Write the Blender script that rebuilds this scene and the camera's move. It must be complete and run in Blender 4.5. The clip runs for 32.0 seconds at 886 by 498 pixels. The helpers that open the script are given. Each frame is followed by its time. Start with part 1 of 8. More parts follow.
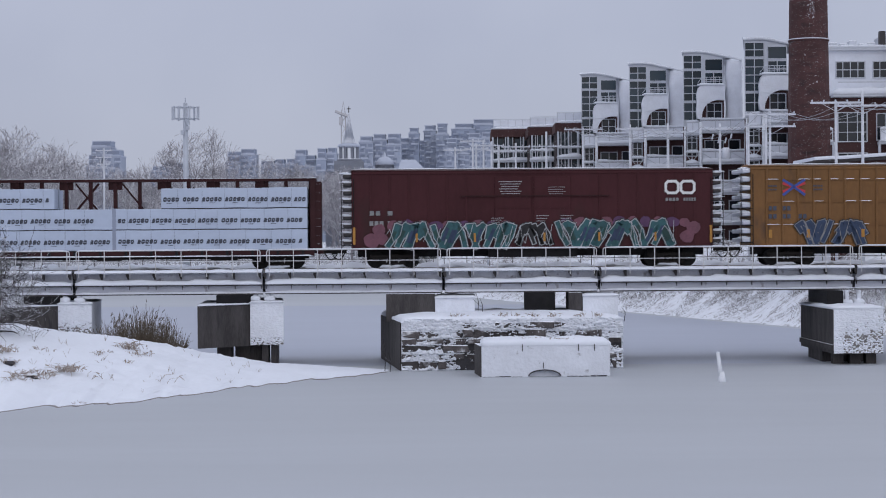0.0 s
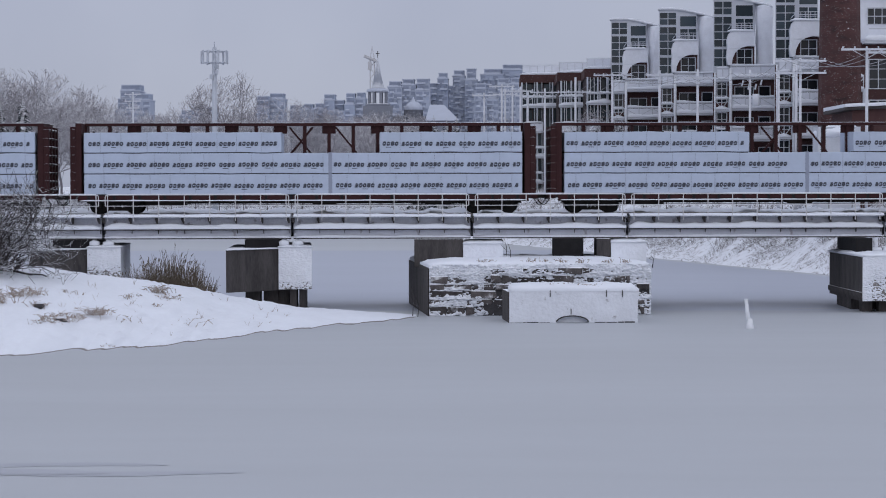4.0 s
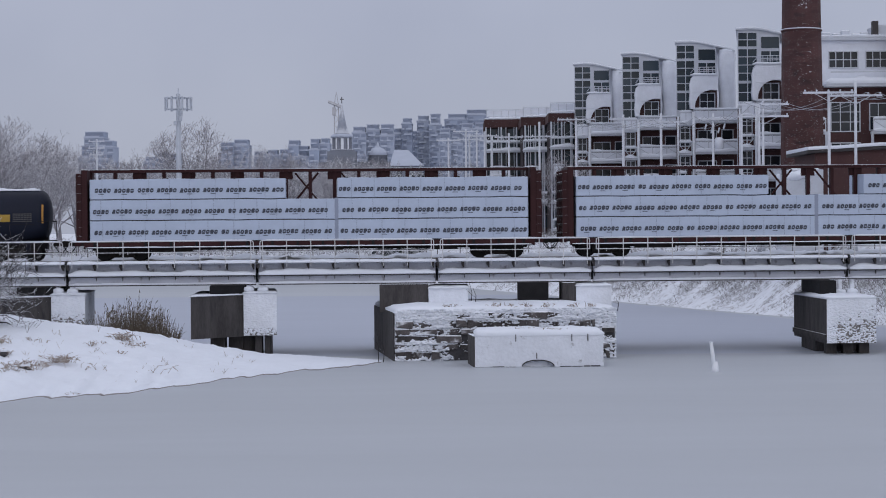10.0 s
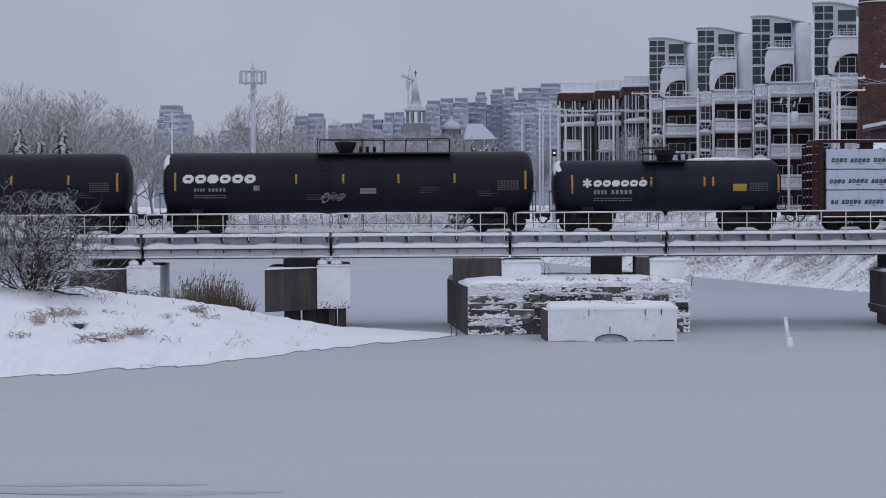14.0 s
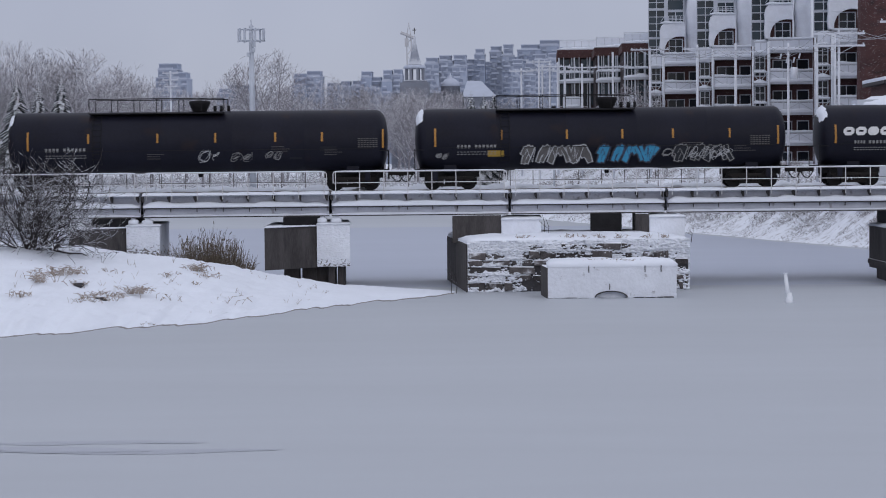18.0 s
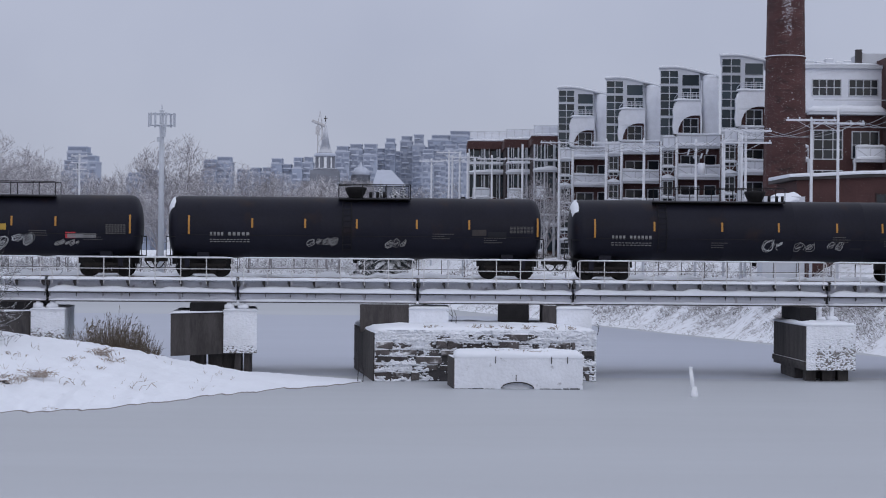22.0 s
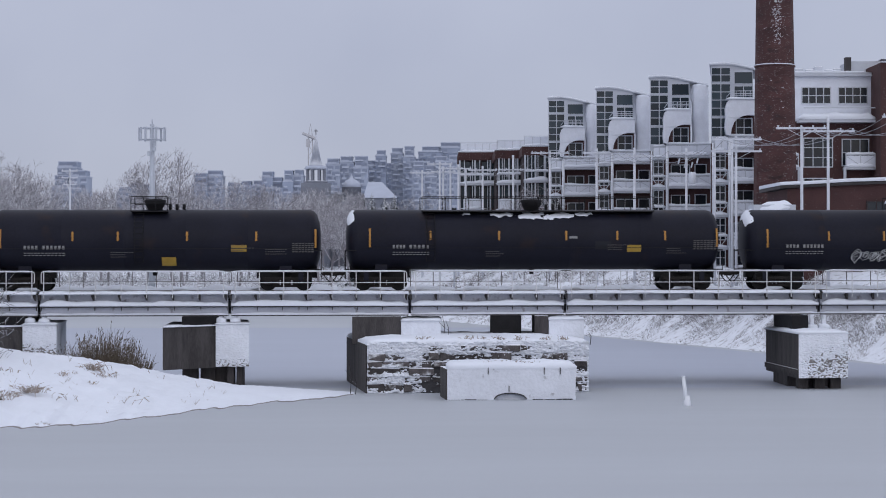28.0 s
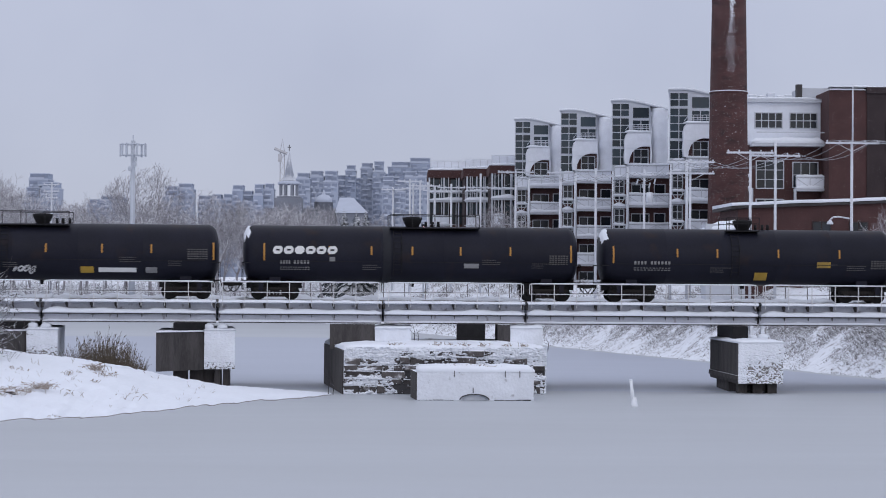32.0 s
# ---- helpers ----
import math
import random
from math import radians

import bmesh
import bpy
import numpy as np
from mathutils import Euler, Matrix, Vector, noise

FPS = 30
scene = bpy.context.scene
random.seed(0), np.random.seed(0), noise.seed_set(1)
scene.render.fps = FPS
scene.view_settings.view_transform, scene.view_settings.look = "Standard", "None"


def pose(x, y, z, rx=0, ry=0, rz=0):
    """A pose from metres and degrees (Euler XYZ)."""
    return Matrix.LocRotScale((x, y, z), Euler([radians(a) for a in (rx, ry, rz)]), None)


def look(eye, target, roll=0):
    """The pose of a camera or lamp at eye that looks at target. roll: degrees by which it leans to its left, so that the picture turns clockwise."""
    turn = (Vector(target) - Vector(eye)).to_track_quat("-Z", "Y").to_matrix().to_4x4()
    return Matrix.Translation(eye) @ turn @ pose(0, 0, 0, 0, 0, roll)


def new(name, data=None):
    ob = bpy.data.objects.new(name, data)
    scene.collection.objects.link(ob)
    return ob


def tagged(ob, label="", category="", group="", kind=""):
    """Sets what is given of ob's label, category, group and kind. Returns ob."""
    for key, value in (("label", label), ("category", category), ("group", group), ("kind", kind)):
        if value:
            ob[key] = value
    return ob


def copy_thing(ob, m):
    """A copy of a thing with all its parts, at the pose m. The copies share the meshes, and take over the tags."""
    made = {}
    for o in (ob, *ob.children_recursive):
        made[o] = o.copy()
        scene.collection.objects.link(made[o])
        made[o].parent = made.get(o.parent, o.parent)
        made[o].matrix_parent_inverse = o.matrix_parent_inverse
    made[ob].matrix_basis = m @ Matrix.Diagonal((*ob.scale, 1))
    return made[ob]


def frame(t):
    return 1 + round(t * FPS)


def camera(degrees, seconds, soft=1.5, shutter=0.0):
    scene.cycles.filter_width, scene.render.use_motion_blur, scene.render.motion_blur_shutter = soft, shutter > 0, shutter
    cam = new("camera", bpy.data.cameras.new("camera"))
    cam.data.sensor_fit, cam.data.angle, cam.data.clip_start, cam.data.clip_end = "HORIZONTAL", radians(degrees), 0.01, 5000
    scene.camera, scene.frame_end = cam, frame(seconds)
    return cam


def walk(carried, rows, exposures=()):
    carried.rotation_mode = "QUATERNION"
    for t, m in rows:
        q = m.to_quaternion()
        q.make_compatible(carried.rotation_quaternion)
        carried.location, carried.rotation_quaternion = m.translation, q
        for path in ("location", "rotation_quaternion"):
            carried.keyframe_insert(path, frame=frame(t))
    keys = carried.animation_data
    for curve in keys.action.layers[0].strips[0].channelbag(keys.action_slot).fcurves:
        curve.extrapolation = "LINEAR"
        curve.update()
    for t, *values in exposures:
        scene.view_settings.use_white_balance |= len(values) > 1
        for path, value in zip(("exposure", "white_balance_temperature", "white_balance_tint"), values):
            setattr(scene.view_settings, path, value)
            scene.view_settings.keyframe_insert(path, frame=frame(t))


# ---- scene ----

# ---- camera ----
cam = camera(24.572, 32.0, soft=1.0, shutter=0.15)
walk(cam, [
    (0, pose(0, 0, 6, 89.753, 0.409, 0.637)),
    (0.5, pose(0, 0, 6, 88.997, 0.462, 0.504)),
    (1, pose(0, 0, 6, 88.634, 0.639, 0.602)),
    (1.5, pose(0, 0, 6, 88.587, 0.598, 0.795)),
    (2, pose(0, 0, 6, 88.835, 0.657, 1.072)),
    (2.5, pose(0, 0, 6, 89.549, 0.690, 1.348)),
    (3, pose(0, 0, 6, 90.246, 0.206, 1.406)),
    (3.5, pose(0, 0, 6, 90.727, 0.229, 1.279)),
    (4, pose(0, 0, 6, 88.220, 0.130, 1.437)),
    (4.5, pose(0, 0, 6, 89.163, 0.024, 1.993)),
    (6.5, pose(0, 0, 6, 88.930, 0.254, 1.508)),
    (7, pose(0, 0, 6, 89.952, -0.076, 1.093)),
    (7.5, pose(0, 0, 6, 88.936, 0.175, 0.828)),
    (8, pose(0, 0, 6, 88.877, 0.417, 0.682)),
    (8.5, pose(0, 0, 6, 88.829, 0.344, 0.162)),
    (9, pose(0, 0, 6, 89.298, 0.531, -0.001)),
    (9.5, pose(0, 0, 6, 89.279, 0.330, 0.253)),
    (10, pose(0, 0, 6, 89.480, 0.485, 0.447)),
    (10.5, pose(0, 0, 6, 89.008, 0.215, 0.724)),
    (11, pose(0, 0, 6, 89.207, 0.044, 1.309)),
    (11.5, pose(0, 0, 6, 89.369, -0.287, 0.949)),
    (12, pose(0, 0, 6, 89.575, -0.295, 0.659)),
    (12.5, pose(0, 0, 6, 89.312, 0.020, 2.005)),
    (13, pose(0, 0, 6, 89.658, 0.040, 2.481)),
    (13.5, pose(0, 0, 6, 88.863, 0.381, 2.537)),
    (15.5, pose(0, 0, 6, 88.616, 0.048, 2.386)),
    (16, pose(0, 0, 6, 88.009, 0.419, 2.760)),
    (16.5, pose(0, 0, 6, 88.580, 0.505, 3.495)),
    (17, pose(0, 0, 6, 89.985, 0.240, 2.765)),
    (17.5, pose(0, 0, 6, 88.588, 0.520, 1.730)),
    (18, pose(0, 0, 6, 87.560, 0.579, 2.496)),
    (18.5, pose(0, 0, 6, 88.361, 1.159, 2.655)),
    (19, pose(0, 0, 6, 87.169, 1.239, 3.137)),
    (19.5, pose(0, 0, 6, 86.894, 1.122, 3.944)),
    (20, pose(0, 0, 6, 89.247, 0.326, 3.388)),
    (20.5, pose(0, 0, 6, 89.117, 0.038, 2.734)),
    (21, pose(0, 0, 6, 88.694, -0.234, 2.358)),
    (21.5, pose(0, 0, 6, 89.934, -0.541, 1.793)),
    (22, pose(0, 0, 6, 90.066, -0.485, -0.072)),
    (22.5, pose(0, 0, 6, 90.027, -0.403, -1.192)),
    (23, pose(0, 0, 6, 89.306, -0.259, -0.672)),
    (23.5, pose(0, 0, 6, 89.142, -0.175, -0.789)),
    (24, pose(0, 0, 6, 89.180, -0.254, -0.742)),
    (24.5, pose(0, 0, 6, 89.125, -0.221, -0.248)),
    (25, pose(0, 0, 6, 89.167, -0.234, 0.311)),
    (25.5, pose(0, 0, 6, 89.274, -0.262, 0.470)),
    (27.5, pose(0, 0, 6, 90.555, -0.007, -0.307)),
    (28, pose(0, 0, 6, 90.390, 0.074, -0.309)),
    (28.5, pose(0, 0, 6, 90.346, -0.108, 0.519)),
    (29, pose(0, 0, 6, 91.616, 0.060, 1.403)),
    (29.5, pose(0, 0, 6, 91.448, 0.444, 1.747)),
    (30, pose(0, 0, 6, 91.677, -0.117, 2.071)),
    (30.5, pose(0, 0, 6, 90.711, -0.242, 1.325)),
    (31, pose(0, 0, 6, 90.163, -0.229, 0.597)),
    (31.5, pose(0.0399, 2.698, 6.028, 90.594, -0.147, -0.847)),
    (32, pose(-0.184, -8.791, 5.882, 90.812, -0.425, -1.204)),
], exposures=[(0, 0.07), (4, 0.0), (9, -0.06), (13, -0.09), (16, -0.03), (18, 0.0), (19, -0.02), (21, -0.04), (22, 0.05), (25, 0.12), (28, 0.10), (31, 0.08), (32, 0.22)])

# ---- sky and light: a flat overcast winter day ----
world = bpy.data.worlds.new("overcast")
scene.world = world
world.use_nodes = True
wn, wl = world.node_tree.nodes, world.node_tree.links
wn.clear()
w_out, w_bg = wn.new("ShaderNodeOutputWorld"), wn.new("ShaderNodeBackground")
w_sky = wn.new("ShaderNodeTexSky")
w_sky.sky_type, w_sky.sun_disc = "NISHITA", False
w_sky.sun_elevation, w_sky.sun_rotation = radians(32), radians(215)
w_co, w_sep = wn.new("ShaderNodeTexCoord"), wn.new("ShaderNodeSeparateXYZ")
w_ramp, w_mix, w_gain = wn.new("ShaderNodeValToRGB"), wn.new("ShaderNodeMixRGB"), wn.new("ShaderNodeMixRGB")
w_noise, w_cloud = wn.new("ShaderNodeTexNoise"), wn.new("ShaderNodeMixRGB")
els = w_ramp.color_ramp.elements
els[0].position, els[0].color = 0.0, (0.399, 0.430, 0.544, 1)
els[1].position, els[1].color = 1.0, (0.935, 0.97, 1.115, 1)
mid = els.new(0.10)
mid.color = (0.410, 0.440, 0.568, 1)
mid = els.new(0.3)
mid.color = (0.568, 0.60, 0.73, 1)
w_gain.blend_type = "MULTIPLY"
w_gain.inputs[0].default_value = 1.0
w_gain.inputs[2].default_value = (0.09, 0.09, 0.09, 1)
w_mix.inputs[0].default_value = 0.93
w_noise.inputs["Scale"].default_value, w_noise.inputs["Detail"].default_value = 7.0, 4.0
w_cloud.blend_type = "SOFT_LIGHT"
w_cloud.inputs[0].default_value = 0.24
wl.new(w_co.outputs["Generated"], w_sep.inputs[0])
wl.new(w_sep.outputs["Z"], w_ramp.inputs[0])
wl.new(w_sky.outputs[0], w_gain.inputs[1])
wl.new(w_gain.outputs[0], w_mix.inputs[1])
wl.new(w_ramp.outputs[0], w_mix.inputs[2])
wl.new(w_co.outputs["Generated"], w_noise.inputs["Vector"])
wl.new(w_mix.outputs[0], w_cloud.inputs[1])
wl.new(w_noise.outputs["Fac"], w_cloud.inputs[2])
wl.new(w_cloud.outputs[0], w_bg.inputs["Color"])
w_bg.inputs["Strength"].default_value = 1.0
wl.new(w_bg.outputs[0], w_out.inputs[0])

sun = new("sun", bpy.data.lights.new("sun", "SUN"))
sun.data.energy, sun.data.angle, sun.data.color = 0.5, radians(50), (1.0, 0.96, 0.92)
sun.matrix_world = look((40, -60, 55), (0, 100, 0))
scene.view_settings.exposure = 0.0


# ---- materials ----
def material(name, color, rough=0.7, metal=0.0, vary=0.18, scale=2.0, grain=18.0, bump=0.15, snow=0.0, snow_from=0.45,
             rust=None, rust_amt=0.0, rnd=0.0, stretch=(1, 1, 1), spec=0.4, snow_patch=0.25, speck=0.0, place=False):
    """Two scales of colour change, fine relief, optional snow lying on faces that look up, optional rust blotches."""
    m = bpy.data.materials.new(name)
    m.use_nodes = True
    n, l = m.node_tree.nodes, m.node_tree.links
    b = n["Principled BSDF"]
    b.inputs["Roughness"].default_value, b.inputs["Metallic"].default_value = rough, metal
    b.inputs["Specular IOR Level"].default_value = spec
    tc, mp = n.new("ShaderNodeTexCoord"), n.new("ShaderNodeMapping")
    mp.inputs["Scale"].default_value = stretch
    if place:
        l.new(n.new("ShaderNodeNewGeometry").outputs["Position"], mp.inputs[0])
    else:
        l.new(tc.outputs["Object"], mp.inputs[0])

    def noise_tex(sc, detail=4.0):
        t = n.new("ShaderNodeTexNoise")
        t.inputs["Scale"].default_value, t.inputs["Detail"].default_value = sc, detail
        l.new(mp.outputs[0], t.inputs["Vector"])
        return t

    def mixed(fac, a, c, mode="MIX"):
        x = n.new("ShaderNodeMixRGB")
        x.blend_type = mode
        for s, v in zip(x.inputs, (fac, a, c)):
            if isinstance(v, (int, float)):
                s.default_value = v
            elif isinstance(v, tuple):
                s.default_value = (*v, 1) if len(v) == 3 else v
            else:
                l.new(v, s)
        return x.outputs[0]

    def ramp(fac, lo, hi):
        r = n.new("ShaderNodeMapRange")
        r.inputs["From Min"].default_value, r.inputs["From Max"].default_value = lo, hi
        l.new(fac, r.inputs[0])
        return r.outputs[0]

    big, small = noise_tex(scale), noise_tex(grain, 6.0)
    dark = tuple(c * (1 - vary) for c in color)
    light = tuple(min(1, c * (1 + vary)) for c in color)
    col = mixed(ramp(big.outputs["Fac"], 0.3, 0.7), dark, light)
    col = mixed(0.35, col, mixed(ramp(small.outputs["Fac"], 0.3, 0.7), dark, light))
    if rust:
        rn = noise_tex(scale * 1.7, 8.0)
        col = mixed(ramp(rn.outputs["Fac"], 0.62 - rust_amt, 0.72), col, rust)
    if speck:
        sk, st = n.new("ShaderNodeTexNoise"), n.new("ShaderNodeMapping")
        st.inputs["Scale"].default_value = (3.6, 3.6, 19.0)
        l.new(tc.outputs["Object"], st.inputs[0])
        l.new(st.outputs[0], sk.inputs["Vector"])
        sk.inputs["Scale"].default_value, sk.inputs["Detail"].default_value = 1.5, 3.0
        col = mixed(ramp(sk.outputs["Fac"], 0.70 - speck, 0.76 - speck), col, (0.42, 0.42, 0.45))
    if rnd:
        oi = n.new("ShaderNodeObjectInfo")
        hs = n.new("ShaderNodeHueSaturation")
        mr = n.new("ShaderNodeMapRange")
        mr.inputs["To Min"].default_value, mr.inputs["To Max"].default_value = 1 - rnd, 1 + rnd
        l.new(oi.outputs["Random"], mr.inputs[0])
        l.new(mr.outputs[0], hs.inputs["Value"])
        l.new(col, hs.inputs["Color"])
        col = hs.outputs[0]
    if snow:
        ge, sp, ad = n.new("ShaderNodeNewGeometry"), n.new("ShaderNodeSeparateXYZ"), n.new("ShaderNodeMath")
        l.new(ge.outputs["Normal"], sp.inputs[0])
        sn = noise_tex(2.6, 5.0)
        ad.operation = "MULTIPLY_ADD"
        ad.inputs[1].default_value = snow_patch * 2
        l.new(sn.outputs["Fac"], ad.inputs[0])
        l.new(sp.outputs["Z"], ad.inputs[2])
        f = ramp(ad.outputs[0], snow_from + snow_patch - 0.12, snow_from + snow_patch + 0.12)
        fm = n.new("ShaderNodeMath")
        fm.operation, fm.use_clamp = "MULTIPLY", True
        fm.inputs[1].default_value = snow
        l.new(f, fm.inputs[0])
        col = mixed(fm.outputs[0], col, (0.80, 0.82, 0.865))
    l.new(col, b.inputs["Base Color"])
    if bump:
        bp = n.new("ShaderNodeBump")
        bp.inputs["Strength"].default_value, bp.inputs["Distance"].default_value = bump, 0.03
        l.new(small.outputs["Fac"], bp.inputs["Height"])
        l.new(bp.outputs[0], b.inputs["Normal"])
    return m


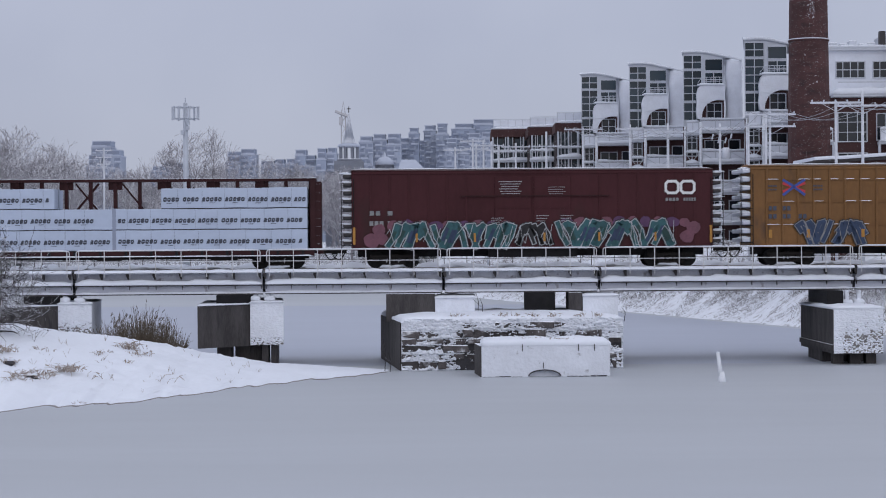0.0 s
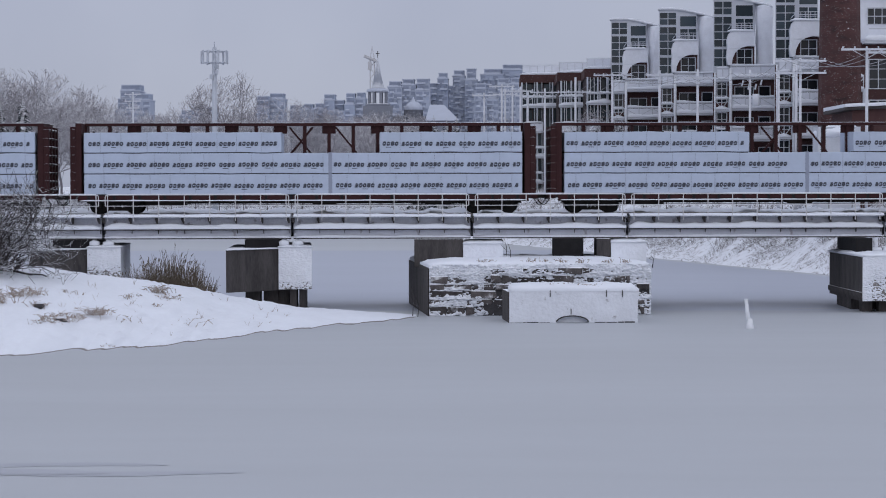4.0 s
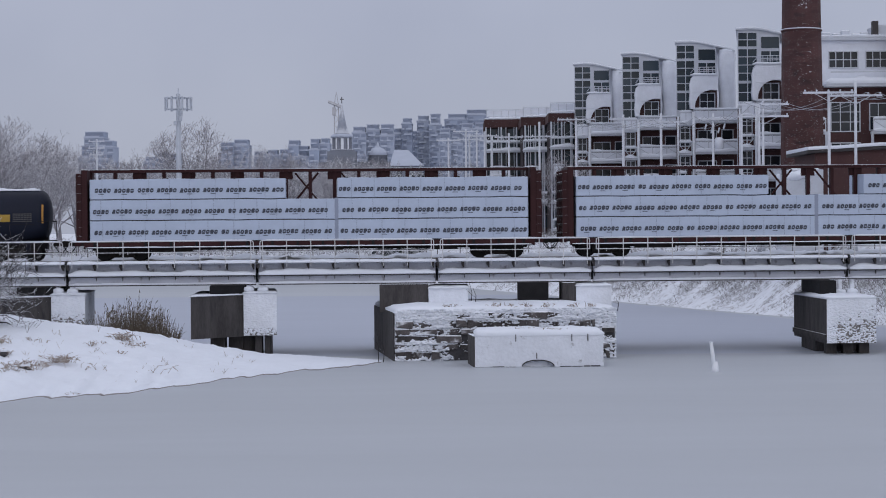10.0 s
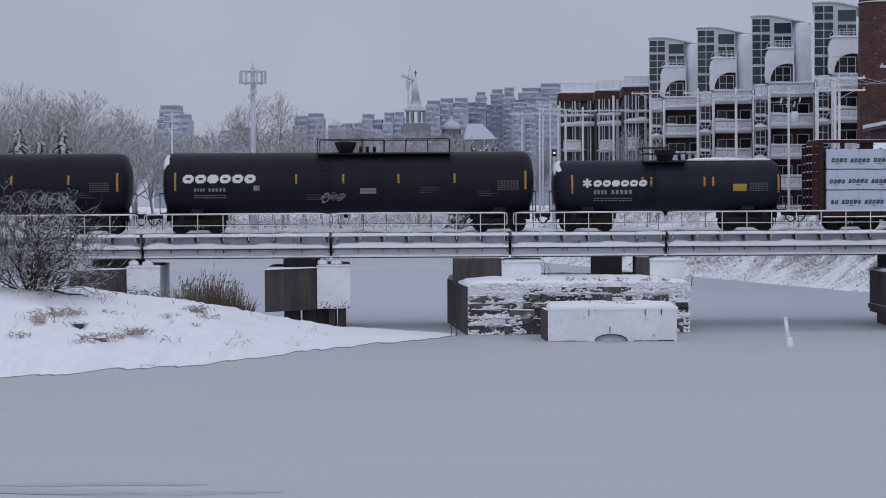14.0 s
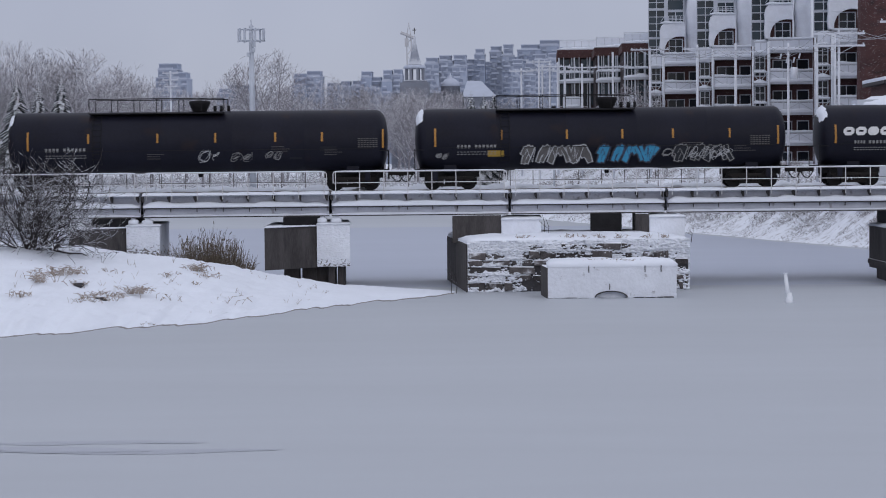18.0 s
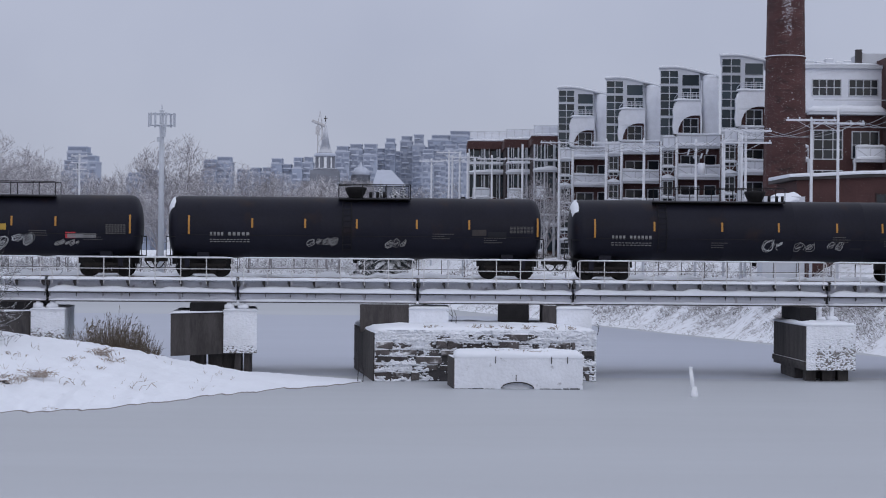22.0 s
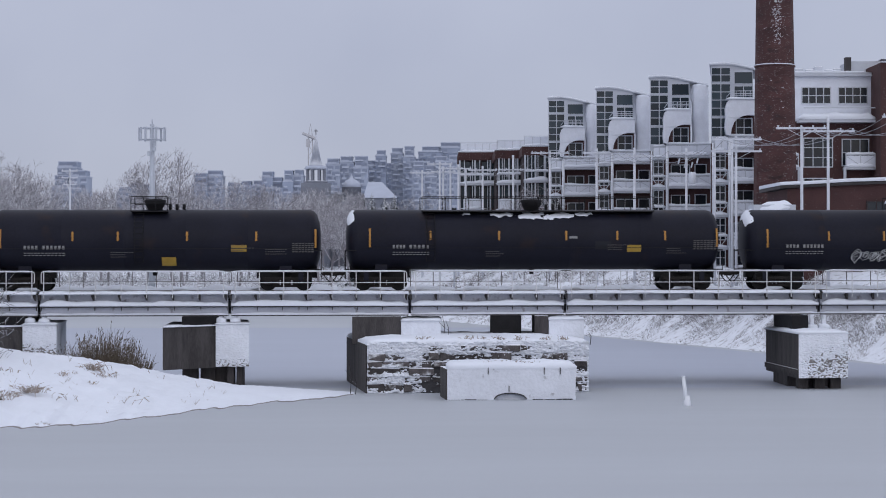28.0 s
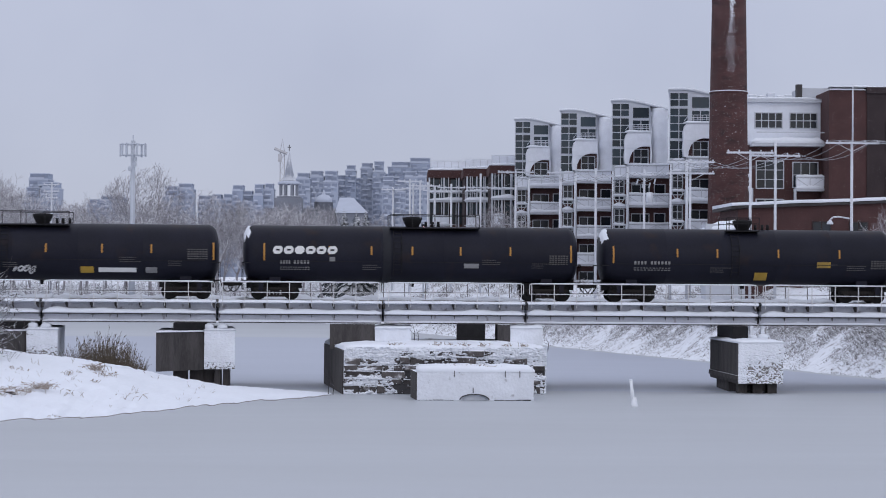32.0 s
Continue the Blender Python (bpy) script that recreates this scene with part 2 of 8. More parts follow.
M = {
    "snow": material("snow", (0.725, 0.755, 0.82), 0.75, vary=0.04, scale=0.45, grain=4, bump=0.5, spec=0.25),
    "snow_crust": material("wind packed snow", (0.73, 0.755, 0.815), 0.85, vary=0.08, scale=1.4, grain=7, bump=1.0, spec=0.2, place=True),
    "block_snow": material("snow plastered concrete", (0.69, 0.715, 0.775), 0.85, vary=0.08, scale=1.4, grain=7, bump=1.0, rust=(0.30, 0.30, 0.32), rust_amt=-0.03, spec=0.2, place=True),
    "snow_patchy": material("concrete with blown snow", (0.69, 0.715, 0.775), 0.8, vary=0.06, scale=1.3, grain=9, bump=0.9, rust=(0.45, 0.46, 0.50), rust_amt=0.06, place=True),
    "ice": material("snow dusted ice", (0.396, 0.418, 0.452), 0.55, vary=0.055, scale=0.05, grain=0.35, bump=0.02, stretch=(0.35, 1.6, 1), spec=0.5),
    # Two darker ice tones for the streaks laid on the canal.
    "ice_wet": material("darker ice", (0.285, 0.30, 0.345), 0.4, vary=0.05, scale=0.2, grain=0.8, bump=0.02, stretch=(0.35, 1.6, 1), spec=0.5),
    "ice_damp": material("darker bluish ice", (0.33, 0.347, 0.395), 0.42, vary=0.05, scale=0.2, grain=0.8, bump=0.02, stretch=(0.35, 1.6, 1), spec=0.5),
    # The sky's reflection beyond the bridge is put into this bluer ice colour.
    "ice_far": material("ice tinted for reflected sky", (0.358, 0.388, 0.466), 0.55, vary=0.04, scale=0.05, grain=0.4, bump=0.02, stretch=(0.35, 1.6, 1), spec=0.5),
    "ground": material("snow cover", (0.77, 0.795, 0.85), 0.8, vary=0.05, scale=0.06, grain=0.9, bump=0.5),
    "scrub_bank": material("bank with frosted brush", (0.74, 0.765, 0.82), 0.85, vary=0.08, scale=0.9, grain=4.5, bump=1.0,
                           rust=(0.30, 0.285, 0.30), rust_amt=0.07, stretch=(1, 1.6, 1.4)),
    "steel_grey": material("frosted grey bridge steel", (0.51, 0.53, 0.605), 0.6, 0.1, 0.13, 0.9, 14, 0.15, snow=0.9, rust=(0.16, 0.13, 0.13), rust_amt=-0.02, stretch=(1, 1, 0.5)),
    # Girder grey darkened for the shade under the walkway, plus rust blotches.
    "web_shade": material("grimy steel darkened for shade", (0.40, 0.415, 0.475), 0.7, 0.1, 0.2, 0.9, 14, 0.15, rust=(0.10, 0.085, 0.09), rust_amt=0.02),
    "shore_mud": material("frozen mud edge", (0.20, 0.18, 0.175), 0.9, 0.0, 0.35, 2, 12, 0.3),
    "steel_dark": material("dark rusty steel", (0.055, 0.05, 0.052), 0.7, 0.3, 0.3, 2, 20, 0.3, snow=0.9),
    "rail_white": material("pale painted rail", (0.54, 0.54, 0.56), 0.5, 0.0, 0.08, 3, 20, 0.05, snow=0.8),
    "rail_steel": material("worn rail steel", (0.16, 0.15, 0.15), 0.35, 0.8, 0.2, 3, 30, 0.05),
    # Pier sides, piles and legs; much darker than the concrete of the fronts.
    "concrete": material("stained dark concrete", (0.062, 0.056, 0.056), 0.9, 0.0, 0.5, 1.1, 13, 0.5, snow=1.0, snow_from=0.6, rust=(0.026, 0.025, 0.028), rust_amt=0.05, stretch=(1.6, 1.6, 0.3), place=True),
    "stone": material("grey rubble stone", (0.080, 0.072, 0.072), 0.92, 0.0, 0.6, 2.4, 14, 1.0, snow=1.0, snow_from=0.24, rnd=0.35, snow_patch=0.4, place=True),
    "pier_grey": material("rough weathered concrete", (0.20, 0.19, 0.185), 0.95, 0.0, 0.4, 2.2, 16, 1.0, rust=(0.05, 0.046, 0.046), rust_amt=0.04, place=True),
    "bank_twig": material("grey brown bank brush", (0.15, 0.135, 0.135), 0.9, 0.0, 0.35, 2, 10, 0.0, snow=0.8, snow_from=0.35, snow_patch=0.3),
    "joint": material("shadowed mortar", (0.05, 0.048, 0.052), 0.95, 0.0, 0.3, 4, 15, 0.5),
    "tank_black": material("black tank enamel", (0.0098, 0.0102, 0.0180), 0.5, 0.0, 0.28, 0.5, 9, 0.04, rust=(0.0180, 0.0128, 0.0150), rust_amt=0.05, spec=0.14),
    "tank_grey": material("slate grey tank enamel", (0.012, 0.0145, 0.026), 0.5, 0.0, 0.15, 0.5, 9, 0.04, spec=0.13),
    "tank_band": material("faded tank band", (0.013, 0.014, 0.019), 0.55, 0.0, 0.15, 0.5, 9, 0.04, spec=0.2),
    "black_steel": material("grimy black steel", (0.016, 0.0155, 0.017), 0.7, 0.1, 0.3, 2, 16, 0.25, spec=0.15),
    "truck": material("grimy cast steel", (0.019, 0.0165, 0.0155), 0.8, 0.1, 0.35, 3, 20, 0.4, spec=0.2),
    "wheel": material("worn wheel steel", (0.010, 0.010, 0.0105), 0.7, 0.1, 0.3, 3, 20, 0.2, spec=0.2),
    "box_brown": material("oxide brown boxcar paint", (0.053, 0.0165, 0.0195), 0.6, 0.0, 0.22, 0.35, 6, 0.08, rust=(0.042, 0.020, 0.020), rust_amt=0.03, stretch=(1, 1, 0.4), spec=0.12),
    "box_yellow": material("weathered yellow boxcar paint", (0.158, 0.072, 0.019), 0.65, 0.0, 0.25, 0.6, 8, 0.1, rust=(0.085, 0.042, 0.020), rust_amt=0.03, stretch=(1, 1, 0.4)),
    "beam_brown": material("oxide brown centre beam paint", (0.035, 0.0125, 0.0135), 0.65, 0.0, 0.3, 0.8, 10, 0.15, snow=0.7, spec=0.15),
    "wrap": material("pale lumber wrap film", (0.415, 0.475, 0.590), 0.5, 0.0, 0.07, 0.6, 5, 0.35, spec=0.35),
    # Shade in folds and between packs is put into this darker wrap colour.
    "wrap_seam": material("wrap darkened for fold shade", (0.25, 0.28, 0.36), 0.6, 0.0, 0.06, 1, 8, 0.1),
    "dunnage": material("dark gap timber", (0.04, 0.035, 0.035), 0.9, 0.0, 0.3, 2, 12, 0.2),
    "lumber": material("cut lumber", (0.42, 0.30, 0.17), 0.8, 0.0, 0.2, 3, 20, 0.2),
    "ink": material("print ink", (0.050, 0.056, 0.078), 0.6, 0.0, 0.1, 3, 20, 0.0),
    "white": material("white stencil paint", (0.62, 0.62, 0.62), 0.6, 0.0, 0.08, 3, 25, 0.0),
    "dim_white": material("faded stencil paint", (0.20, 0.20, 0.205), 0.7, 0.0, 0.25, 3, 25, 0.0),
    "faint": material("worn faint stencil paint", (0.075, 0.072, 0.072), 0.7, 0.0, 0.3, 3, 25, 0.0),
    "amber": material("amber reflector tape", (0.36, 0.17, 0.028), 0.5, 0.0, 0.15, 3, 25, 0.0),
    "plate_yellow": material("yellow placard", (0.34, 0.215, 0.03), 0.5, 0.0, 0.15, 3, 25, 0.0),
    "red": material("red paint", (0.42, 0.03, 0.04), 0.5, 0.0, 0.1, 3, 25, 0.0),
    "blue": material("blue paint", (0.035, 0.06, 0.25), 0.5, 0.0, 0.1, 3, 25, 0.0),
    "teal": material("teal spray paint", (0.022, 0.085, 0.095), 0.6, 0.0, 0.45, 1.3, 9, 0.0),
    "teal_dark": material("dark green spray paint", (0.014, 0.045, 0.042), 0.6, 0.0, 0.45, 1.3, 9, 0.0),
    "pink": material("pink spray paint", (0.135, 0.050, 0.072), 0.6, 0.0, 0.3, 1.3, 9, 0.0),
    "violet": material("violet spray paint", (0.075, 0.030, 0.082), 0.6, 0.0, 0.3, 1.3, 9, 0.0),
    "navy": material("navy spray paint", (0.022, 0.04, 0.085), 0.6, 0.0, 0.4, 1.3, 9, 0.0),
    "cyan": material("cyan spray paint", (0.02, 0.19, 0.33), 0.6, 0.0, 0.3, 1.3, 9, 0.0),
    "silver": material("silver spray paint", (0.34, 0.35, 0.37), 0.5, 0.0, 0.3, 1.3, 9, 0.0),
    "spray_black": material("black spray paint", (0.012, 0.012, 0.014), 0.6, 0.0, 0.2, 1.3, 9, 0.0),
    "brick": material("red brown brick", (0.066, 0.0315, 0.031), 0.9, 0.0, 0.25, 0.7, 7, 0.4, speck=0.02),
    "brick_stack": material("weathered chimney brick", (0.066, 0.0300, 0.0295), 0.9, 0.0, 0.4, 0.5, 6, 0.5, rust=(0.030, 0.018, 0.019), rust_amt=0.05, stretch=(1, 1, 2.5), speck=0.055),
    "brick_dark": material("sooty brick", (0.034, 0.024, 0.026), 0.9, 0.0, 0.3, 0.5, 7, 0.4, speck=0.02),
    "trim": material("pale grey window trim", (0.50, 0.525, 0.58), 0.6, 0.0, 0.08, 1, 8, 0.05, snow=0.7),
    "stucco": material("frosted white cladding", (0.70, 0.73, 0.80), 0.8, 0.0, 0.08, 0.7, 4, 0.5),
    "bark": material("frosted bark", (0.042, 0.036, 0.038), 0.9, 0.0, 0.3, 2, 10, 0.0, snow=0.9, snow_from=0.62, snow_patch=0.2),
    "bark_snow": material("snow laden twigs", (0.050, 0.044, 0.046), 0.9, 0.0, 0.3, 2, 10, 0.0, snow=0.95, snow_from=0.40, snow_patch=0.2),
    "church": material("dull church stone", (0.20, 0.215, 0.255), 0.85, 0.0, 0.15, 0.5, 4, 0.1, snow=0.8, snow_from=0.7),
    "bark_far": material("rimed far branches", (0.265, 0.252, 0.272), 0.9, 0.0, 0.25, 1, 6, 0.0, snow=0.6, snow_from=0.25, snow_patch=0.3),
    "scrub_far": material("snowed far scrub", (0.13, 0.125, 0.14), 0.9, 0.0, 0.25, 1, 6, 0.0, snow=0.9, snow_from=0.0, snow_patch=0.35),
    "birch": material("pale snowy bark", (0.52, 0.52, 0.55), 0.85, 0.0, 0.3, 3, 12, 0.1),
    "needles": material("snowy conifer needles", (0.055, 0.066, 0.072), 0.9, 0.0, 0.3, 1, 6, 0.0, snow=0.8, snow_from=0.78, snow_patch=0.2),
    "reed": material("dry reed", (0.135, 0.108, 0.080), 0.9, 0.0, 0.35, 3, 10, 0.0),
    "reed_pale": material("pale dead grass", (0.31, 0.255, 0.215), 0.9, 0.0, 0.35, 3, 10, 0.0, snow=0.4),
    "pole": material("rimed pole timber", (0.58, 0.60, 0.655), 0.85, 0.0, 0.12, 1.2, 8, 0.2),
    "wire": material("frosted wire", (0.33, 0.34, 0.37), 0.8, 0.0, 0.1, 1, 5, 0.0),
    # Distance haze is mixed into these four far colours: bluish, with low contrast.
    "far_a": material("far cladding tinted for haze", (0.285, 0.325, 0.415), 0.8, 0.0, 0.10, 0.05, 0.6, 0.0, snow=0.9, snow_from=0.7),
    "far_b": material("far concrete paled for haze", (0.315, 0.35, 0.43), 0.8, 0.0, 0.10, 0.05, 0.6, 0.0, snow=0.9, snow_from=0.7),
    "far_snow": material("far snow dulled for haze", (0.415, 0.45, 0.535), 0.8, 0.0, 0.08, 0.1, 1.0, 0.0),
    "far_dark": material("far windows paled for haze", (0.205, 0.235, 0.31), 0.5, 0.0, 0.15, 0.1, 1.0, 0.0),
    "crane_paint": material("faded crane paint", (0.38, 0.38, 0.40), 0.6, 0.0, 0.1, 1, 6, 0.0),
    "metal_far": material("pale galvanised mast", (0.46, 0.49, 0.55), 0.6, 0.2, 0.08, 1, 6, 0.0),
    "copper": material("slate spire", (0.27, 0.29, 0.34), 0.7, 0.0, 0.15, 1, 5, 0.0, snow=0.4),
    "plastic_white": material("snowed white fibreglass", (0.72, 0.74, 0.78), 0.6, 0.0, 0.05, 2, 8, 0.1),
}


def glass_material(name, tint, rough=0.08):
    m = bpy.data.materials.new(name)
    m.use_nodes = True
    n, l = m.node_tree.nodes, m.node_tree.links
    b = n["Principled BSDF"]
    tx, mr = n.new("ShaderNodeTexNoise"), n.new("ShaderNodeMixRGB")
    oi = n.new("ShaderNodeObjectInfo")
    tx.inputs["Scale"].default_value = 0.6
    mr.inputs[1].default_value, mr.inputs[2].default_value = (*[c * 0.6 for c in tint], 1), (*[min(1, c * 1.5) for c in tint], 1)
    l.new(oi.outputs["Random"], mr.inputs[0])
    l.new(mr.outputs[0], b.inputs["Base Color"])
    b.inputs["Specular IOR Level"].default_value = 0.28
    b.inputs["Roughness"].default_value = rough
    return m


M["glass"] = glass_material("dark window glass", (0.014, 0.018, 0.025), 0.2)
M["glass_blue"] = glass_material("blue green tower glass", (0.020, 0.033, 0.045), 0.2)


lens = bpy.data.materials.new("lit signal lens")
lens.use_nodes = True
lens.node_tree.nodes["Principled BSDF"].inputs["Emission Color"].default_value = (1.0, 0.45, 0.5, 1)
lens.node_tree.nodes["Principled BSDF"].inputs["Emission Strength"].default_value = 3.0
M["lens"] = lens


# ---- small building blocks ----
def B():
    return bmesh.new()


def box(bm, x0, x1, y0, y1, z0, z1, m=None, bevel=0.0):
    vs = [bm.verts.new(Vector(p)) for p in ((x0, y0, z0), (x1, y0, z0), (x1, y1, z0), (x0, y1, z0), (x0, y0, z1), (x1, y0, z1), (x1, y1, z1), (x0, y1, z1))]
    fs = [bm.faces.new([vs[i] for i in q]) for q in ((3, 2, 1, 0), (4, 5, 6, 7), (0, 1, 5, 4), (1, 2, 6, 5), (2, 3, 7, 6), (3, 0, 4, 7))]
    if bevel:
        es = list({e for f in fs for e in f.edges})
        r = bmesh.ops.bevel(bm, geom=es, offset=bevel, segments=1, affect="EDGES")
        vs = list({v for v in vs if v.is_valid} | set(r["verts"]))
    if m is not None:
        for v in vs:
            v.co = m @ v.co
    return bm


def prism(bm, pts, z0, z1, top=None):
    """An upright prism over a plan polygon (counter-clockwise); top: a smaller or shifted polygon for its upper rim."""
    lo = [bm.verts.new((x, y, z0)) for x, y in pts]
    hi = [bm.verts.new((x, y, z1)) for x, y in (top or pts)]
    k = len(pts)
    bm.faces.new(lo[::-1]), bm.faces.new(hi)
    for i in range(k):
        bm.faces.new((lo[i], lo[(i + 1) % k], hi[(i + 1) % k], hi[i]))
    return bm


def tube(bm, p, q, r0, r1=None, seg=8, caps=True):
    p, q = Vector(p), Vector(q)
    r1 = r0 if r1 is None else r1
    d = (q - p).normalized()
    a = d.orthogonal().normalized()
    c = d.cross(a)
    rings = []
    for o, r in ((p, r0), (q, r1)):
        rings.append([bm.verts.new(o + r * (math.cos(2 * math.pi * i / seg) * a + math.sin(2 * math.pi * i / seg) * c)) for i in range(seg)])
    for i in range(seg):
        f = bm.faces.new((rings[0][i], rings[0][(i + 1) % seg], rings[1][(i + 1) % seg], rings[1][i]))
        f.smooth = seg > 6
    if caps:
        bm.faces.new(rings[0][::-1]), bm.faces.new(rings[1])
    return bm


def lathe(bm, prof, seg=24, axis="z"):
    """A turned body: prof is (along, radius) pairs; the axis is x or z."""
    rings = []
    for h, r in prof:
        ring = []
        for i in range(seg):
            a = 2 * math.pi * i / seg
            c, s = r * math.cos(a), r * math.sin(a)
            ring.append(bm.verts.new((h, c, s) if axis == "x" else (c, s, h)))
        rings.append(ring)
    for u, v in zip(rings, rings[1:]):
        for i in range(seg):
            f = bm.faces.new((u[i], u[(i + 1) % seg], v[(i + 1) % seg], v[i]) if axis == "z" else (v[i], v[(i + 1) % seg], u[(i + 1) % seg], u[i]))
            f.smooth = True
    bm.faces.new(rings[0][::-1] if axis == "z" else rings[0]), bm.faces.new(rings[-1] if axis == "z" else rings[-1][::-1])
    return bm


def mesh_of(name, bm, mat):
    me = bpy.data.meshes.new(name)
    bm.normal_update()
    bm.to_mesh(me)
    bm.free()
    for x in (mat if isinstance(mat, (list, tuple)) else (mat,)):
        me.materials.append(M[x])
    return me


def part(name, bm, mat, parent, label="", kind=""):
    ob = new(name, bm if isinstance(bm, bpy.types.Mesh) else mesh_of(name, bm, mat))
    ob.parent = parent
    if label or kind:
        tagged(ob, label, kind=kind)
    return ob


def thing(name, m, label, category, group="", kind=""):
    ob = new(name)
    ob.empty_display_size = 0.2
    ob.matrix_world = m
    return tagged(ob, label, category, group, kind)


def solo(name, bm, mat, label, category, group="", kind="", m=None):
    """A thing that is one single mesh."""
    ob = new(name, mesh_of(name, bm, mat))
    if m is not None:
        ob.matrix_world = m
    return tagged(ob, label, category, group, kind)


def lerp(table, x):
    """Reads a short table of (x, value) with smooth joins."""
    if x <= table[0][0]:
        return table[0][1]
    for (a, u), (b, v) in zip(table, table[1:]):
        if x <= b:
            f = (x - a) / (b - a)
            return u + (v - u) * f
    return table[-1][1]


def bump_noise(x, y, s, amp):
    return amp * noise.noise(Vector((x * s, y * s, 3.7)))

# ---- ground, frozen canal, snowy spit ----
def canal_right(y):
    return 26.0 - (y - 119.0) * 0.285


def canal_left(y):
    return -34.0 - (y - 60.0) * 0.285


def ground_z(x, y):
    """One sheet: banks about 3 m above the ice, the canal carved into it."""
    if y < 14:
        return 4.2 - 5.2 * max(0.0, min(1.0, (y - 5) / 7.0))
    r, q = x - canal_right(y), canal_left(y) - x
    d = max(r, q, (y - 250.0) * 0.6)
    if d < 0:
        return -1.0
    rise = min(1.0, d / 7.0)
    rise = rise * rise * (3 - 2 * rise)
    up = max(0.0, min(1.0, (r - 7.5) / 5.0)) * max(0.0, min(1.0, (y - 106.0) / 6.0))
    rise += 0.70 * up * up * (3 - 2 * up)
    return -0.25 + 3.3 * rise + (bump_noise(x, y, 0.45, 0.22) + bump_noise(x, y, 1.3, 0.08)) * (1 if d > 0.6 else 0)


def grid_mesh(bm, xs, ys, height):
    rows = [[bm.verts.new((x, y, height(x, y))) for x in xs] for y in ys]
    for a, b in zip(rows, rows[1:]):
        for i in range(len(xs) - 1):
            bm.faces.new((a[i], a[i + 1], b[i + 1], b[i])).smooth = True
    return bm


xs = [-2500, -1200, -600, -300, -160, -110] + [-90 + 2.5 * i for i in range(32)] + [-10 + 0.8 * i for i in range(76)] + [51 + 6 * i for i in range(12)] + [140, 220, 400, 800, 1500, 2500]
ys = [-300, -120, -50, -20, 0, 4, 5, 6, 8, 10, 12, 13.9, 14.1, 25, 40, 60, 80, 95] + [100 + 1.0 * i for i in range(90)] + [190 + 4 * i for i in range(26)] + [300, 330, 400, 500, 700, 1000, 1600, 2600, 4500]
solo("ground", grid_mesh(B(), xs, ys, ground_z), "scrub_bank", "snow covered ground with frosted brush on the bank", "ground", kind="structure")

ice = B()
grid_mesh(ice, [-120 + 12 * i for i in range(21)], [11 + 10 * i for i in range(26)], lambda x, y: 0.0)
solo("water", ice, "ice", "grey canal ice with a dusting of snow", "ice", kind="structure")



def ice_patch(pts, z=0.006, mat="ice_wet", label="streak of darker colour on the canal ice"):
    b = B()
    b.faces.new([b.verts.new((x, y, z)) for x, y in pts])
    solo("ice_patch", b, mat, label, "ice", "wet ice streaks", "structure")


def streak(x0, x1, y, w, seed, n=26, z=0.006, mat="ice_wet"):
    """A thin tapering lens shape lying on the ice."""
    up, dn = [], []
    for i in range(n + 1):
        f = i / n
        h = w * math.sin(math.pi * f) ** 0.6 * (1 + 0.5 * noise.noise(Vector((f * 5, seed, 0))))
        x = x0 + (x1 - x0) * f
        c = y + w * 1.2 * noise.noise(Vector((f * 2.2, seed, 4)))
        up.append((x, c + h))
        dn.append((x, c - h))
    ice_patch(dn + up[::-1], z, mat)


streak(-13.5, -5.2, 42.3, 0.42, 1.0, mat="ice_damp")
streak(-12.6, -8.0, 42.1, 0.14, 1.0, z=0.010)
streak(-12.0, -7.0, 43.5, 0.30, 2.0, mat="ice_damp")
ice_patch([(canal_left(97.6), 97.6), (canal_right(97.6), 97.6)] + [(canal_right(97.6 + 13 * k), 97.6 + 13 * k) for k in range(1, 8)] + [(canal_left(97.6 + 13 * k), 97.6 + 13 * k) for k in range(7, 0, -1)], 0.003, "ice_far", "ice beyond the bridge tinted for reflected sky")
# Dark reflections by the piers, laid on the ice as coloured patches.
streak(7.5, 17.2, 96.8, 0.8, 3.0, mat="ice_damp")
streak(14.0, 25.0, 98.6, 0.8, 5.0, mat="ice_damp")

SHORE = [(-40, 58.0), (-28, 64.0), (-20, 70.2), (-15.9, 73.3), (-12.2, 76.6), (-10.3, 81.0), (-8.4, 85.5), (-5.6, 89.3), (-3.6, 93.0)]
CREST_Y = [(-40, 80.0), (-20, 88.0), (-15, 90.5), (-10, 93.6), (-6, 94.3), (-3.6, 94.2)]
CREST_Z = [(-40, 2.9), (-22, 2.55), (-19, 2.2), (-16.5, 1.86), (-14.0, 1.45), (-11.8, 0.88), (-9.2, 0.42), (-6, 0.18), (-3.6, 0.03)]
BACK_Y = [(-40, 130.0), (-24, 118.0), (-18.5, 103.0), (-14, 99.0), (-10, 97.0), (-6, 96.0), (-3.6, 94.8)]


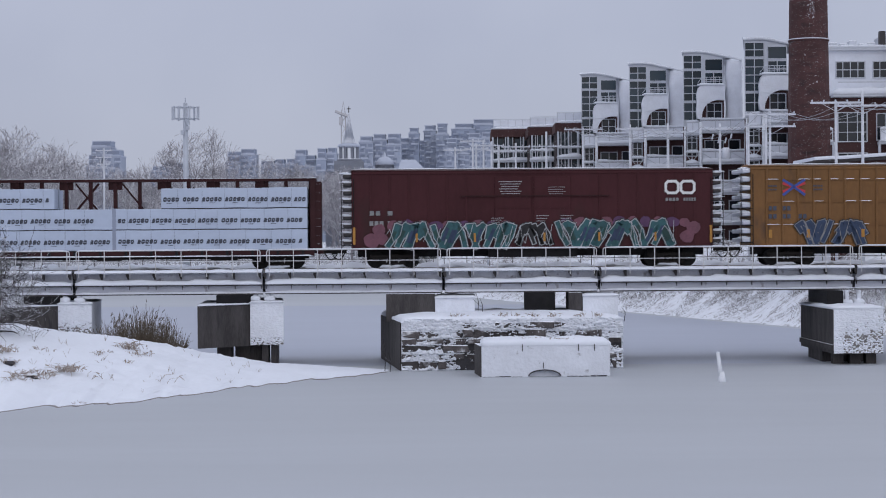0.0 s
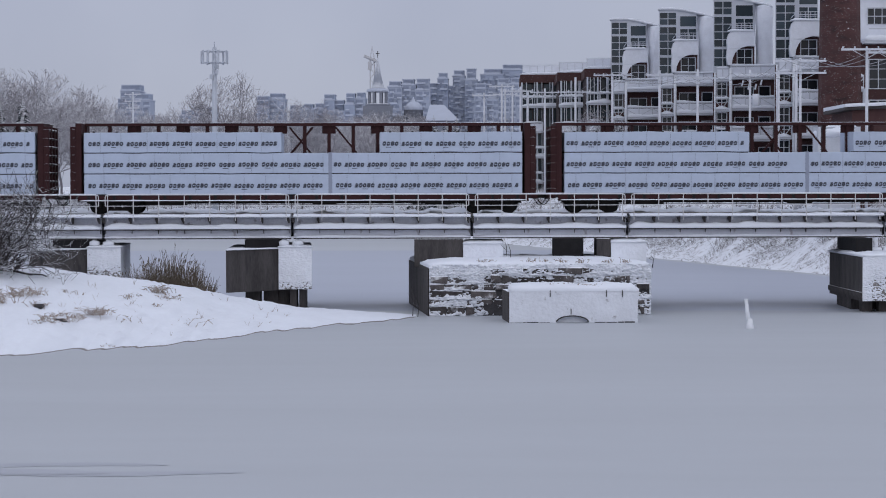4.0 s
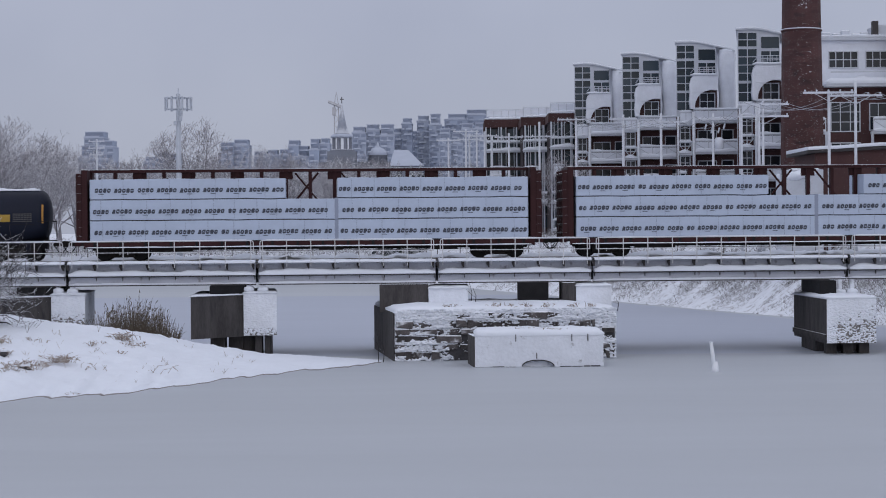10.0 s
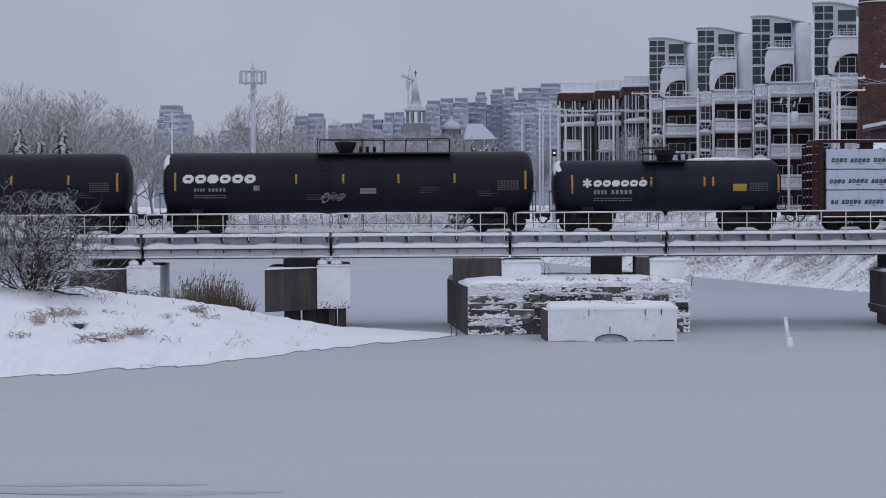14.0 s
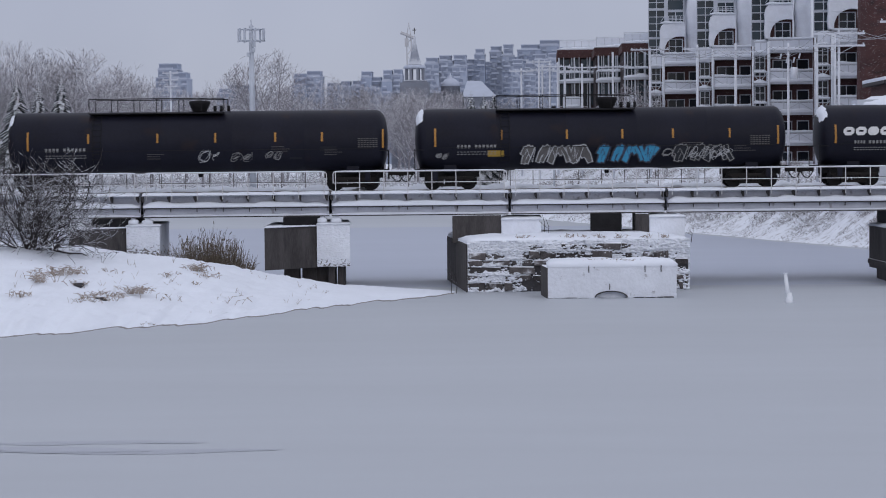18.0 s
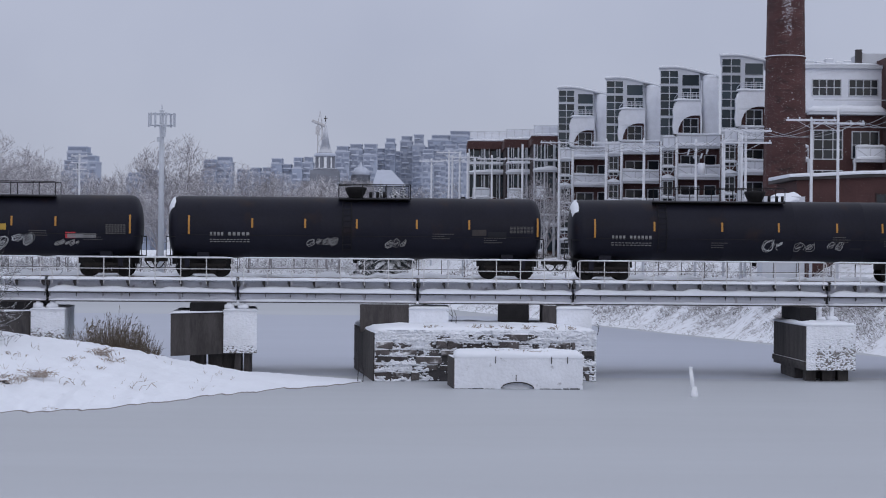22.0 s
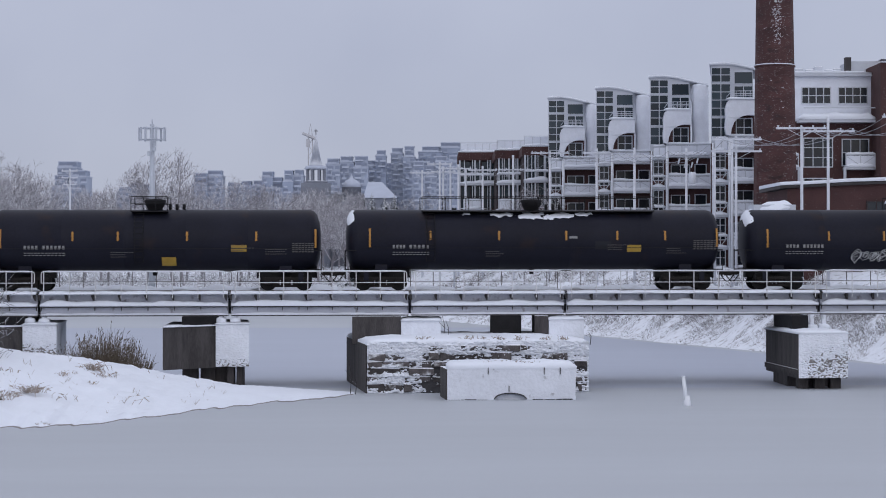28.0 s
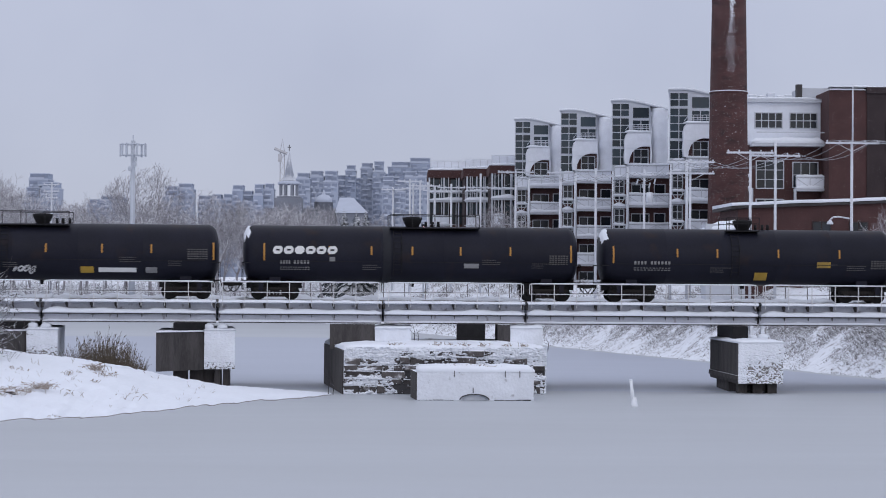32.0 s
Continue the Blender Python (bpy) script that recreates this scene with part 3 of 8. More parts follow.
def spit(bm):
    """The snowy point of land that runs out to the stone pier: shore, rounded crest, back slope."""
    nx, ny = 300, 90
    rows = []
    for i in range(nx + 1):
        x = -40 + 36.4 * i / nx
        f, c, k, h = lerp(SHORE, x), lerp(CREST_Y, x), lerp(BACK_Y, x), lerp(CREST_Z, x)
        f += bump_noise(x, 0.0, 0.8, 1.3) + bump_noise(x, 5.0, 2.4, 0.8) + bump_noise(x, 9.0, 5.5, 0.4)
        row = []
        for j in range(ny + 1):
            v = j / ny
            if v < 0.72:
                w = v / 0.72
                y = f + (c - f) * w
                z = -0.05 + (h + 0.05) * (0.10 * min(1, w * 12) + 0.90 * (1.5 * w - 0.5 * w ** 3))
            else:
                w = (v - 0.72) / 0.28
                y = c + (k - c) * w
                z = h - (h + 0.3) * w * w
            e = min(1.0, h) * (1 if 0.04 < v < 0.96 else 0)
            z += e * (bump_noise(x, y, 0.5, 0.13) + bump_noise(x, y, 1.7, 0.09) + bump_noise(x, y, 4.0, 0.07) + bump_noise(x, y, 8.5, 0.03))
            row.append(bm.verts.new((x, y, z)))
        rows.append(row)
    for a, b in zip(rows, rows[1:]):
        for j in range(ny):
            bm.faces.new((a[j], b[j], b[j + 1], a[j + 1])).smooth = True
    return bm


def spit_z(x, y):
    f, c, k, h = lerp(SHORE, x), lerp(CREST_Y, x), lerp(BACK_Y, x), lerp(CREST_Z, x)
    w = max(0.0, min(1.0, (y - f) / (c - f)))
    if y > c:
        w = min(1.0, (y - c) / (k - c))
        return h - (h + 0.3) * w * w
    return -0.05 + (h + 0.05) * (0.10 * min(1, w * 12) + 0.90 * (1.5 * w - 0.5 * w ** 3))


edge = B()
prev = None
for i in range(301):
    x = -40 + 36.4 * i / 300
    y = lerp(SHORE, x) + bump_noise(x, 0.0, 0.8, 1.3) + bump_noise(x, 5.0, 2.4, 0.8) + bump_noise(x, 9.0, 5.5, 0.4) - 0.06
    h = 0.002 + 0.006 * (1 + noise.noise(Vector((x * 2.1, 2, 2))))
    ring = [edge.verts.new((x, y - 0.02, -0.02)), edge.verts.new((x, y, h)), edge.verts.new((x, y + 0.35, h + 0.01))]
    if prev:
        for k in range(2):
            edge.faces.new((prev[k], ring[k], ring[k + 1], prev[k + 1]))
    prev = ring
solo("shore_edge", edge, "shore_mud", "thin dark edge of frozen mud along the shore", "shore edge", kind="structure")
solo("snow_bank", spit(B()), "snow", "smooth snow covered point of land by the ice", "bank", kind="structure")

# ---- the railway bridge ----
TURN = math.degrees(math.atan(0.055))
LINE = pose(0, 102, 0, 0, 0, TURN)          # x runs along the track, y across it, away from the camera
JOINTS = [-55.6, -46.5, -37.4, -28.3, -19.15, -9.98, -1.24, 6.38, 19.0, 31.0, 43.0, 55.0]
GZ0, GZ1, GY = 3.43, 4.48, -2.55            # girder bottom, top, near face


def snow_ridge(bm, x0, x1, y0, y1, z, h, step=0.35, seed=0.0):
    """Snow lying along a ledge, uneven in thickness, rounded over its edges."""
    k = max(2, int((x1 - x0) / step))
    prof = [(0.0, 0.0), (-0.04, 0.45), (0.12, 0.85), (0.5, 1.0), (0.88, 0.85), (1.04, 0.45), (1.0, 0.0)]
    rings = []
    for i in range(k + 1):
        x = x0 + (x1 - x0) * i / k
        t = h * (1 + 0.45 * noise.noise(Vector((x * 0.9 + seed, seed, 0.3))) + 0.25 * noise.noise(Vector((x * 3.1 + seed, 1.7, seed))))
        if i in (0, k):
            t *= 0.4
        rings.append([bm.verts.new((x, y0 + (y1 - y0) * a, z + t * b)) for a, b in prof])
    for a, b in zip(rings, rings[1:]):
        for i in range(len(prof) - 1):
            bm.faces.new((a[i], b[i], b[i + 1], a[i + 1])).smooth = True
    for r, flip in ((rings[0], False), (rings[-1], True)):
        bm.faces.new(r[::-1] if flip else r)
    return bm


def snow_shelf(bm, x0, x1, prof, seed=0.0, step=0.3, rough=0.05):
    """A long drift: prof gives (across, height) from the near edge to the far one; its surface is uneven."""
    k = max(2, int((x1 - x0) / step))
    rings = []
    for i in range(k + 1):
        x = x0 + (x1 - x0) * i / k
        ring = []
        for j, (y, z) in enumerate(prof):
            e = 0.0 if j in (0, len(prof) - 1) else rough * (noise.noise(Vector((x * 1.1 + seed, y * 1.5, seed))) + 0.6 * noise.noise(Vector((x * 3.3, y * 3.0, seed + 4))))
            ring.append(bm.verts.new((x, y, z + e)))
        rings.append(ring)
    for a, b in zip(rings, rings[1:]):
        for j in range(len(prof) - 1):
            bm.faces.new((a[j], b[j], b[j + 1], a[j + 1])).smooth = True
    return bm


def span(a, b, i):
    t = thing("bridge_span", LINE @ pose((a + b) / 2, 0, 0), "frosted grey steel girder span of a railway bridge", "bridge span", "bridge spans", "structure")
    h = (b - a) / 2 - 0.07
    for side, nm in ((-1, "girder"), (1, "girder")):
        y = GY * -side
        g = B()
        box(g, -h, h, y - 0.02, y + 0.02, GZ0 + 0.056, GZ1 - 0.03)
        part("lower_flange", box(B(), -h, h, y - 0.17, y + 0.17, GZ0, GZ0 + 0.055), "steel_dark", t, "dark rusty lower flange")
        box(g, -h, h, y - 0.17, y + 0.17, GZ1 - 0.04, GZ1)
        part(nm, g, "steel_grey", t)
    n = max(4, round((b - a) / 1.27))
    stiff = mesh_of("stiffener", box(B(), -0.014, 0.014, -0.14, 0.0, 3.70, 3.92), "steel_dark")
    # Dark bracket plate, widened to the left to draw its shadow side too.
    bk = B()
    f0 = [bk.verts.new(p) for p in ((-0.15, -0.30, GZ1 - 0.005), (-0.15, -0.30, GZ1 - 0.10), (-0.06, -0.30, 4.19), (-0.015, -0.30, 4.19), (-0.015, -0.30, GZ1 - 0.005))]
    f1 = [bk.verts.new((v.co.x, -0.055, v.co.z)) for v in f0]
    bk.faces.new(f0), bk.faces.new(f1[::-1])
    for k in range(5):
        bk.faces.new((f0[k], f1[k], f1[(k + 1) % 5], f0[(k + 1) % 5]))
    bmesh.ops.recalc_face_normals(bk, faces=bk.faces)
    brack = mesh_of("bracket", bk, "steel_dark")
    for k in range(n + 1):
        x = -h + 0.05 + (2 * h - 0.1) * k / n
        for me, nm in ((stiff, "stiffener"), (brack, "bracket")):
            o = part(nm, me, None, t)
            o.location = (x, GY, 0)
    part("upper_plate", box(B(), -h, h, GY - 0.05, GY - 0.022, 4.12, GZ1 - 0.05), "web_shade", t, "grimy upper web plate darkened for shade")
    w = B()
    box(w, -h, h, GY - 0.50, GY + 0.25, GZ1 + 0.004, GZ1 + 0.05)
    part("walkway", w, "steel_dark", t, "narrow dark steel walkway")
    part("walkway_snow", snow_shelf(B(), -h, h, [(GY - 0.50, GZ1 + 0.01), (GY - 0.56, GZ1 + 0.05), (GY - 0.50, GZ1 + 0.10), (GY - 0.34, GZ1 + 0.15), (GY, GZ1 + 0.17), (GY + 0.5, GZ1 + 0.14), (-1.05, GZ1 + 0.11), (-0.98, GZ1 - 0.05)], i * 3.1, 0.25, 0.035), "snow", t, "snow lying along the walkway")
    # The shadow line below the pipe, added as a thin dark box.
    part("pipe_shelf", box(B(), -h, h, GY - 0.33, GY - 0.022, 3.86, 3.90), "steel_dark", t, "dark strip added for the shadow below the pipe")
    lg = B()
    tube(lg, (-h, GY - 0.26, 3.98), (h, GY - 0.26, 3.98), 0.075, seg=10)
    for k in range(n):
        x = -h + (2 * h) * (k + 0.5) / n
        box(lg, x - 0.03, x + 0.03, GY - 0.30, GY, 3.86, 3.92)
    part("pipe", lg, "steel_grey", t, "grey pipe hung along the girder")
    part("pipe_snow", snow_ridge(B(), -h + 0.02, h - 0.02, GY - 0.38, GY - 0.13, 3.925, 0.25, seed=i * 7.7 + 2), "snow", t, "snow lying along the pipe")
    part("flange_snow", snow_ridge(B(), -h, h, GY - 0.17, GY - 0.02, GZ0 + 0.055, 0.10, seed=i * 5.3), "snow", t, "snow on the lower flange")
    part("far_walkway", box(B(), -h, h, -GY - 0.19, -GY + 0.55, GZ1 + 0.004, GZ1 + 0.05), "steel_dark", t)
    part("far_walkway_snow", snow_shelf(B(), -h - 0.05, h + 0.05, [(1.02, GZ1 - 0.05), (1.08, GZ1 + 0.12), (1.5, GZ1 + 0.15), (2.0, GZ1 + 0.22), (2.5, GZ1 + 0.30), (2.9, GZ1 + 0.32), (3.05, GZ1 + 0.24), (3.1, GZ1)], i * 2.3, 0.2, 0.22), "snow", t, "snow banked along the far walkway")
    deck = B()
    box(deck, -h - 0.07, h + 0.07, GY + 0.26, -GY - 0.2, GZ1 - 0.28, GZ1 - 0.06)
    part("deck", deck, "steel_dark", t, "dark timber and steel deck")
    part("deck_snow", snow_ridge(B(), -h - 0.07, h + 0.07, GY + 0.27, -GY - 0.2, GZ1 - 0.06, 0.05, seed=i), "snow", t, "snow between the rails")
    cross = mesh_of("cross_beam", box(B(), -0.1, 0.1, GY + 0.03, -GY - 0.03, GZ0 + 0.12, GZ0 + 0.5), "steel_dark")
    for k in range(4):
        part("cross_beam", cross, None, t).location = (-h + 0.4 + (2 * h - 0.8) * k / 3, 0, 0)
    return t


def railing(a, b, y, mat, label):
    t = thing("railing", LINE @ pose((a + b) / 2, y, GZ1 + 0.07), label, "railing", "bridge railings", "structure")
    h, top = (b - a) / 2 - 0.16, 1.04
    r = B()
    tube(r, (-h + 0.1, 0, top), (h - 0.1, 0, top), 0.023, seg=6)
    for s in (-1, 1):
        tube(r, (s * (h - 0.1), 0, top), (s * (h - 0.03), 0, top - 0.03), 0.023, seg=6)
        tube(r, (s * (h - 0.03), 0, top - 0.03), (s * h, 0, top - 0.1), 0.023, seg=6)
        tube(r, (s * h, 0, top - 0.1), (s * h, 0, 0.50), 0.023, seg=6)
    part("top_rail", r, mat, t)
    part("mid_rail", tube(B(), (-h, 0, 0.50), (h, 0, 0.50), 0.017, seg=6), mat, t)
    part("rail_snow", snow_ridge(B(), -h + 0.1, h - 0.1, -0.022, 0.022, top + 0.022, 0.03, 0.3, a), "snow", t)
    n = max(4, round((b - a) / 1.27))
    post = mesh_of("post", box(B(), -0.02, 0.02, -0.025, 0.025, -0.24, top), mat)
    for k in range(n + 1):
        part("post", post, None, t).location = (-h + 0.12 + (2 * h - 0.24) * k / n, 0, 0)


for i, (a, b) in enumerate(zip(JOINTS, JOINTS[1:])):
    span(a, b, i)
    railing(a, b, GY - 0.50, "rail_white", "white painted pipe railing beside the walkway")
    railing(a, b, -GY + 0.3, "rail_steel", "dark pipe railing along the far side")

RAILZ = 4.62 + 0.02
for v in (-0.62, 0.82):
    r = B()
    box(r, -56, 56, v - 0.035, v + 0.035, RAILZ - 0.05, RAILZ)
    box(r, -56, 56, v - 0.012, v + 0.012, RAILZ - 0.14, RAILZ - 0.05)
    box(r, -56, 56, v - 0.07, v + 0.07, RAILZ - 0.16, RAILZ - 0.14)
    solo("rail", r, "rail_steel", "steel running rail of the bridge track", "rail", "rails", "structure", LINE)


# ---- piers ----
def pier_cap(bm, pts, z0, z1):
    prism(bm, pts, z0, z1)
    return bm


def snow_cap(bm, pts, z, h, seed=0.0, over=0.03):
    """A pillow of snow over a plan polygon."""
    c = Vector((sum(p[0] for p in pts) / len(pts), sum(p[1] for p in pts) / len(pts)))
    ring = []
    k = len(pts)
    for i in range(k):
        a, b = Vector(pts[i]), Vector(pts[(i + 1) % k])
        m = max(2, int((b - a).length / 0.3))
        for j in range(m):
            ring.append(a + (b - a) * j / m)
    layers = []
    for f, g in ((1 + over, -0.05), (1 + over * 1.6, 0.35), (0.95, 0.8), (0.7, 1.0), (0.35, 1.05)):
        lay = []
        for p in ring:
            q = c + (p - c) * f
            t = h * g * (1 + 0.35 * noise.noise(Vector((q.x * 1.3 + seed, q.y * 1.3, 0.7))) + 0.2 * noise.noise(Vector((q.x * 4 + seed, q.y * 4, 0.7))))
            lay.append(bm.verts.new((q.x, q.y, z + t)))
        layers.append(lay)
    n = len(ring)
    for u, v in zip(layers, layers[1:]):
        for i in range(n):
            bm.faces.new((u[i], u[(i + 1) % n], v[(i + 1) % n], v[i])).smooth = True
    bm.faces.new(layers[-1]).smooth = True
    return bm


def plaster(t, p, q, z0, z1, bare, seed, proud=0.05):
    """Blown snow on an upright face from p to q: a sheet that sinks behind the concrete where it is bare; bare(u, v) weighs it."""
    p, q = Vector(p), Vector(q)
    d = q - p
    ex = d.normalized()
    ey = Vector((ex.y, -ex.x))
    b = B()
    nx, nz = max(30, int(d.length * 60)), max(30, int((z1 - z0) * 75))
    rows = []
    for k in range(nz + 1):
        row = []
        for i in range(nx + 1):
            u, v = i / nx, k / nz
            x, z = d.length * u, z0 + (z1 - z0) * v
            w = 0.5 * noise.noise(Vector((x * 2.5, z * 5.0, seed))) + 0.9 * noise.noise(Vector((x * 7.5, z * 16.0, seed + 3))) + 0.6 * noise.noise(Vector((x * 15.0, z * 26.0, seed + 6)))
            o = p + ex * x + ey * max(-0.05, min(proud + 0.015 * w, 0.004 + 0.06 * (w + bare(u, v))))
            row.append(b.verts.new((o.x, o.y, z)))
        rows.append(row)
    for lo, hi in zip(rows, rows[1:]):
        for i in range(nx):
            b.faces.new((lo[i], lo[i + 1], hi[i + 1], hi[i])).smooth = True
    part("blown_snow", b, "snow_crust", t, "snow blown onto the face with bare stipples")


def bearing(t, x, y, z):
    b = B()
    box(b, x - 0.22, x + 0.22, y - 0.2, y + 0.2, z, z + 0.1)
    box(b, x - 0.09, x + 0.09, y - 0.12, y + 0.12, z + 0.1, GZ0)
    part("bearing", b, "snow_patchy", t, "snow coated steel bearing under the girder")
    part("bearing_snow", snow_cap(B(), [(x - 0.25, y - 0.28), (x + 0.25, y - 0.28), (x + 0.25, y + 0.1), (x - 0.25, y + 0.1)], z + 0.1, 0.17, x), "snow", t)


def twin_pier(dx, dy):
    """Concrete pier on piles: a dark stained block and a snow plastered block beside it."""
    t = thing("bridge_pier", pose(dx, dy, 0), "stained concrete pier with one snow plastered face on piles", "bridge pier", "bridge piers", "structure")
    dark = [(-12.62, 95.4), (-10.42, 97.95), (-10.75, 104.6), (-13.3, 104.4)]
    pale = [(-10.40, 97.85), (-8.80, 97.95), (-9.42, 104.0), (-10.7, 104.0)]
    part("dark_block", pier_cap(B(), dark, 0.98, 2.98), "concrete", t, "dark stained concrete block")
    part("pale_block", pier_cap(B(), pale, 1.02, 3.05), "snow_patchy", t, "concrete block plastered with blown snow")
    part("front_face", prism(B(), [(pale[0][0] + 0.01, pale[0][1] - 0.012), (pale[1][0] - 0.01, pale[1][1] - 0.012), (pale[1][0] - 0.01, pale[1][1] - 0.002), (pale[0][0] + 0.01, pale[0][1] - 0.002)], 1.03, 3.04), "pier_grey", t, "rough weathered concrete front")
    low = 0.55 if dx < -5 else 0.16
    plaster(t, pale[0], pale[1], 1.02, 3.05, lambda u, v: 1.5 if v > low + 0.15 else max(0.1, (v - low) * 5.0 + 0.75), dx)
    part("snow_cap", snow_cap(B(), pale, 3.05, 0.10, dx), "snow", t, "snow on the pier top")
    part("dark_snow_cap", snow_cap(B(), dark, 2.98, 0.05, dx + 1), "snow", t)
    p = B()
    prism(p, [(-12.0, 97.6), (-10.45, 98.6), (-10.6, 103.6), (-12.3, 103.4)], 3.0, GZ0 - 0.005)
    part("pedestal", p, "black_steel", t, "black steel pedestal under the girder")
    bearing(t, -10.25, 98.9, 3.06)
    bearing(t, -9.55, 98.95, 3.06)
    for x, y, w in ((-11.7, 98.5, 0.35), (-10.9, 99.2, 0.35), (-10.3, 99.4, 0.3), (-9.75, 98.7, 0.16), (-9.3, 98.7, 0.16)):
        part("pile", box(B(), x - w, x + w, y - 0.3, y + 0.6, -0.4, 1.02), "concrete", t, "dark concrete pile")
    return t


twin_pier(0, 0)
twin_pier(-9.17, -0.5)
twin_pier(-18.3, -1.0)


def square_pier(dx, dy):
    t = thing("bridge_pier", pose(dx, dy, 0), "concrete pier block with snow plastered end on dark legs", "bridge pier", "bridge piers", "structure")
    pts = [(17.28, 95.9), (19.62, 96.1), (19.4, 103.6), (16.98, 103.4)]
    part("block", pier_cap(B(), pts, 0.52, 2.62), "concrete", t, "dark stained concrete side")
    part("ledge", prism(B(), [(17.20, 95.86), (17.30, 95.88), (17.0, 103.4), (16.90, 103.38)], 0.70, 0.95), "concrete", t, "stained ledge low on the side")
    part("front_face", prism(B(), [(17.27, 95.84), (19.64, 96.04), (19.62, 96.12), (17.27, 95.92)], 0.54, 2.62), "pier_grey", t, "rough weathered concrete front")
    plaster(t, (17.27, 95.84), (19.64, 96.04), 0.54, 2.62, lambda u, v: max(-0.02, 2.2 * (v - 0.50 + 0.2 * (1 - u))) + (0.9 if v > 0.86 or u < 0.05 else 0.0) + (0.4 if u < 0.2 else 0.0) + 0.05, dx + 9)
    part("snow_cap", snow_cap(B(), pts, 2.62, 0.16, dx + 4), "snow", t, "snow on the pier top")
    part("pedestal", prism(B(), [(17.45, 98.6), (18.25, 98.6), (18.1, 103), (17.3, 103)], 2.6, GZ0 - 0.005), "black_steel", t)
    bearing(t, 18.65, 99.9, 2.7)
    bearing(t, 19.25, 99.95, 2.7)
    for x in (17.65, 18.45, 19.2):
        part("leg", box(B(), x - 0.24, x + 0.24, 96.7, 97.4, -0.4, 0.53), "concrete", t, "dark concrete leg")
    part("rear_leg", box(B(), 17.2, 19.2, 98.5, 102.5, -0.4, 0.53), "concrete", t)
    return t


square_pier(0, 0)
square_pier(12.0, 0.66)
square_pier(24.0, 1.32)


def stone_pier():
    """Old masonry pier: a rubble front of single blocks with snow in the joints, pedestals on its back."""
    t = thing("stone_pier", pose(0, 0, 0), "old rubble stone pier with snow on its ledges", "stone pier", kind="structure")
    pts = [(-2.98, 93.65), (7.2, 94.5), (5.9, 104.8), (-4.3, 104.0)]
    part("core", prism(B(), pts, -0.4, 2.22), "joint", t, "dark joints of the masonry")
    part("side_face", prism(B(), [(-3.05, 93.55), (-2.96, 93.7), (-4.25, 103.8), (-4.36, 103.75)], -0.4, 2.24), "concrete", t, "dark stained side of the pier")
    part("snow_cap", snow_cap(B(), [(-3.0, 93.55), (7.25, 94.42), (5.9, 104.8), (-4.3, 104.0)], 2.22, 0.30, 9.0, 0.004), "snow", t, "deep snow on the pier top")
    rnd = random.Random(7)
    ex, ey = Vector((10.18, 0.85)).normalized(), Vector((-0.083, 0.9965))
    z = 0.0
    blocks = []
    for h in (0.44, 0.33, 0.40, 0.30, 0.41, 0.34):
        x = 0.0
        while x < 10.2:
            w = min(rnd.choice((0.35, 0.5, 0.7, 0.9, 1.2, 1.5)) * rnd.uniform(0.85, 1.1), 10.22 - x)
            if w > 0.15:
                blocks.append((x, w, z, h))
            x += w
        z += h
    shapes = {}
    for x, w, z, h in blocks:
        k = (round(w, 1), round(h, 2), rnd.randrange(3))
        if k not in shapes:
            b = B()
            ww, hh = k[0] / 2 - 0.03, k[1] / 2 - 0.025
            box(b, -ww, ww, -0.02, 0.3, -hh, hh, bevel=0.035)
            for v in b.verts:
                v.co += Vector((noise.noise(v.co * 3 + Vector((k[2], 0, 0))), 0.8 * noise.noise(v.co * 2.3 + Vector((0, k[2], 0))), noise.noise(v.co * 3.1 + Vector((0, 0, k[2] + 5))))) * 0.10
            shapes[k] = mesh_of("stone", b, "stone")
        o = part("stone", shapes[k], None, t)
        p = Vector((-2.98, 93.65)) + ex * (x + w / 2) - ey * rnd.uniform(-0.06, 0.16)
        o.matrix_basis = Matrix.Translation((p.x, p.y, z + h / 2 + 0.02)) @ Euler((rnd.uniform(-0.05, 0.05), rnd.uniform(-0.03, 0.03), math.atan2(ex.y, ex.x) + rnd.uniform(-0.03, 0.03))).to_matrix().to_4x4()
    # snow driven into the courses: one uneven sheet that sinks behind the stones where they are bare
    sh = B()
    nx, nz = 340, 96
    rows = []
    for k in range(nz + 1):
        row = []
        for i in range(nx + 1):
            x, z = 10.3 * i / nx - 0.02, -0.05 + 2.42 * k / nz
            q = 0.8 * noise.noise(Vector((x * 0.8, z * 2.2, 1.0))) + 0.6 * noise.noise(Vector((x * 1.7, z * 7.0, 4.0))) + 0.8 * noise.noise(Vector((x * 4.2, z * 12.0, 7.0))) + 0.75 * noise.noise(Vector((x * 10.0, z * 22.0, 2.0)))
            zc = z + 0.09 * noise.noise(Vector((x * 0.9, 0.0, 5.0)))
            c0 = max([c for c in (-0.4, 0.0, 0.44, 0.77, 1.17, 1.47, 1.88) if c <= zc])
            ledge = 0.55 - 1.25 * min(1.0, (zc - c0) / 0.38)
            bias = -0.30 + ledge * (0.9 if x < 2.7 else 0.45) + 1.5 * max(0.0, min(1.0, (z - 1.62) / 0.32)) + (0.60 if x < 2.5 else 0.0) - (0.26 if 2.7 < x < 9.2 and z < 1.2 else 0.0) + (0.45 if x > 9.3 else 0.0)
            if z > 1.85:
                bias = 1.0
            out = 0.015 + 0.135 * (q + bias)
            p = Vector((-2.98, 93.65)) + ex * x - ey * max(-0.06, min(0.26, out))
            row.append(sh.verts.new((p.x, p.y, z)))
        rows.append(row)
    for a, b in zip(rows, rows[1:]):
        for i in range(nx):
            sh.faces.new((a[i], a[i + 1], b[i + 1], b[i])).smooth = True
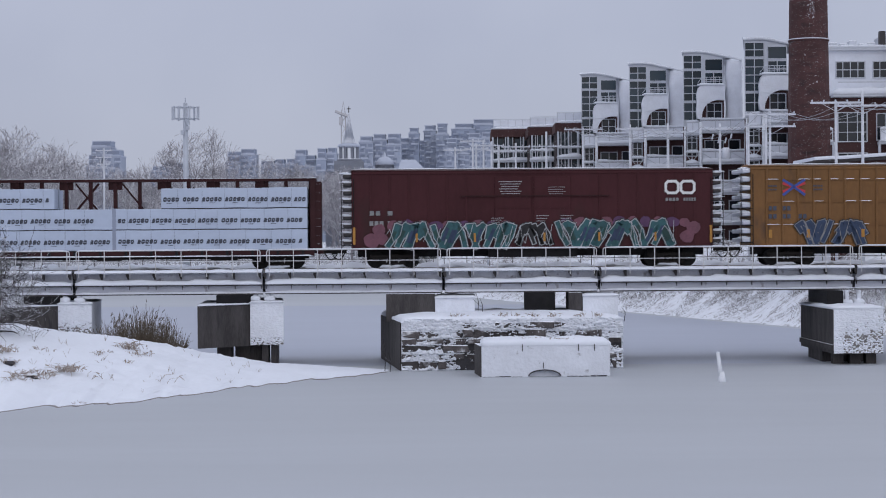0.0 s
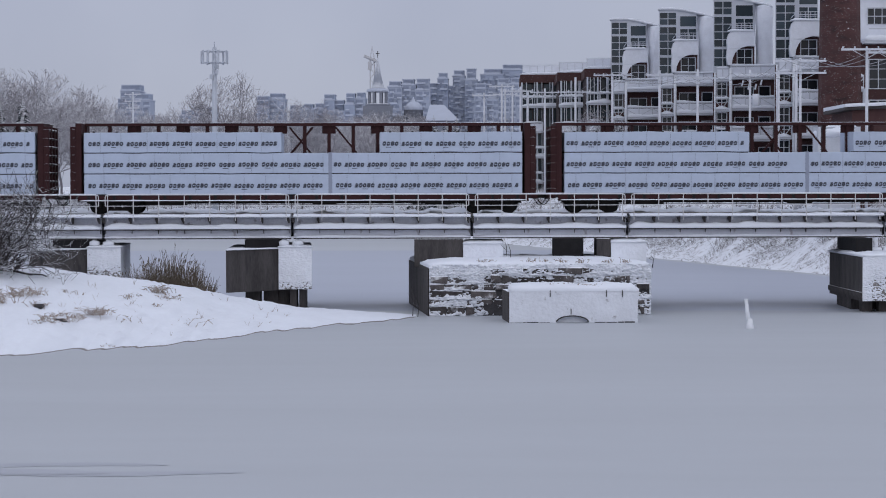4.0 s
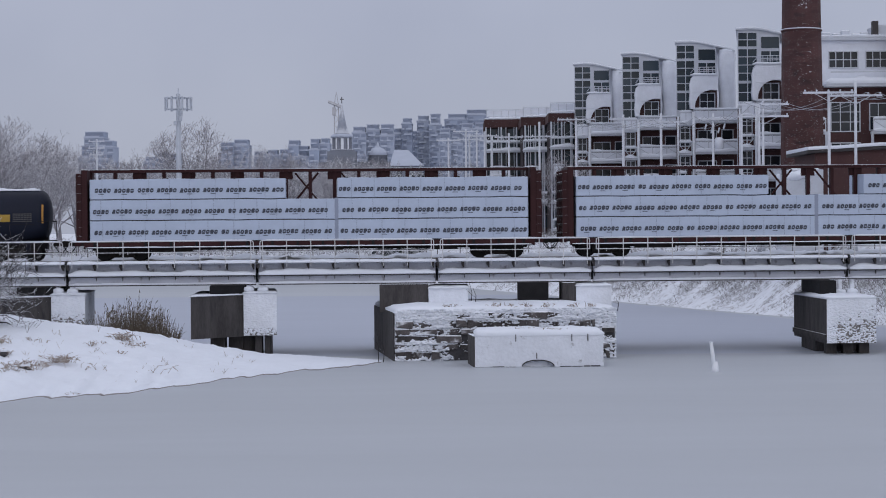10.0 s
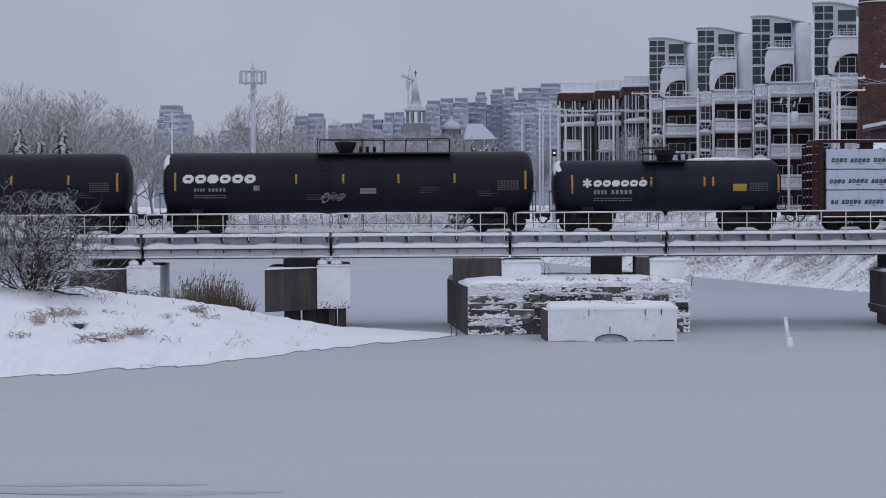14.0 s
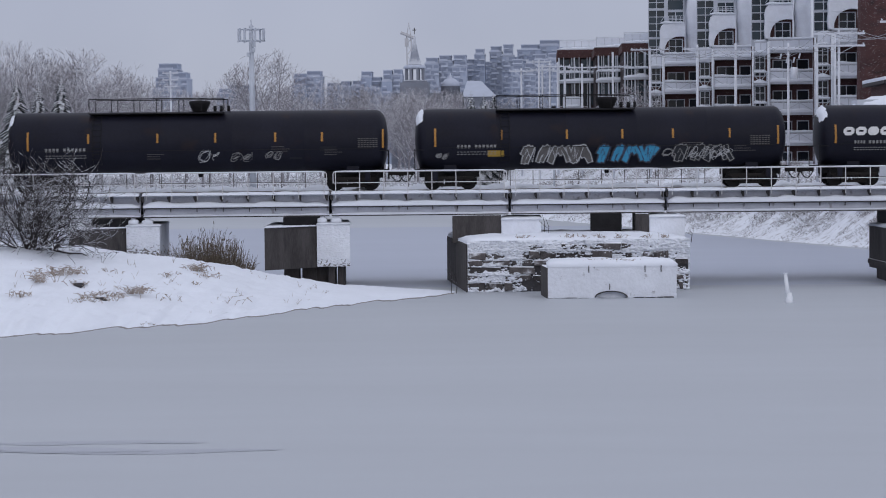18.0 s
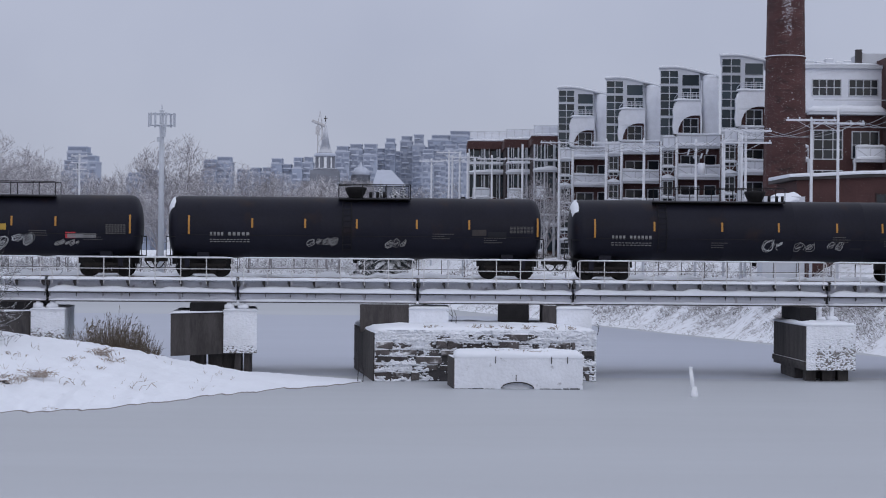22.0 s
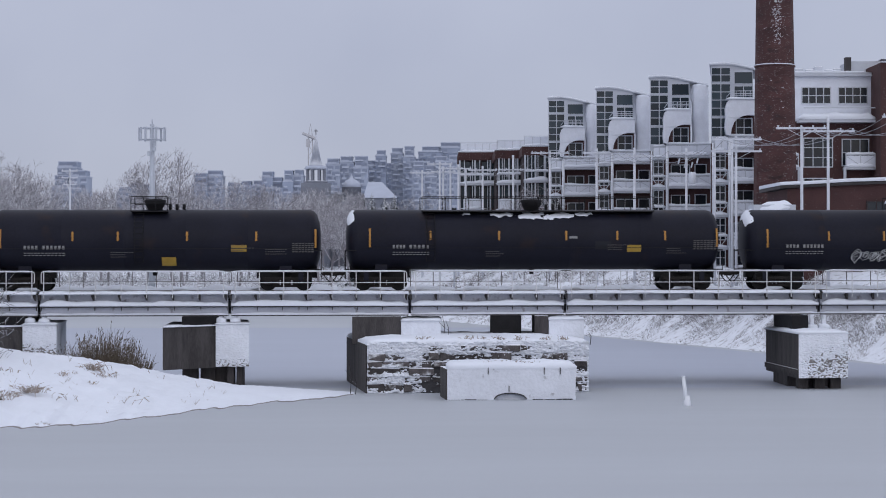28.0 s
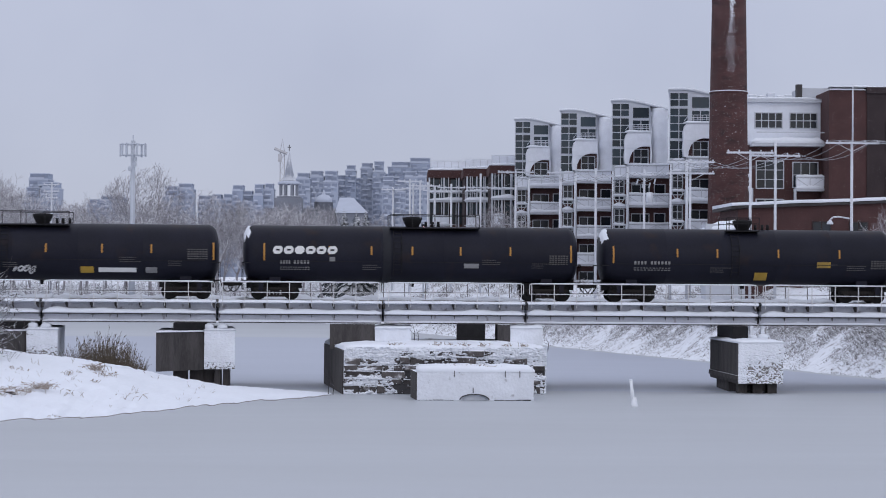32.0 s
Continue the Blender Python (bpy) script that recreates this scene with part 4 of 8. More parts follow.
    part("driven_snow", sh, "snow_crust", t, "snow driven into the stone courses")
    for pts, z1, mat, lab in (
            ([(-3.85, 98.0), (-1.5, 98.2), (-1.6, 103), (-4.0, 103)], GZ0 - 0.005, "concrete", "dark concrete pedestal"),
            ([(-1.48, 98.0), (0.42, 98.1), (0.4, 102.5), (-1.5, 102.5)], 3.2, "snow_crust", "snow plastered pedestal"),
            ([(2.85, 99.2), (4.35, 99.3), (4.3, 102), (2.9, 102)], GZ0 - 0.005, "black_steel", "black bearing block"),
            ([(5.0, 98.6), (5.62, 98.3), (5.6, 102), (5.0, 102)], GZ0 - 0.005, "concrete", "dark concrete pedestal"),
            ([(5.64, 98.2), (7.35, 98.4), (7.2, 102), (5.62, 102)], 3.25, "snow_crust", "snow plastered pedestal")):
        part("pedestal", prism(B(), pts, 2.1, z1), mat, t, lab)
    for pts, s in (([(-1.48, 98.0), (0.42, 98.1), (0.4, 102.5), (-1.5, 102.5)], 1), ([(5.64, 98.2), (7.35, 98.4), (7.2, 102), (5.62, 102)], 2)):
        part("pedestal_snow", snow_cap(B(), pts, 3.2 if s == 1 else 3.25, 0.12, s), "snow", t)


stone_pier()


def arch_block():
    t = thing("concrete_block", pose(0, 0, 0), "snow plastered concrete block with a small arched opening in the ice", "concrete block")
    n = 12
    ax, ar, ah = 3.42, 0.70, 0.27
    x0, x1, y0, y1, z1 = 0.66, 6.28, 88.95, 91.6, 1.40
    b = B()
    arc = [(ax - ar * math.cos(math.pi * i / n), ah * math.sin(math.pi * i / n)) for i in range(n + 1)]
    outline = [(x0, -0.3), (arc[0][0], -0.3)] + arc + [(arc[-1][0], -0.3), (x1, -0.3), (x1, z1), (x0, z1)]
    f0 = [b.verts.new((x, y0 + 0.006 * (x - x0), z)) for x, z in outline]
    f1 = [b.verts.new((x, y1, z)) for x, z in outline]
    k = len(outline)
    for i in range(k):
        b.faces.new((f0[i], f1[i], f1[(i + 1) % k], f0[(i + 1) % k]))
    tri = bmesh.ops.triangle_fill(b, edges=[b.edges.get((f0[i], f0[(i + 1) % k])) for i in range(k)], use_beauty=True)
    tri = bmesh.ops.triangle_fill(b, edges=[b.edges.get((f1[i], f1[(i + 1) % k])) for i in range(k)], use_beauty=True)
    bmesh.ops.recalc_face_normals(b, faces=b.faces)
    part("block", b, "block_snow", t, "block face plastered with snow")
    part("arch_drift", prism(B(), [(ax - ar, y0 + 0.16), (ax + ar, y0 + 0.16), (ax + ar, y1 - 0.05), (ax - ar, y1 - 0.05)], -0.25, ah + 0.05, [(ax - ar, y0 + 0.42), (ax + ar, y0 + 0.42), (ax + ar, y1 - 0.05), (ax - ar, y1 - 0.05)]), "snow_crust", t, "snow blown into the arch")
    wl_ = B()
    x = x0
    r = random.Random(4)
    while x < x1 - 0.1:
        w = min(r.uniform(0.15, 0.6), x1 - x)
        if not ax - ar - 0.1 < x + w / 2 < ax + ar + 0.1:
            box(wl_, x, x + w * 0.9, y0 - 0.02 + 0.006 * (x - x0), y0 + 0.1, -0.1, r.uniform(0.005, 0.04) + (0.02 if x > 4.6 else 0))
        x += w
    part("waterline", wl_, "joint", t, "dark ragged edge at the ice", "stuff")
    rg = B()
    for p, q in zip(arc, arc[1:]):
        tube(rg, (p[0], y0 + 0.005, p[1] + 0.03), (q[0], y0 + 0.005, q[1] + 0.03), 0.028, seg=5)
    part("arch_rim", rg, "joint", t, "dark rim of the arch")
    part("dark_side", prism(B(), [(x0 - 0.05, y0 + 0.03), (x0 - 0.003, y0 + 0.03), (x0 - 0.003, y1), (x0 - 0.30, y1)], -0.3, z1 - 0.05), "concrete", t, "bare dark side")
    part("snow_cap", snow_cap(B(), [(x0, y0), (x1, y0 + 0.03), (x1, y1), (x0, y1)], z1 - 0.02, 0.27, 3.3, 0.012), "snow", t, "snow heaped on the block")
    for x in (2.45, 3.36, 4.9, 5.6):
        part("crack", box(B(), x - 0.018, x + 0.018, y0 - 0.012, y0 + 0.1, 1.12 if x != 3.36 else 0.36, 1.42 if x != 3.36 else 0.62), "joint", t, "dark gap in the snow")
    return t


arch_block()

mk = thing("channel_marker", pose(10.65, 85.2, 0), "snowed white marker post leaning out of the ice", "marker post")
part("post", tube(B(), (0, 0, 0.1), (-0.13, 0, 1.22), 0.10, 0.075, 10), "plastic_white", mk)
part("base", tube(B(), (0.05, 0, -0.2), (0.02, 0, 0.42), 0.20, 0.11, 12), "plastic_white", mk)
part("snow_cap", snow_cap(B(), [(-0.2, -0.08), (-0.05, -0.08), (-0.05, 0.08), (-0.2, 0.08)], 1.2, 0.05), "snow", mk)

# ---- the train ----
TV = 0.1                                     # the track's middle, across the bridge
SPEED = [(0, 0.0), (2, 16.42), (4, 32.84), (7, 57.75), (9, 74.47), (11, 90.85), (13, 107.2), (16, 131.7), (19, 156.15), (22, 180.5), (25, 204.95), (28, 229.3), (30, 245.6), (32, 261.8)]
CARS = []


def rail_car(name, s0, s1, label, category, group):
    """A car on the track between the stretch s0 to s1 (at the start), facing along x, at rail height."""
    c = (s0 + s1) / 2
    t = thing(name, LINE @ pose(c, TV, RAILZ), label, category, group)
    CARS.append((t, c, Matrix.Identity(4)))
    return t


def wheelset_mesh():
    b = B()
    for s in (-1, 1):
        y = s * 0.72
        q = B()
        lathe(q, [(y - 0.07, 0.40), (y - 0.065, 0.425), (y + 0.065, 0.425), (y + 0.07, 0.40)], 28, "x")
        me = bpy.data.meshes.new("tmp")
        q.transform(Matrix.Rotation(math.pi / 2, 4, "Z"))
        q.to_mesh(me)
        q.free()
        b.from_mesh(me)
        bpy.data.meshes.remove(me)
        for k in range(3):
            a = 2 * math.pi * k / 3
            box(b, 0.16 * math.cos(a) - 0.03, 0.16 * math.cos(a) + 0.03, y - 0.08 * 1.1, y + 0.08 * 1.1, 0.16 * math.sin(a) - 0.03, 0.16 * math.sin(a) + 0.03)
    tube(b, (0, -1.0, 0), (0, 1.0, 0), 0.085, seg=10)
    return mesh_of("wheelset", b, "wheel")


def truck_mesh():
    b = B()
    for s in (-1, 1):
        y0, y1 = (s * 0.92 - 0.08, s * 0.92 + 0.08)
        box(b, -1.15, 1.15, y0, y1, 0.50, 0.66, bevel=0.03)
        box(b, -0.62, -0.34, y0, y1, 0.22, 0.52)
        box(b, 0.34, 0.62, y0, y1, 0.22, 0.52)
        box(b, -0.62, 0.62, y0, y1, 0.16, 0.26)
        for x in (-0.88, 0.88):
            box(b, x - 0.17, x + 0.17, y0 - 0.03, y1 + 0.03, 0.28, 0.52, bevel=0.04)
        for x in (-0.18, 0.0, 0.18):
            tube(b, (x, s * 0.92, 0.26), (x, s * 0.92, 0.50), 0.075, seg=8)
    box(b, -0.25, 0.25, -0.92, 0.92, 0.44, 0.68)
    return mesh_of("truck_frame", b, "truck")


WHEELSET, TRUCK = wheelset_mesh(), truck_mesh()
WHEELS = []


def trucks(t, xs):
    for x in xs:
        f = part("truck_frame", TRUCK, None, t, "grimy cast steel truck frame")
        f.location = (x, 0, 0)
        for d in (-0.88, 0.88):
            w = part("wheelset", WHEELSET, None, f, "steel wheels on an axle")
            w.location = (d, 0, 0.42)
            WHEELS.append(w)


def coupler(t, x, d):
    b = B()
    box(b, min(x, x + d * 0.62), max(x, x + d * 0.62), -0.09, 0.09, 0.74, 0.96, bevel=0.02)
    box(b, x + d * 0.62 - 0.16, x + d * 0.62 + 0.1, -0.17, 0.15, 0.70, 1.0, bevel=0.05)
    part("coupler", b, "truck", t, "rusty knuckle coupler")
    h = B()
    pts = [Vector((x + d * (0.1 + 0.55 * k / 6), -0.35, 0.75 - 0.34 * math.sin(math.pi * k / 7))) for k in range(8)]
    for p, q in zip(pts, pts[1:]):
        tube(h, p, q, 0.03, seg=6)
    part("air_hose", h, "black_steel", t, "hanging black air hose")


def plate(t, name, x0, x1, z0, z1, y, mat, label="", thick=0.006):
    b = box(B(), x0, x1, y - thick, y, z0, z1)
    return part(name, b, mat, t, label)


def bars(bm, x0, x1, z0, z1, y, n, gap=0.3, skew=0.0, thick=0.006):
    """A word that is not lettered: n plain blocks in a row."""
    w = (x1 - x0) / n
    for i in range(n):
        a, c = x0 + i * w + w * gap / 2, x0 + (i + 1) * w - w * gap / 2
        vs = [bm.verts.new(p) for p in ((a, y - thick, z0), (c, y - thick, z0), (c + skew, y - thick, z1), (a + skew, y - thick, z1))]
        bm.faces.new(vs)
    return bm


def sign_mark(bm, x, z, w, h, y, i):
    """One plain slanting mark of a printed sign: a bold rounded loop, some filled, some with a slit."""
    sk, th = 0.14 * h, 0.30 * w
    at = lambda u, v: bm.verts.new((x + u + sk * v / h, y, z + v))
    c = 0.24 * w
    rim = ((c, 0), (w - c, 0), (w, c), (w, h - c), (w - c, h), (c, h), (0, h - c), (0, c))
    if i % 5 in (0, 3):
        bm.faces.new([at(u, v) for u, v in ((0, 0), (w, 0), (w, h * 0.75), (w - c, h), (c, h))] if i % 5 == 0 else [at(*p) for p in rim])
        return
    g0, g1 = 0.40 * h, 0.62 * h
    hole = ((th, g0), (w - th, g0), (w - th, (g0 + g1) / 2), (w - th, g1), (w - th, g1), (th, g1), (th, (g0 + g1) / 2), (th, g0))
    for k in range(8):
        q = (k + 1) % 8
        bm.faces.new([at(*p) for p in (rim[k], rim[q], hole[q], hole[k])])


def ribbon(bm, pts, w, y):
    """A flat painted stroke along points in the side plane."""
    for k, (p, q) in enumerate(zip(pts, pts[1:])):
        p, q = Vector(p), Vector(q)
        d = (q - p)
        y -= 0.0004
        if d.length < 1e-4:
            continue
        n = Vector((-d.y, d.x)).normalized() * w / 2
        e = d.normalized() * w * 0.35
        bm.faces.new([bm.verts.new((v.x, y, v.y)) for v in (p - n - e, q - n + e, q + n + e, p + n - e)])
    return bm


def squiggle(x0, x1, z0, z1, n, seed):
    r = random.Random(seed)
    return [(x0 + (x1 - x0) * (i / (n - 1)) + r.uniform(-0.5, 0.5) * (x1 - x0) / n * 1.6, z0 + (z1 - z0) * (0.5 + 0.5 * math.sin(i * 1.9 + r.uniform(-0.8, 0.8)))) for i in range(n)]


def blob(bm, cx, cz, rx, rz, y, seed=0.0, k=20, flat=0.0):
    vs = []
    for i in range(k):
        a = 2 * math.pi * i / k
        f = 1 + 0.18 * noise.noise(Vector((math.cos(a) * 1.4 + seed, math.sin(a) * 1.4, seed)))
        z = cz + rz * f * math.sin(a)
        vs.append(bm.verts.new((cx + rx * f * math.cos(a), y, max(z, cz - flat) if flat else z)))
    bm.faces.new(vs)
    return bm


def limbs(cx, cz, w, h, r):
    """A few bent strokes that lean on each other: an abstract painted form."""
    out = []
    lean = 0.18 * h * r.choice((-1, 1, 1))
    for k in range(r.choice((2, 3, 3))):
        u = cx + w * (r.uniform(-0.36, -0.1) if k == 0 else r.uniform(-0.1, 0.36))
        pts = [(u - lean, cz - h * r.uniform(0.36, 0.48)), (u + r.uniform(-0.1, 0.1) * w, cz + r.uniform(-0.1, 0.1) * h), (u + lean, cz + h * r.uniform(0.36, 0.48))]
        if r.random() < 0.8:
            e = r.choice((-1, 1))
            pts += [(u + lean + e * w * 0.3, cz + h * r.uniform(0.2, 0.45)), (u + e * w * r.uniform(0.15, 0.4), cz + h * r.uniform(-0.15, 0.1))]
        out.append(pts)
    return out


def graffiti(t, x0, x1, z0, z1, y, n, seed, fill, edge, halo=None):
    """A painted piece on a car side in layers a few millimetres apart; abstract forms, no letters."""
    cz, rz = (z0 + z1) / 2, (z1 - z0) / 2
    rn = random.Random(seed + 77)
    if halo:
        k = n + 2
        for i in range(k):
            b = blob(B(), x0 + (x1 - x0) * (i + 0.5) / k, z1 - 0.16, (x1 - x0) / k * rn.uniform(0.42, 0.58), rz * rn.uniform(0.36, 0.52), y - 0.003 - 0.001 * (i % 2), seed + i, flat=0.2)
            part("spray_cloud", b, halo[i % len(halo)], t, "cloud of %s spray paint" % halo[i % len(halo)])
    w = (x1 - x0) / n
    for i in range(n):
        cx, lift = x0 + w * (i + 0.5 + rn.uniform(-0.1, 0.1)), 0.0035 * (i % 2)
        form = limbs(cx, cz, w * 1.05, rz * 1.9, rn)
        th = w * 0.26
        back, rim, body, fade = B(), B(), B(), B()
        for pts in form:
            ribbon(back, pts, th + 0.17, y - 0.008 - lift)
            ribbon(rim, pts, th + 0.085, y - 0.016 - lift)
            ribbon(body, pts, th, y - 0.024 - lift)
            ribbon(fade, [(p[0] * 0.5 + q[0] * 0.5, p[1] * 0.5 + q[1] * 0.5) for p, q in zip(pts[:2], pts[1:3])], th * 0.7, y - 0.032 - lift)
        o = part("spray_form", body, fill, t, "bent spray painted form")
        part("spray_shadow", back, "spray_black", o)
        part("spray_outline", rim, edge, o)
        if fill == "teal":
            part("spray_fade", fade, "navy" if i % 2 else "teal_dark", o, "darker paint inside the form")
        else:
            fade.free()
        if i % 2 == 0:
            b = ribbon(B(), squiggle(cx - w * 0.4, cx + w * 0.4, z0 + 0.1 * rz, z1 - 0.1 * rz, 5, int(seed * 17) + i), 0.026, y - 0.036)
            part("spray_highlight", b, edge, o)


def tag_scrawl(t, x0, x1, z0, z1, y, seed, mat="silver", w=0.03):
    """A looping scrawl: curls of uneven height that run on into each other, no letters."""
    r = random.Random(seed)
    n = max(2, round((x1 - x0) / ((z1 - z0) * 0.75)))
    b = B()
    for k in range(n):
        cx, cw, h = x0 + (x1 - x0) * (k + 0.5) / n, (x1 - x0) / n, (z1 - z0) * r.uniform(0.65, 1.0)
        cz = (z0 + z1) / 2 + r.uniform(-0.05, 0.05)
        for q in range(3):
            a, turn, f = r.uniform(0, 6.28), r.choice((-1, 1)), r.uniform(0.3, 1.0)
            pts = []
            for i in range(r.randrange(9, 16)):
                a += turn * r.choice((0.4, 0.6, 0.8, 1.5))
                f = min(1.1, max(0.12, f + r.uniform(-0.36, 0.36)))
                pts.append((cx + cw * 0.52 * f * math.cos(a) + 0.2 * h * math.sin(a), cz + h * 0.5 * f * math.sin(a)))
            ribbon(b, pts, w * r.uniform(0.45, 0.85), y - 0.007 * q)
    part("tag_scrawl", b, mat, t, "looping spray painted scrawl", "stuff")


def curved_y(rad, zc, z):
    d = z - zc
    return -math.sqrt(max(0.01, rad * rad - d * d))


RUNG = mesh_of("rung", tube(B(), (-0.21, 0, 0), (0.21, 0, 0), 0.016, seg=5), "black_steel")


def tank_car(s0, s1, rad, mat, dome=0.0, platform=None, stripes=(), name_bars=None, brand=None, placard=(), snow_end=True, label="", tags=(), block=None, top_snow=False, band=None, seed=1, paint=None, emblem=None, ridge=None):
    """A rail tank car: horizontal barrel with dished heads, dome with rails, saddles, sill, ladders, trucks."""
    t = rail_car("tank_car", s0, s1, label or "black railway tank car with amber reflector strips", "tank car", "tank cars of the train")
    L = (s1 - s0) / 2
    zc = 4.02 - rad if rad > 1.4 else 3.54 - rad
    b = B()
    hd = 0.55
    prof = [(-L, 0.02), (-L + 0.02, rad * 0.35), (-L + 0.08, rad * 0.62), (-L + 0.2, rad * 0.84), (-L + 0.36, rad * 0.955), (-L + hd, rad), (-L + hd + 0.02, rad)]
    nseg = 5
    for k in range(1, nseg):
        x = -L + hd + (2 * L - 2 * hd) * k / nseg
        prof += [(x - 0.02, rad), (x, rad + 0.008), (x + 0.02, rad)]
    prof += [(-p, r) for p, r in reversed(prof[:7])]
    lathe(b, prof, 40, "x")
    for v in b.verts:
        v.co.z += zc
    part("barrel", b, mat, t)
    if band is not None:
        q = lathe(B(), [(band - 0.22, rad + 0.004), (band - 0.2, rad + 0.012), (band + 0.2, rad + 0.012), (band + 0.22, rad + 0.004)], 40, "x")
        for v in q.verts:
            v.co.z += zc
        part("band", q, "tank_band", t, "faded paint band round the barrel")
    for a, c in ((-L + 0.2, -L + 3.2), (L - 3.2, L - 0.2)):
        part("sill", box(B(), a, c, -0.25, 0.25, 0.62, zc - rad + 0.25), "black_steel", t)
    for d in (-1, 1):
        sd = B()
        box(sd, d * (L - 1.75) - 0.3, d * (L - 1.75) + 0.3, -0.85, 0.85, 0.86, zc - rad * 0.80)
        part("saddle", sd, "tank_black", t, "black saddle under the barrel end")
        pl = B()
        x = d * (L + 0.02)
        box(pl, min(x, x - d * 0.75), max(x, x - d * 0.75), -1.4, 1.4, 0.98, 1.05)
        for y in (-1.38, 1.38):
            tube(pl, (x, y, 0.55), (x, y, 2.0), 0.022, seg=6)
            tube(pl, (x - d * 0.5, y, 0.35), (x - d * 0.5, y, 1.0), 0.022, seg=6)
            tube(pl, (x, y, 1.98), (x - d * 0.55, y, 1.98), 0.022, seg=6)
        tube(pl, (x, -1.38, 2.0), (x, 1.38, 2.0), 0.022, seg=6)
        part("end_platform", pl, "black_steel", t, "black end platform with grab rails")
        tr = B()
        box(tr, d * (L - 1.0) - 0.12, d * (L - 1.0) + 0.12, -1.3, -1.24, 0.5, 0.95)
        part("placard_box", tr, "tank_black", t)
        coupler(t, d * (L + 0.05), d)
    # dome and top platform
    top = zc + rad
    px0, px1, pd = platform or (-2.4, 2.4, 0.0)
    dm = B()
    lathe(dm, [(top - 0.12, 0.36), (top + 0.08, 0.38), (top + 0.16, 0.44), (top + 0.40, 0.54), (top + 0.50, 0.54), (top + 0.53, 0.3), (top + 0.55, 0.05)], 18, "z")
    for v in dm.verts:
        v.co.x += pd
    part("manway_dome", dm, "black_steel", t, "black manway dome with hinged lid")
    for k in range(3):
        vl = tube(B(), (pd + 0.75 + 0.34 * k, 0.1 * (-1) ** k, top - 0.05), (pd + 0.75 + 0.34 * k, 0.1 * (-1) ** k, top + 0.28), 0.08, seg=8)
        part("valve", vl, "black_steel", t)
    for y in (-0.82, 0.82):
        pf = B()
        box(pf, px0, px1, y - 0.3, y + 0.3, top - 0.13, top - 0.08)
        n = max(3, round((px1 - px0) / 1.15))
        for k in range(n + 1):
            x = px0 + (px1 - px0) * k / n
            tube(pf, (x, y * 1.3, top - 0.12), (x, y * 1.3, top + 0.62), 0.022, seg=6)
        for z in (0.62,) if px1 - px0 > 3.0 else (0.3, 0.62):
            tube(pf, (px0, y * 1.3, top + z), (px1, y * 1.3, top + z), 0.022, seg=6)
        part("top_platform", pf, "black_steel", t, "black top platform with railing")
    ladder = None
    for x in (px0 + 0.2, px0 + 0.62):
        ld = B()
        pts = [(x, -(rad + 0.07) * math.sin(a), zc + (rad + 0.07) * math.cos(a)) for a in [0.55 + 0.2 * k for k in range(10)]]
        for p, q in zip(pts, pts[1:]):
            tube(ld, p, q, 0.018, seg=5, caps=False)
        bmesh.ops.remove_doubles(ld, verts=ld.verts, dist=0.012)
        if ladder is None:
            ladder = part("side_ladder", ld, "black_steel", t, "curved side ladder")
        else:
            part("ladder_rail", ld, "black_steel", ladder)
    for k in range(10):
        a = 0.6 + 0.19 * k
        p = (-(rad + 0.07) * math.sin(a), zc + (rad + 0.07) * math.cos(a))
        part("rung", RUNG, None, ladder).location = (px0 + 0.41, *p)
    hr = B()
    tube(hr, (-L + 0.7, -rad - 0.05, zc - 0.42), (L - 0.7, -rad - 0.05, zc - 0.42), 0.014, seg=5)
    part("hand_rail", hr, "black_steel", t)
    ou = B()
    tube(ou, (pd, 0, zc - rad + 0.1), (pd, 0, zc - rad - 0.22), 0.16, 0.1, 10)
    part("outlet", ou, "black_steel", t)

    def on_side(z, off=0.012):
        return curved_y(rad, zc, z) - off

    def decal(name, x0, x1, z0, z1, m, lab="", fill=None):
        d = B()
        ks = 3
        for k in range(ks):
            za, zb = z0 + (z1 - z0) * k / ks, z0 + (z1 - z0) * (k + 1) / ks
            d.faces.new([d.verts.new(p) for p in ((x0, on_side(za), za), (x1, on_side(za), za), (x1, on_side(zb), zb), (x0, on_side(zb), zb))])
        part(name, d, m, t, lab)

    mid = zc + 0.14
    for x in stripes:
        e = abs(x) > L - 1.2
        decal("reflector", x - 0.047, x + 0.047, mid - (0.52 if e else 0.18), mid + (0.40 if e else 0.28), "amber", "amber reflector strip")
    for x, z, w, h, m in placard:
        decal("placard", x - w / 2, x + w / 2, zc + z - h / 2, zc + z + h / 2, m, "printed data panel")
    if name_bars:
        x, z, w, h, n = name_bars
        d = bars(B(), x, x + w * 0.36, zc + z, zc + z + h * 0.75, on_side(zc + z + h), 4, 0.38)
        bars(d, x + w * 0.44, x + w, zc + z, zc + z + h * 0.75, on_side(zc + z + h), n, 0.38)
        part("stencil_bars", d, "dim_white", t, "row of stencilled marks", "stuff")
        d = bars(B(), x, x + w, zc + z - 0.20, zc + z - 0.165, on_side(zc + z - 0.14), 12, 0.3)
        bars(d, x, x + w, zc + z - 0.31, zc + z - 0.275, on_side(zc + z - 0.26), 11, 0.3)
        part("small_stencil", d, "dim_white", t, "fine stencilled lines", "stuff")
    if brand:
        x, z, w, h = brand
        for k in range(6):
            d = B()
            sign_mark(d, x + w * k / 6, zc + z, w / 6 * 0.88, h, on_side(zc + z) - 0.01, k + 1 if k < 4 else k - 3)
            part("brand_block", d, "white", t, "bold white painted block")
    if emblem:
        d = B()
        for a in (0, 60, 120):
            u, v = 0.19 * math.cos(radians(a + 30)), 0.19 * math.sin(radians(a + 30))
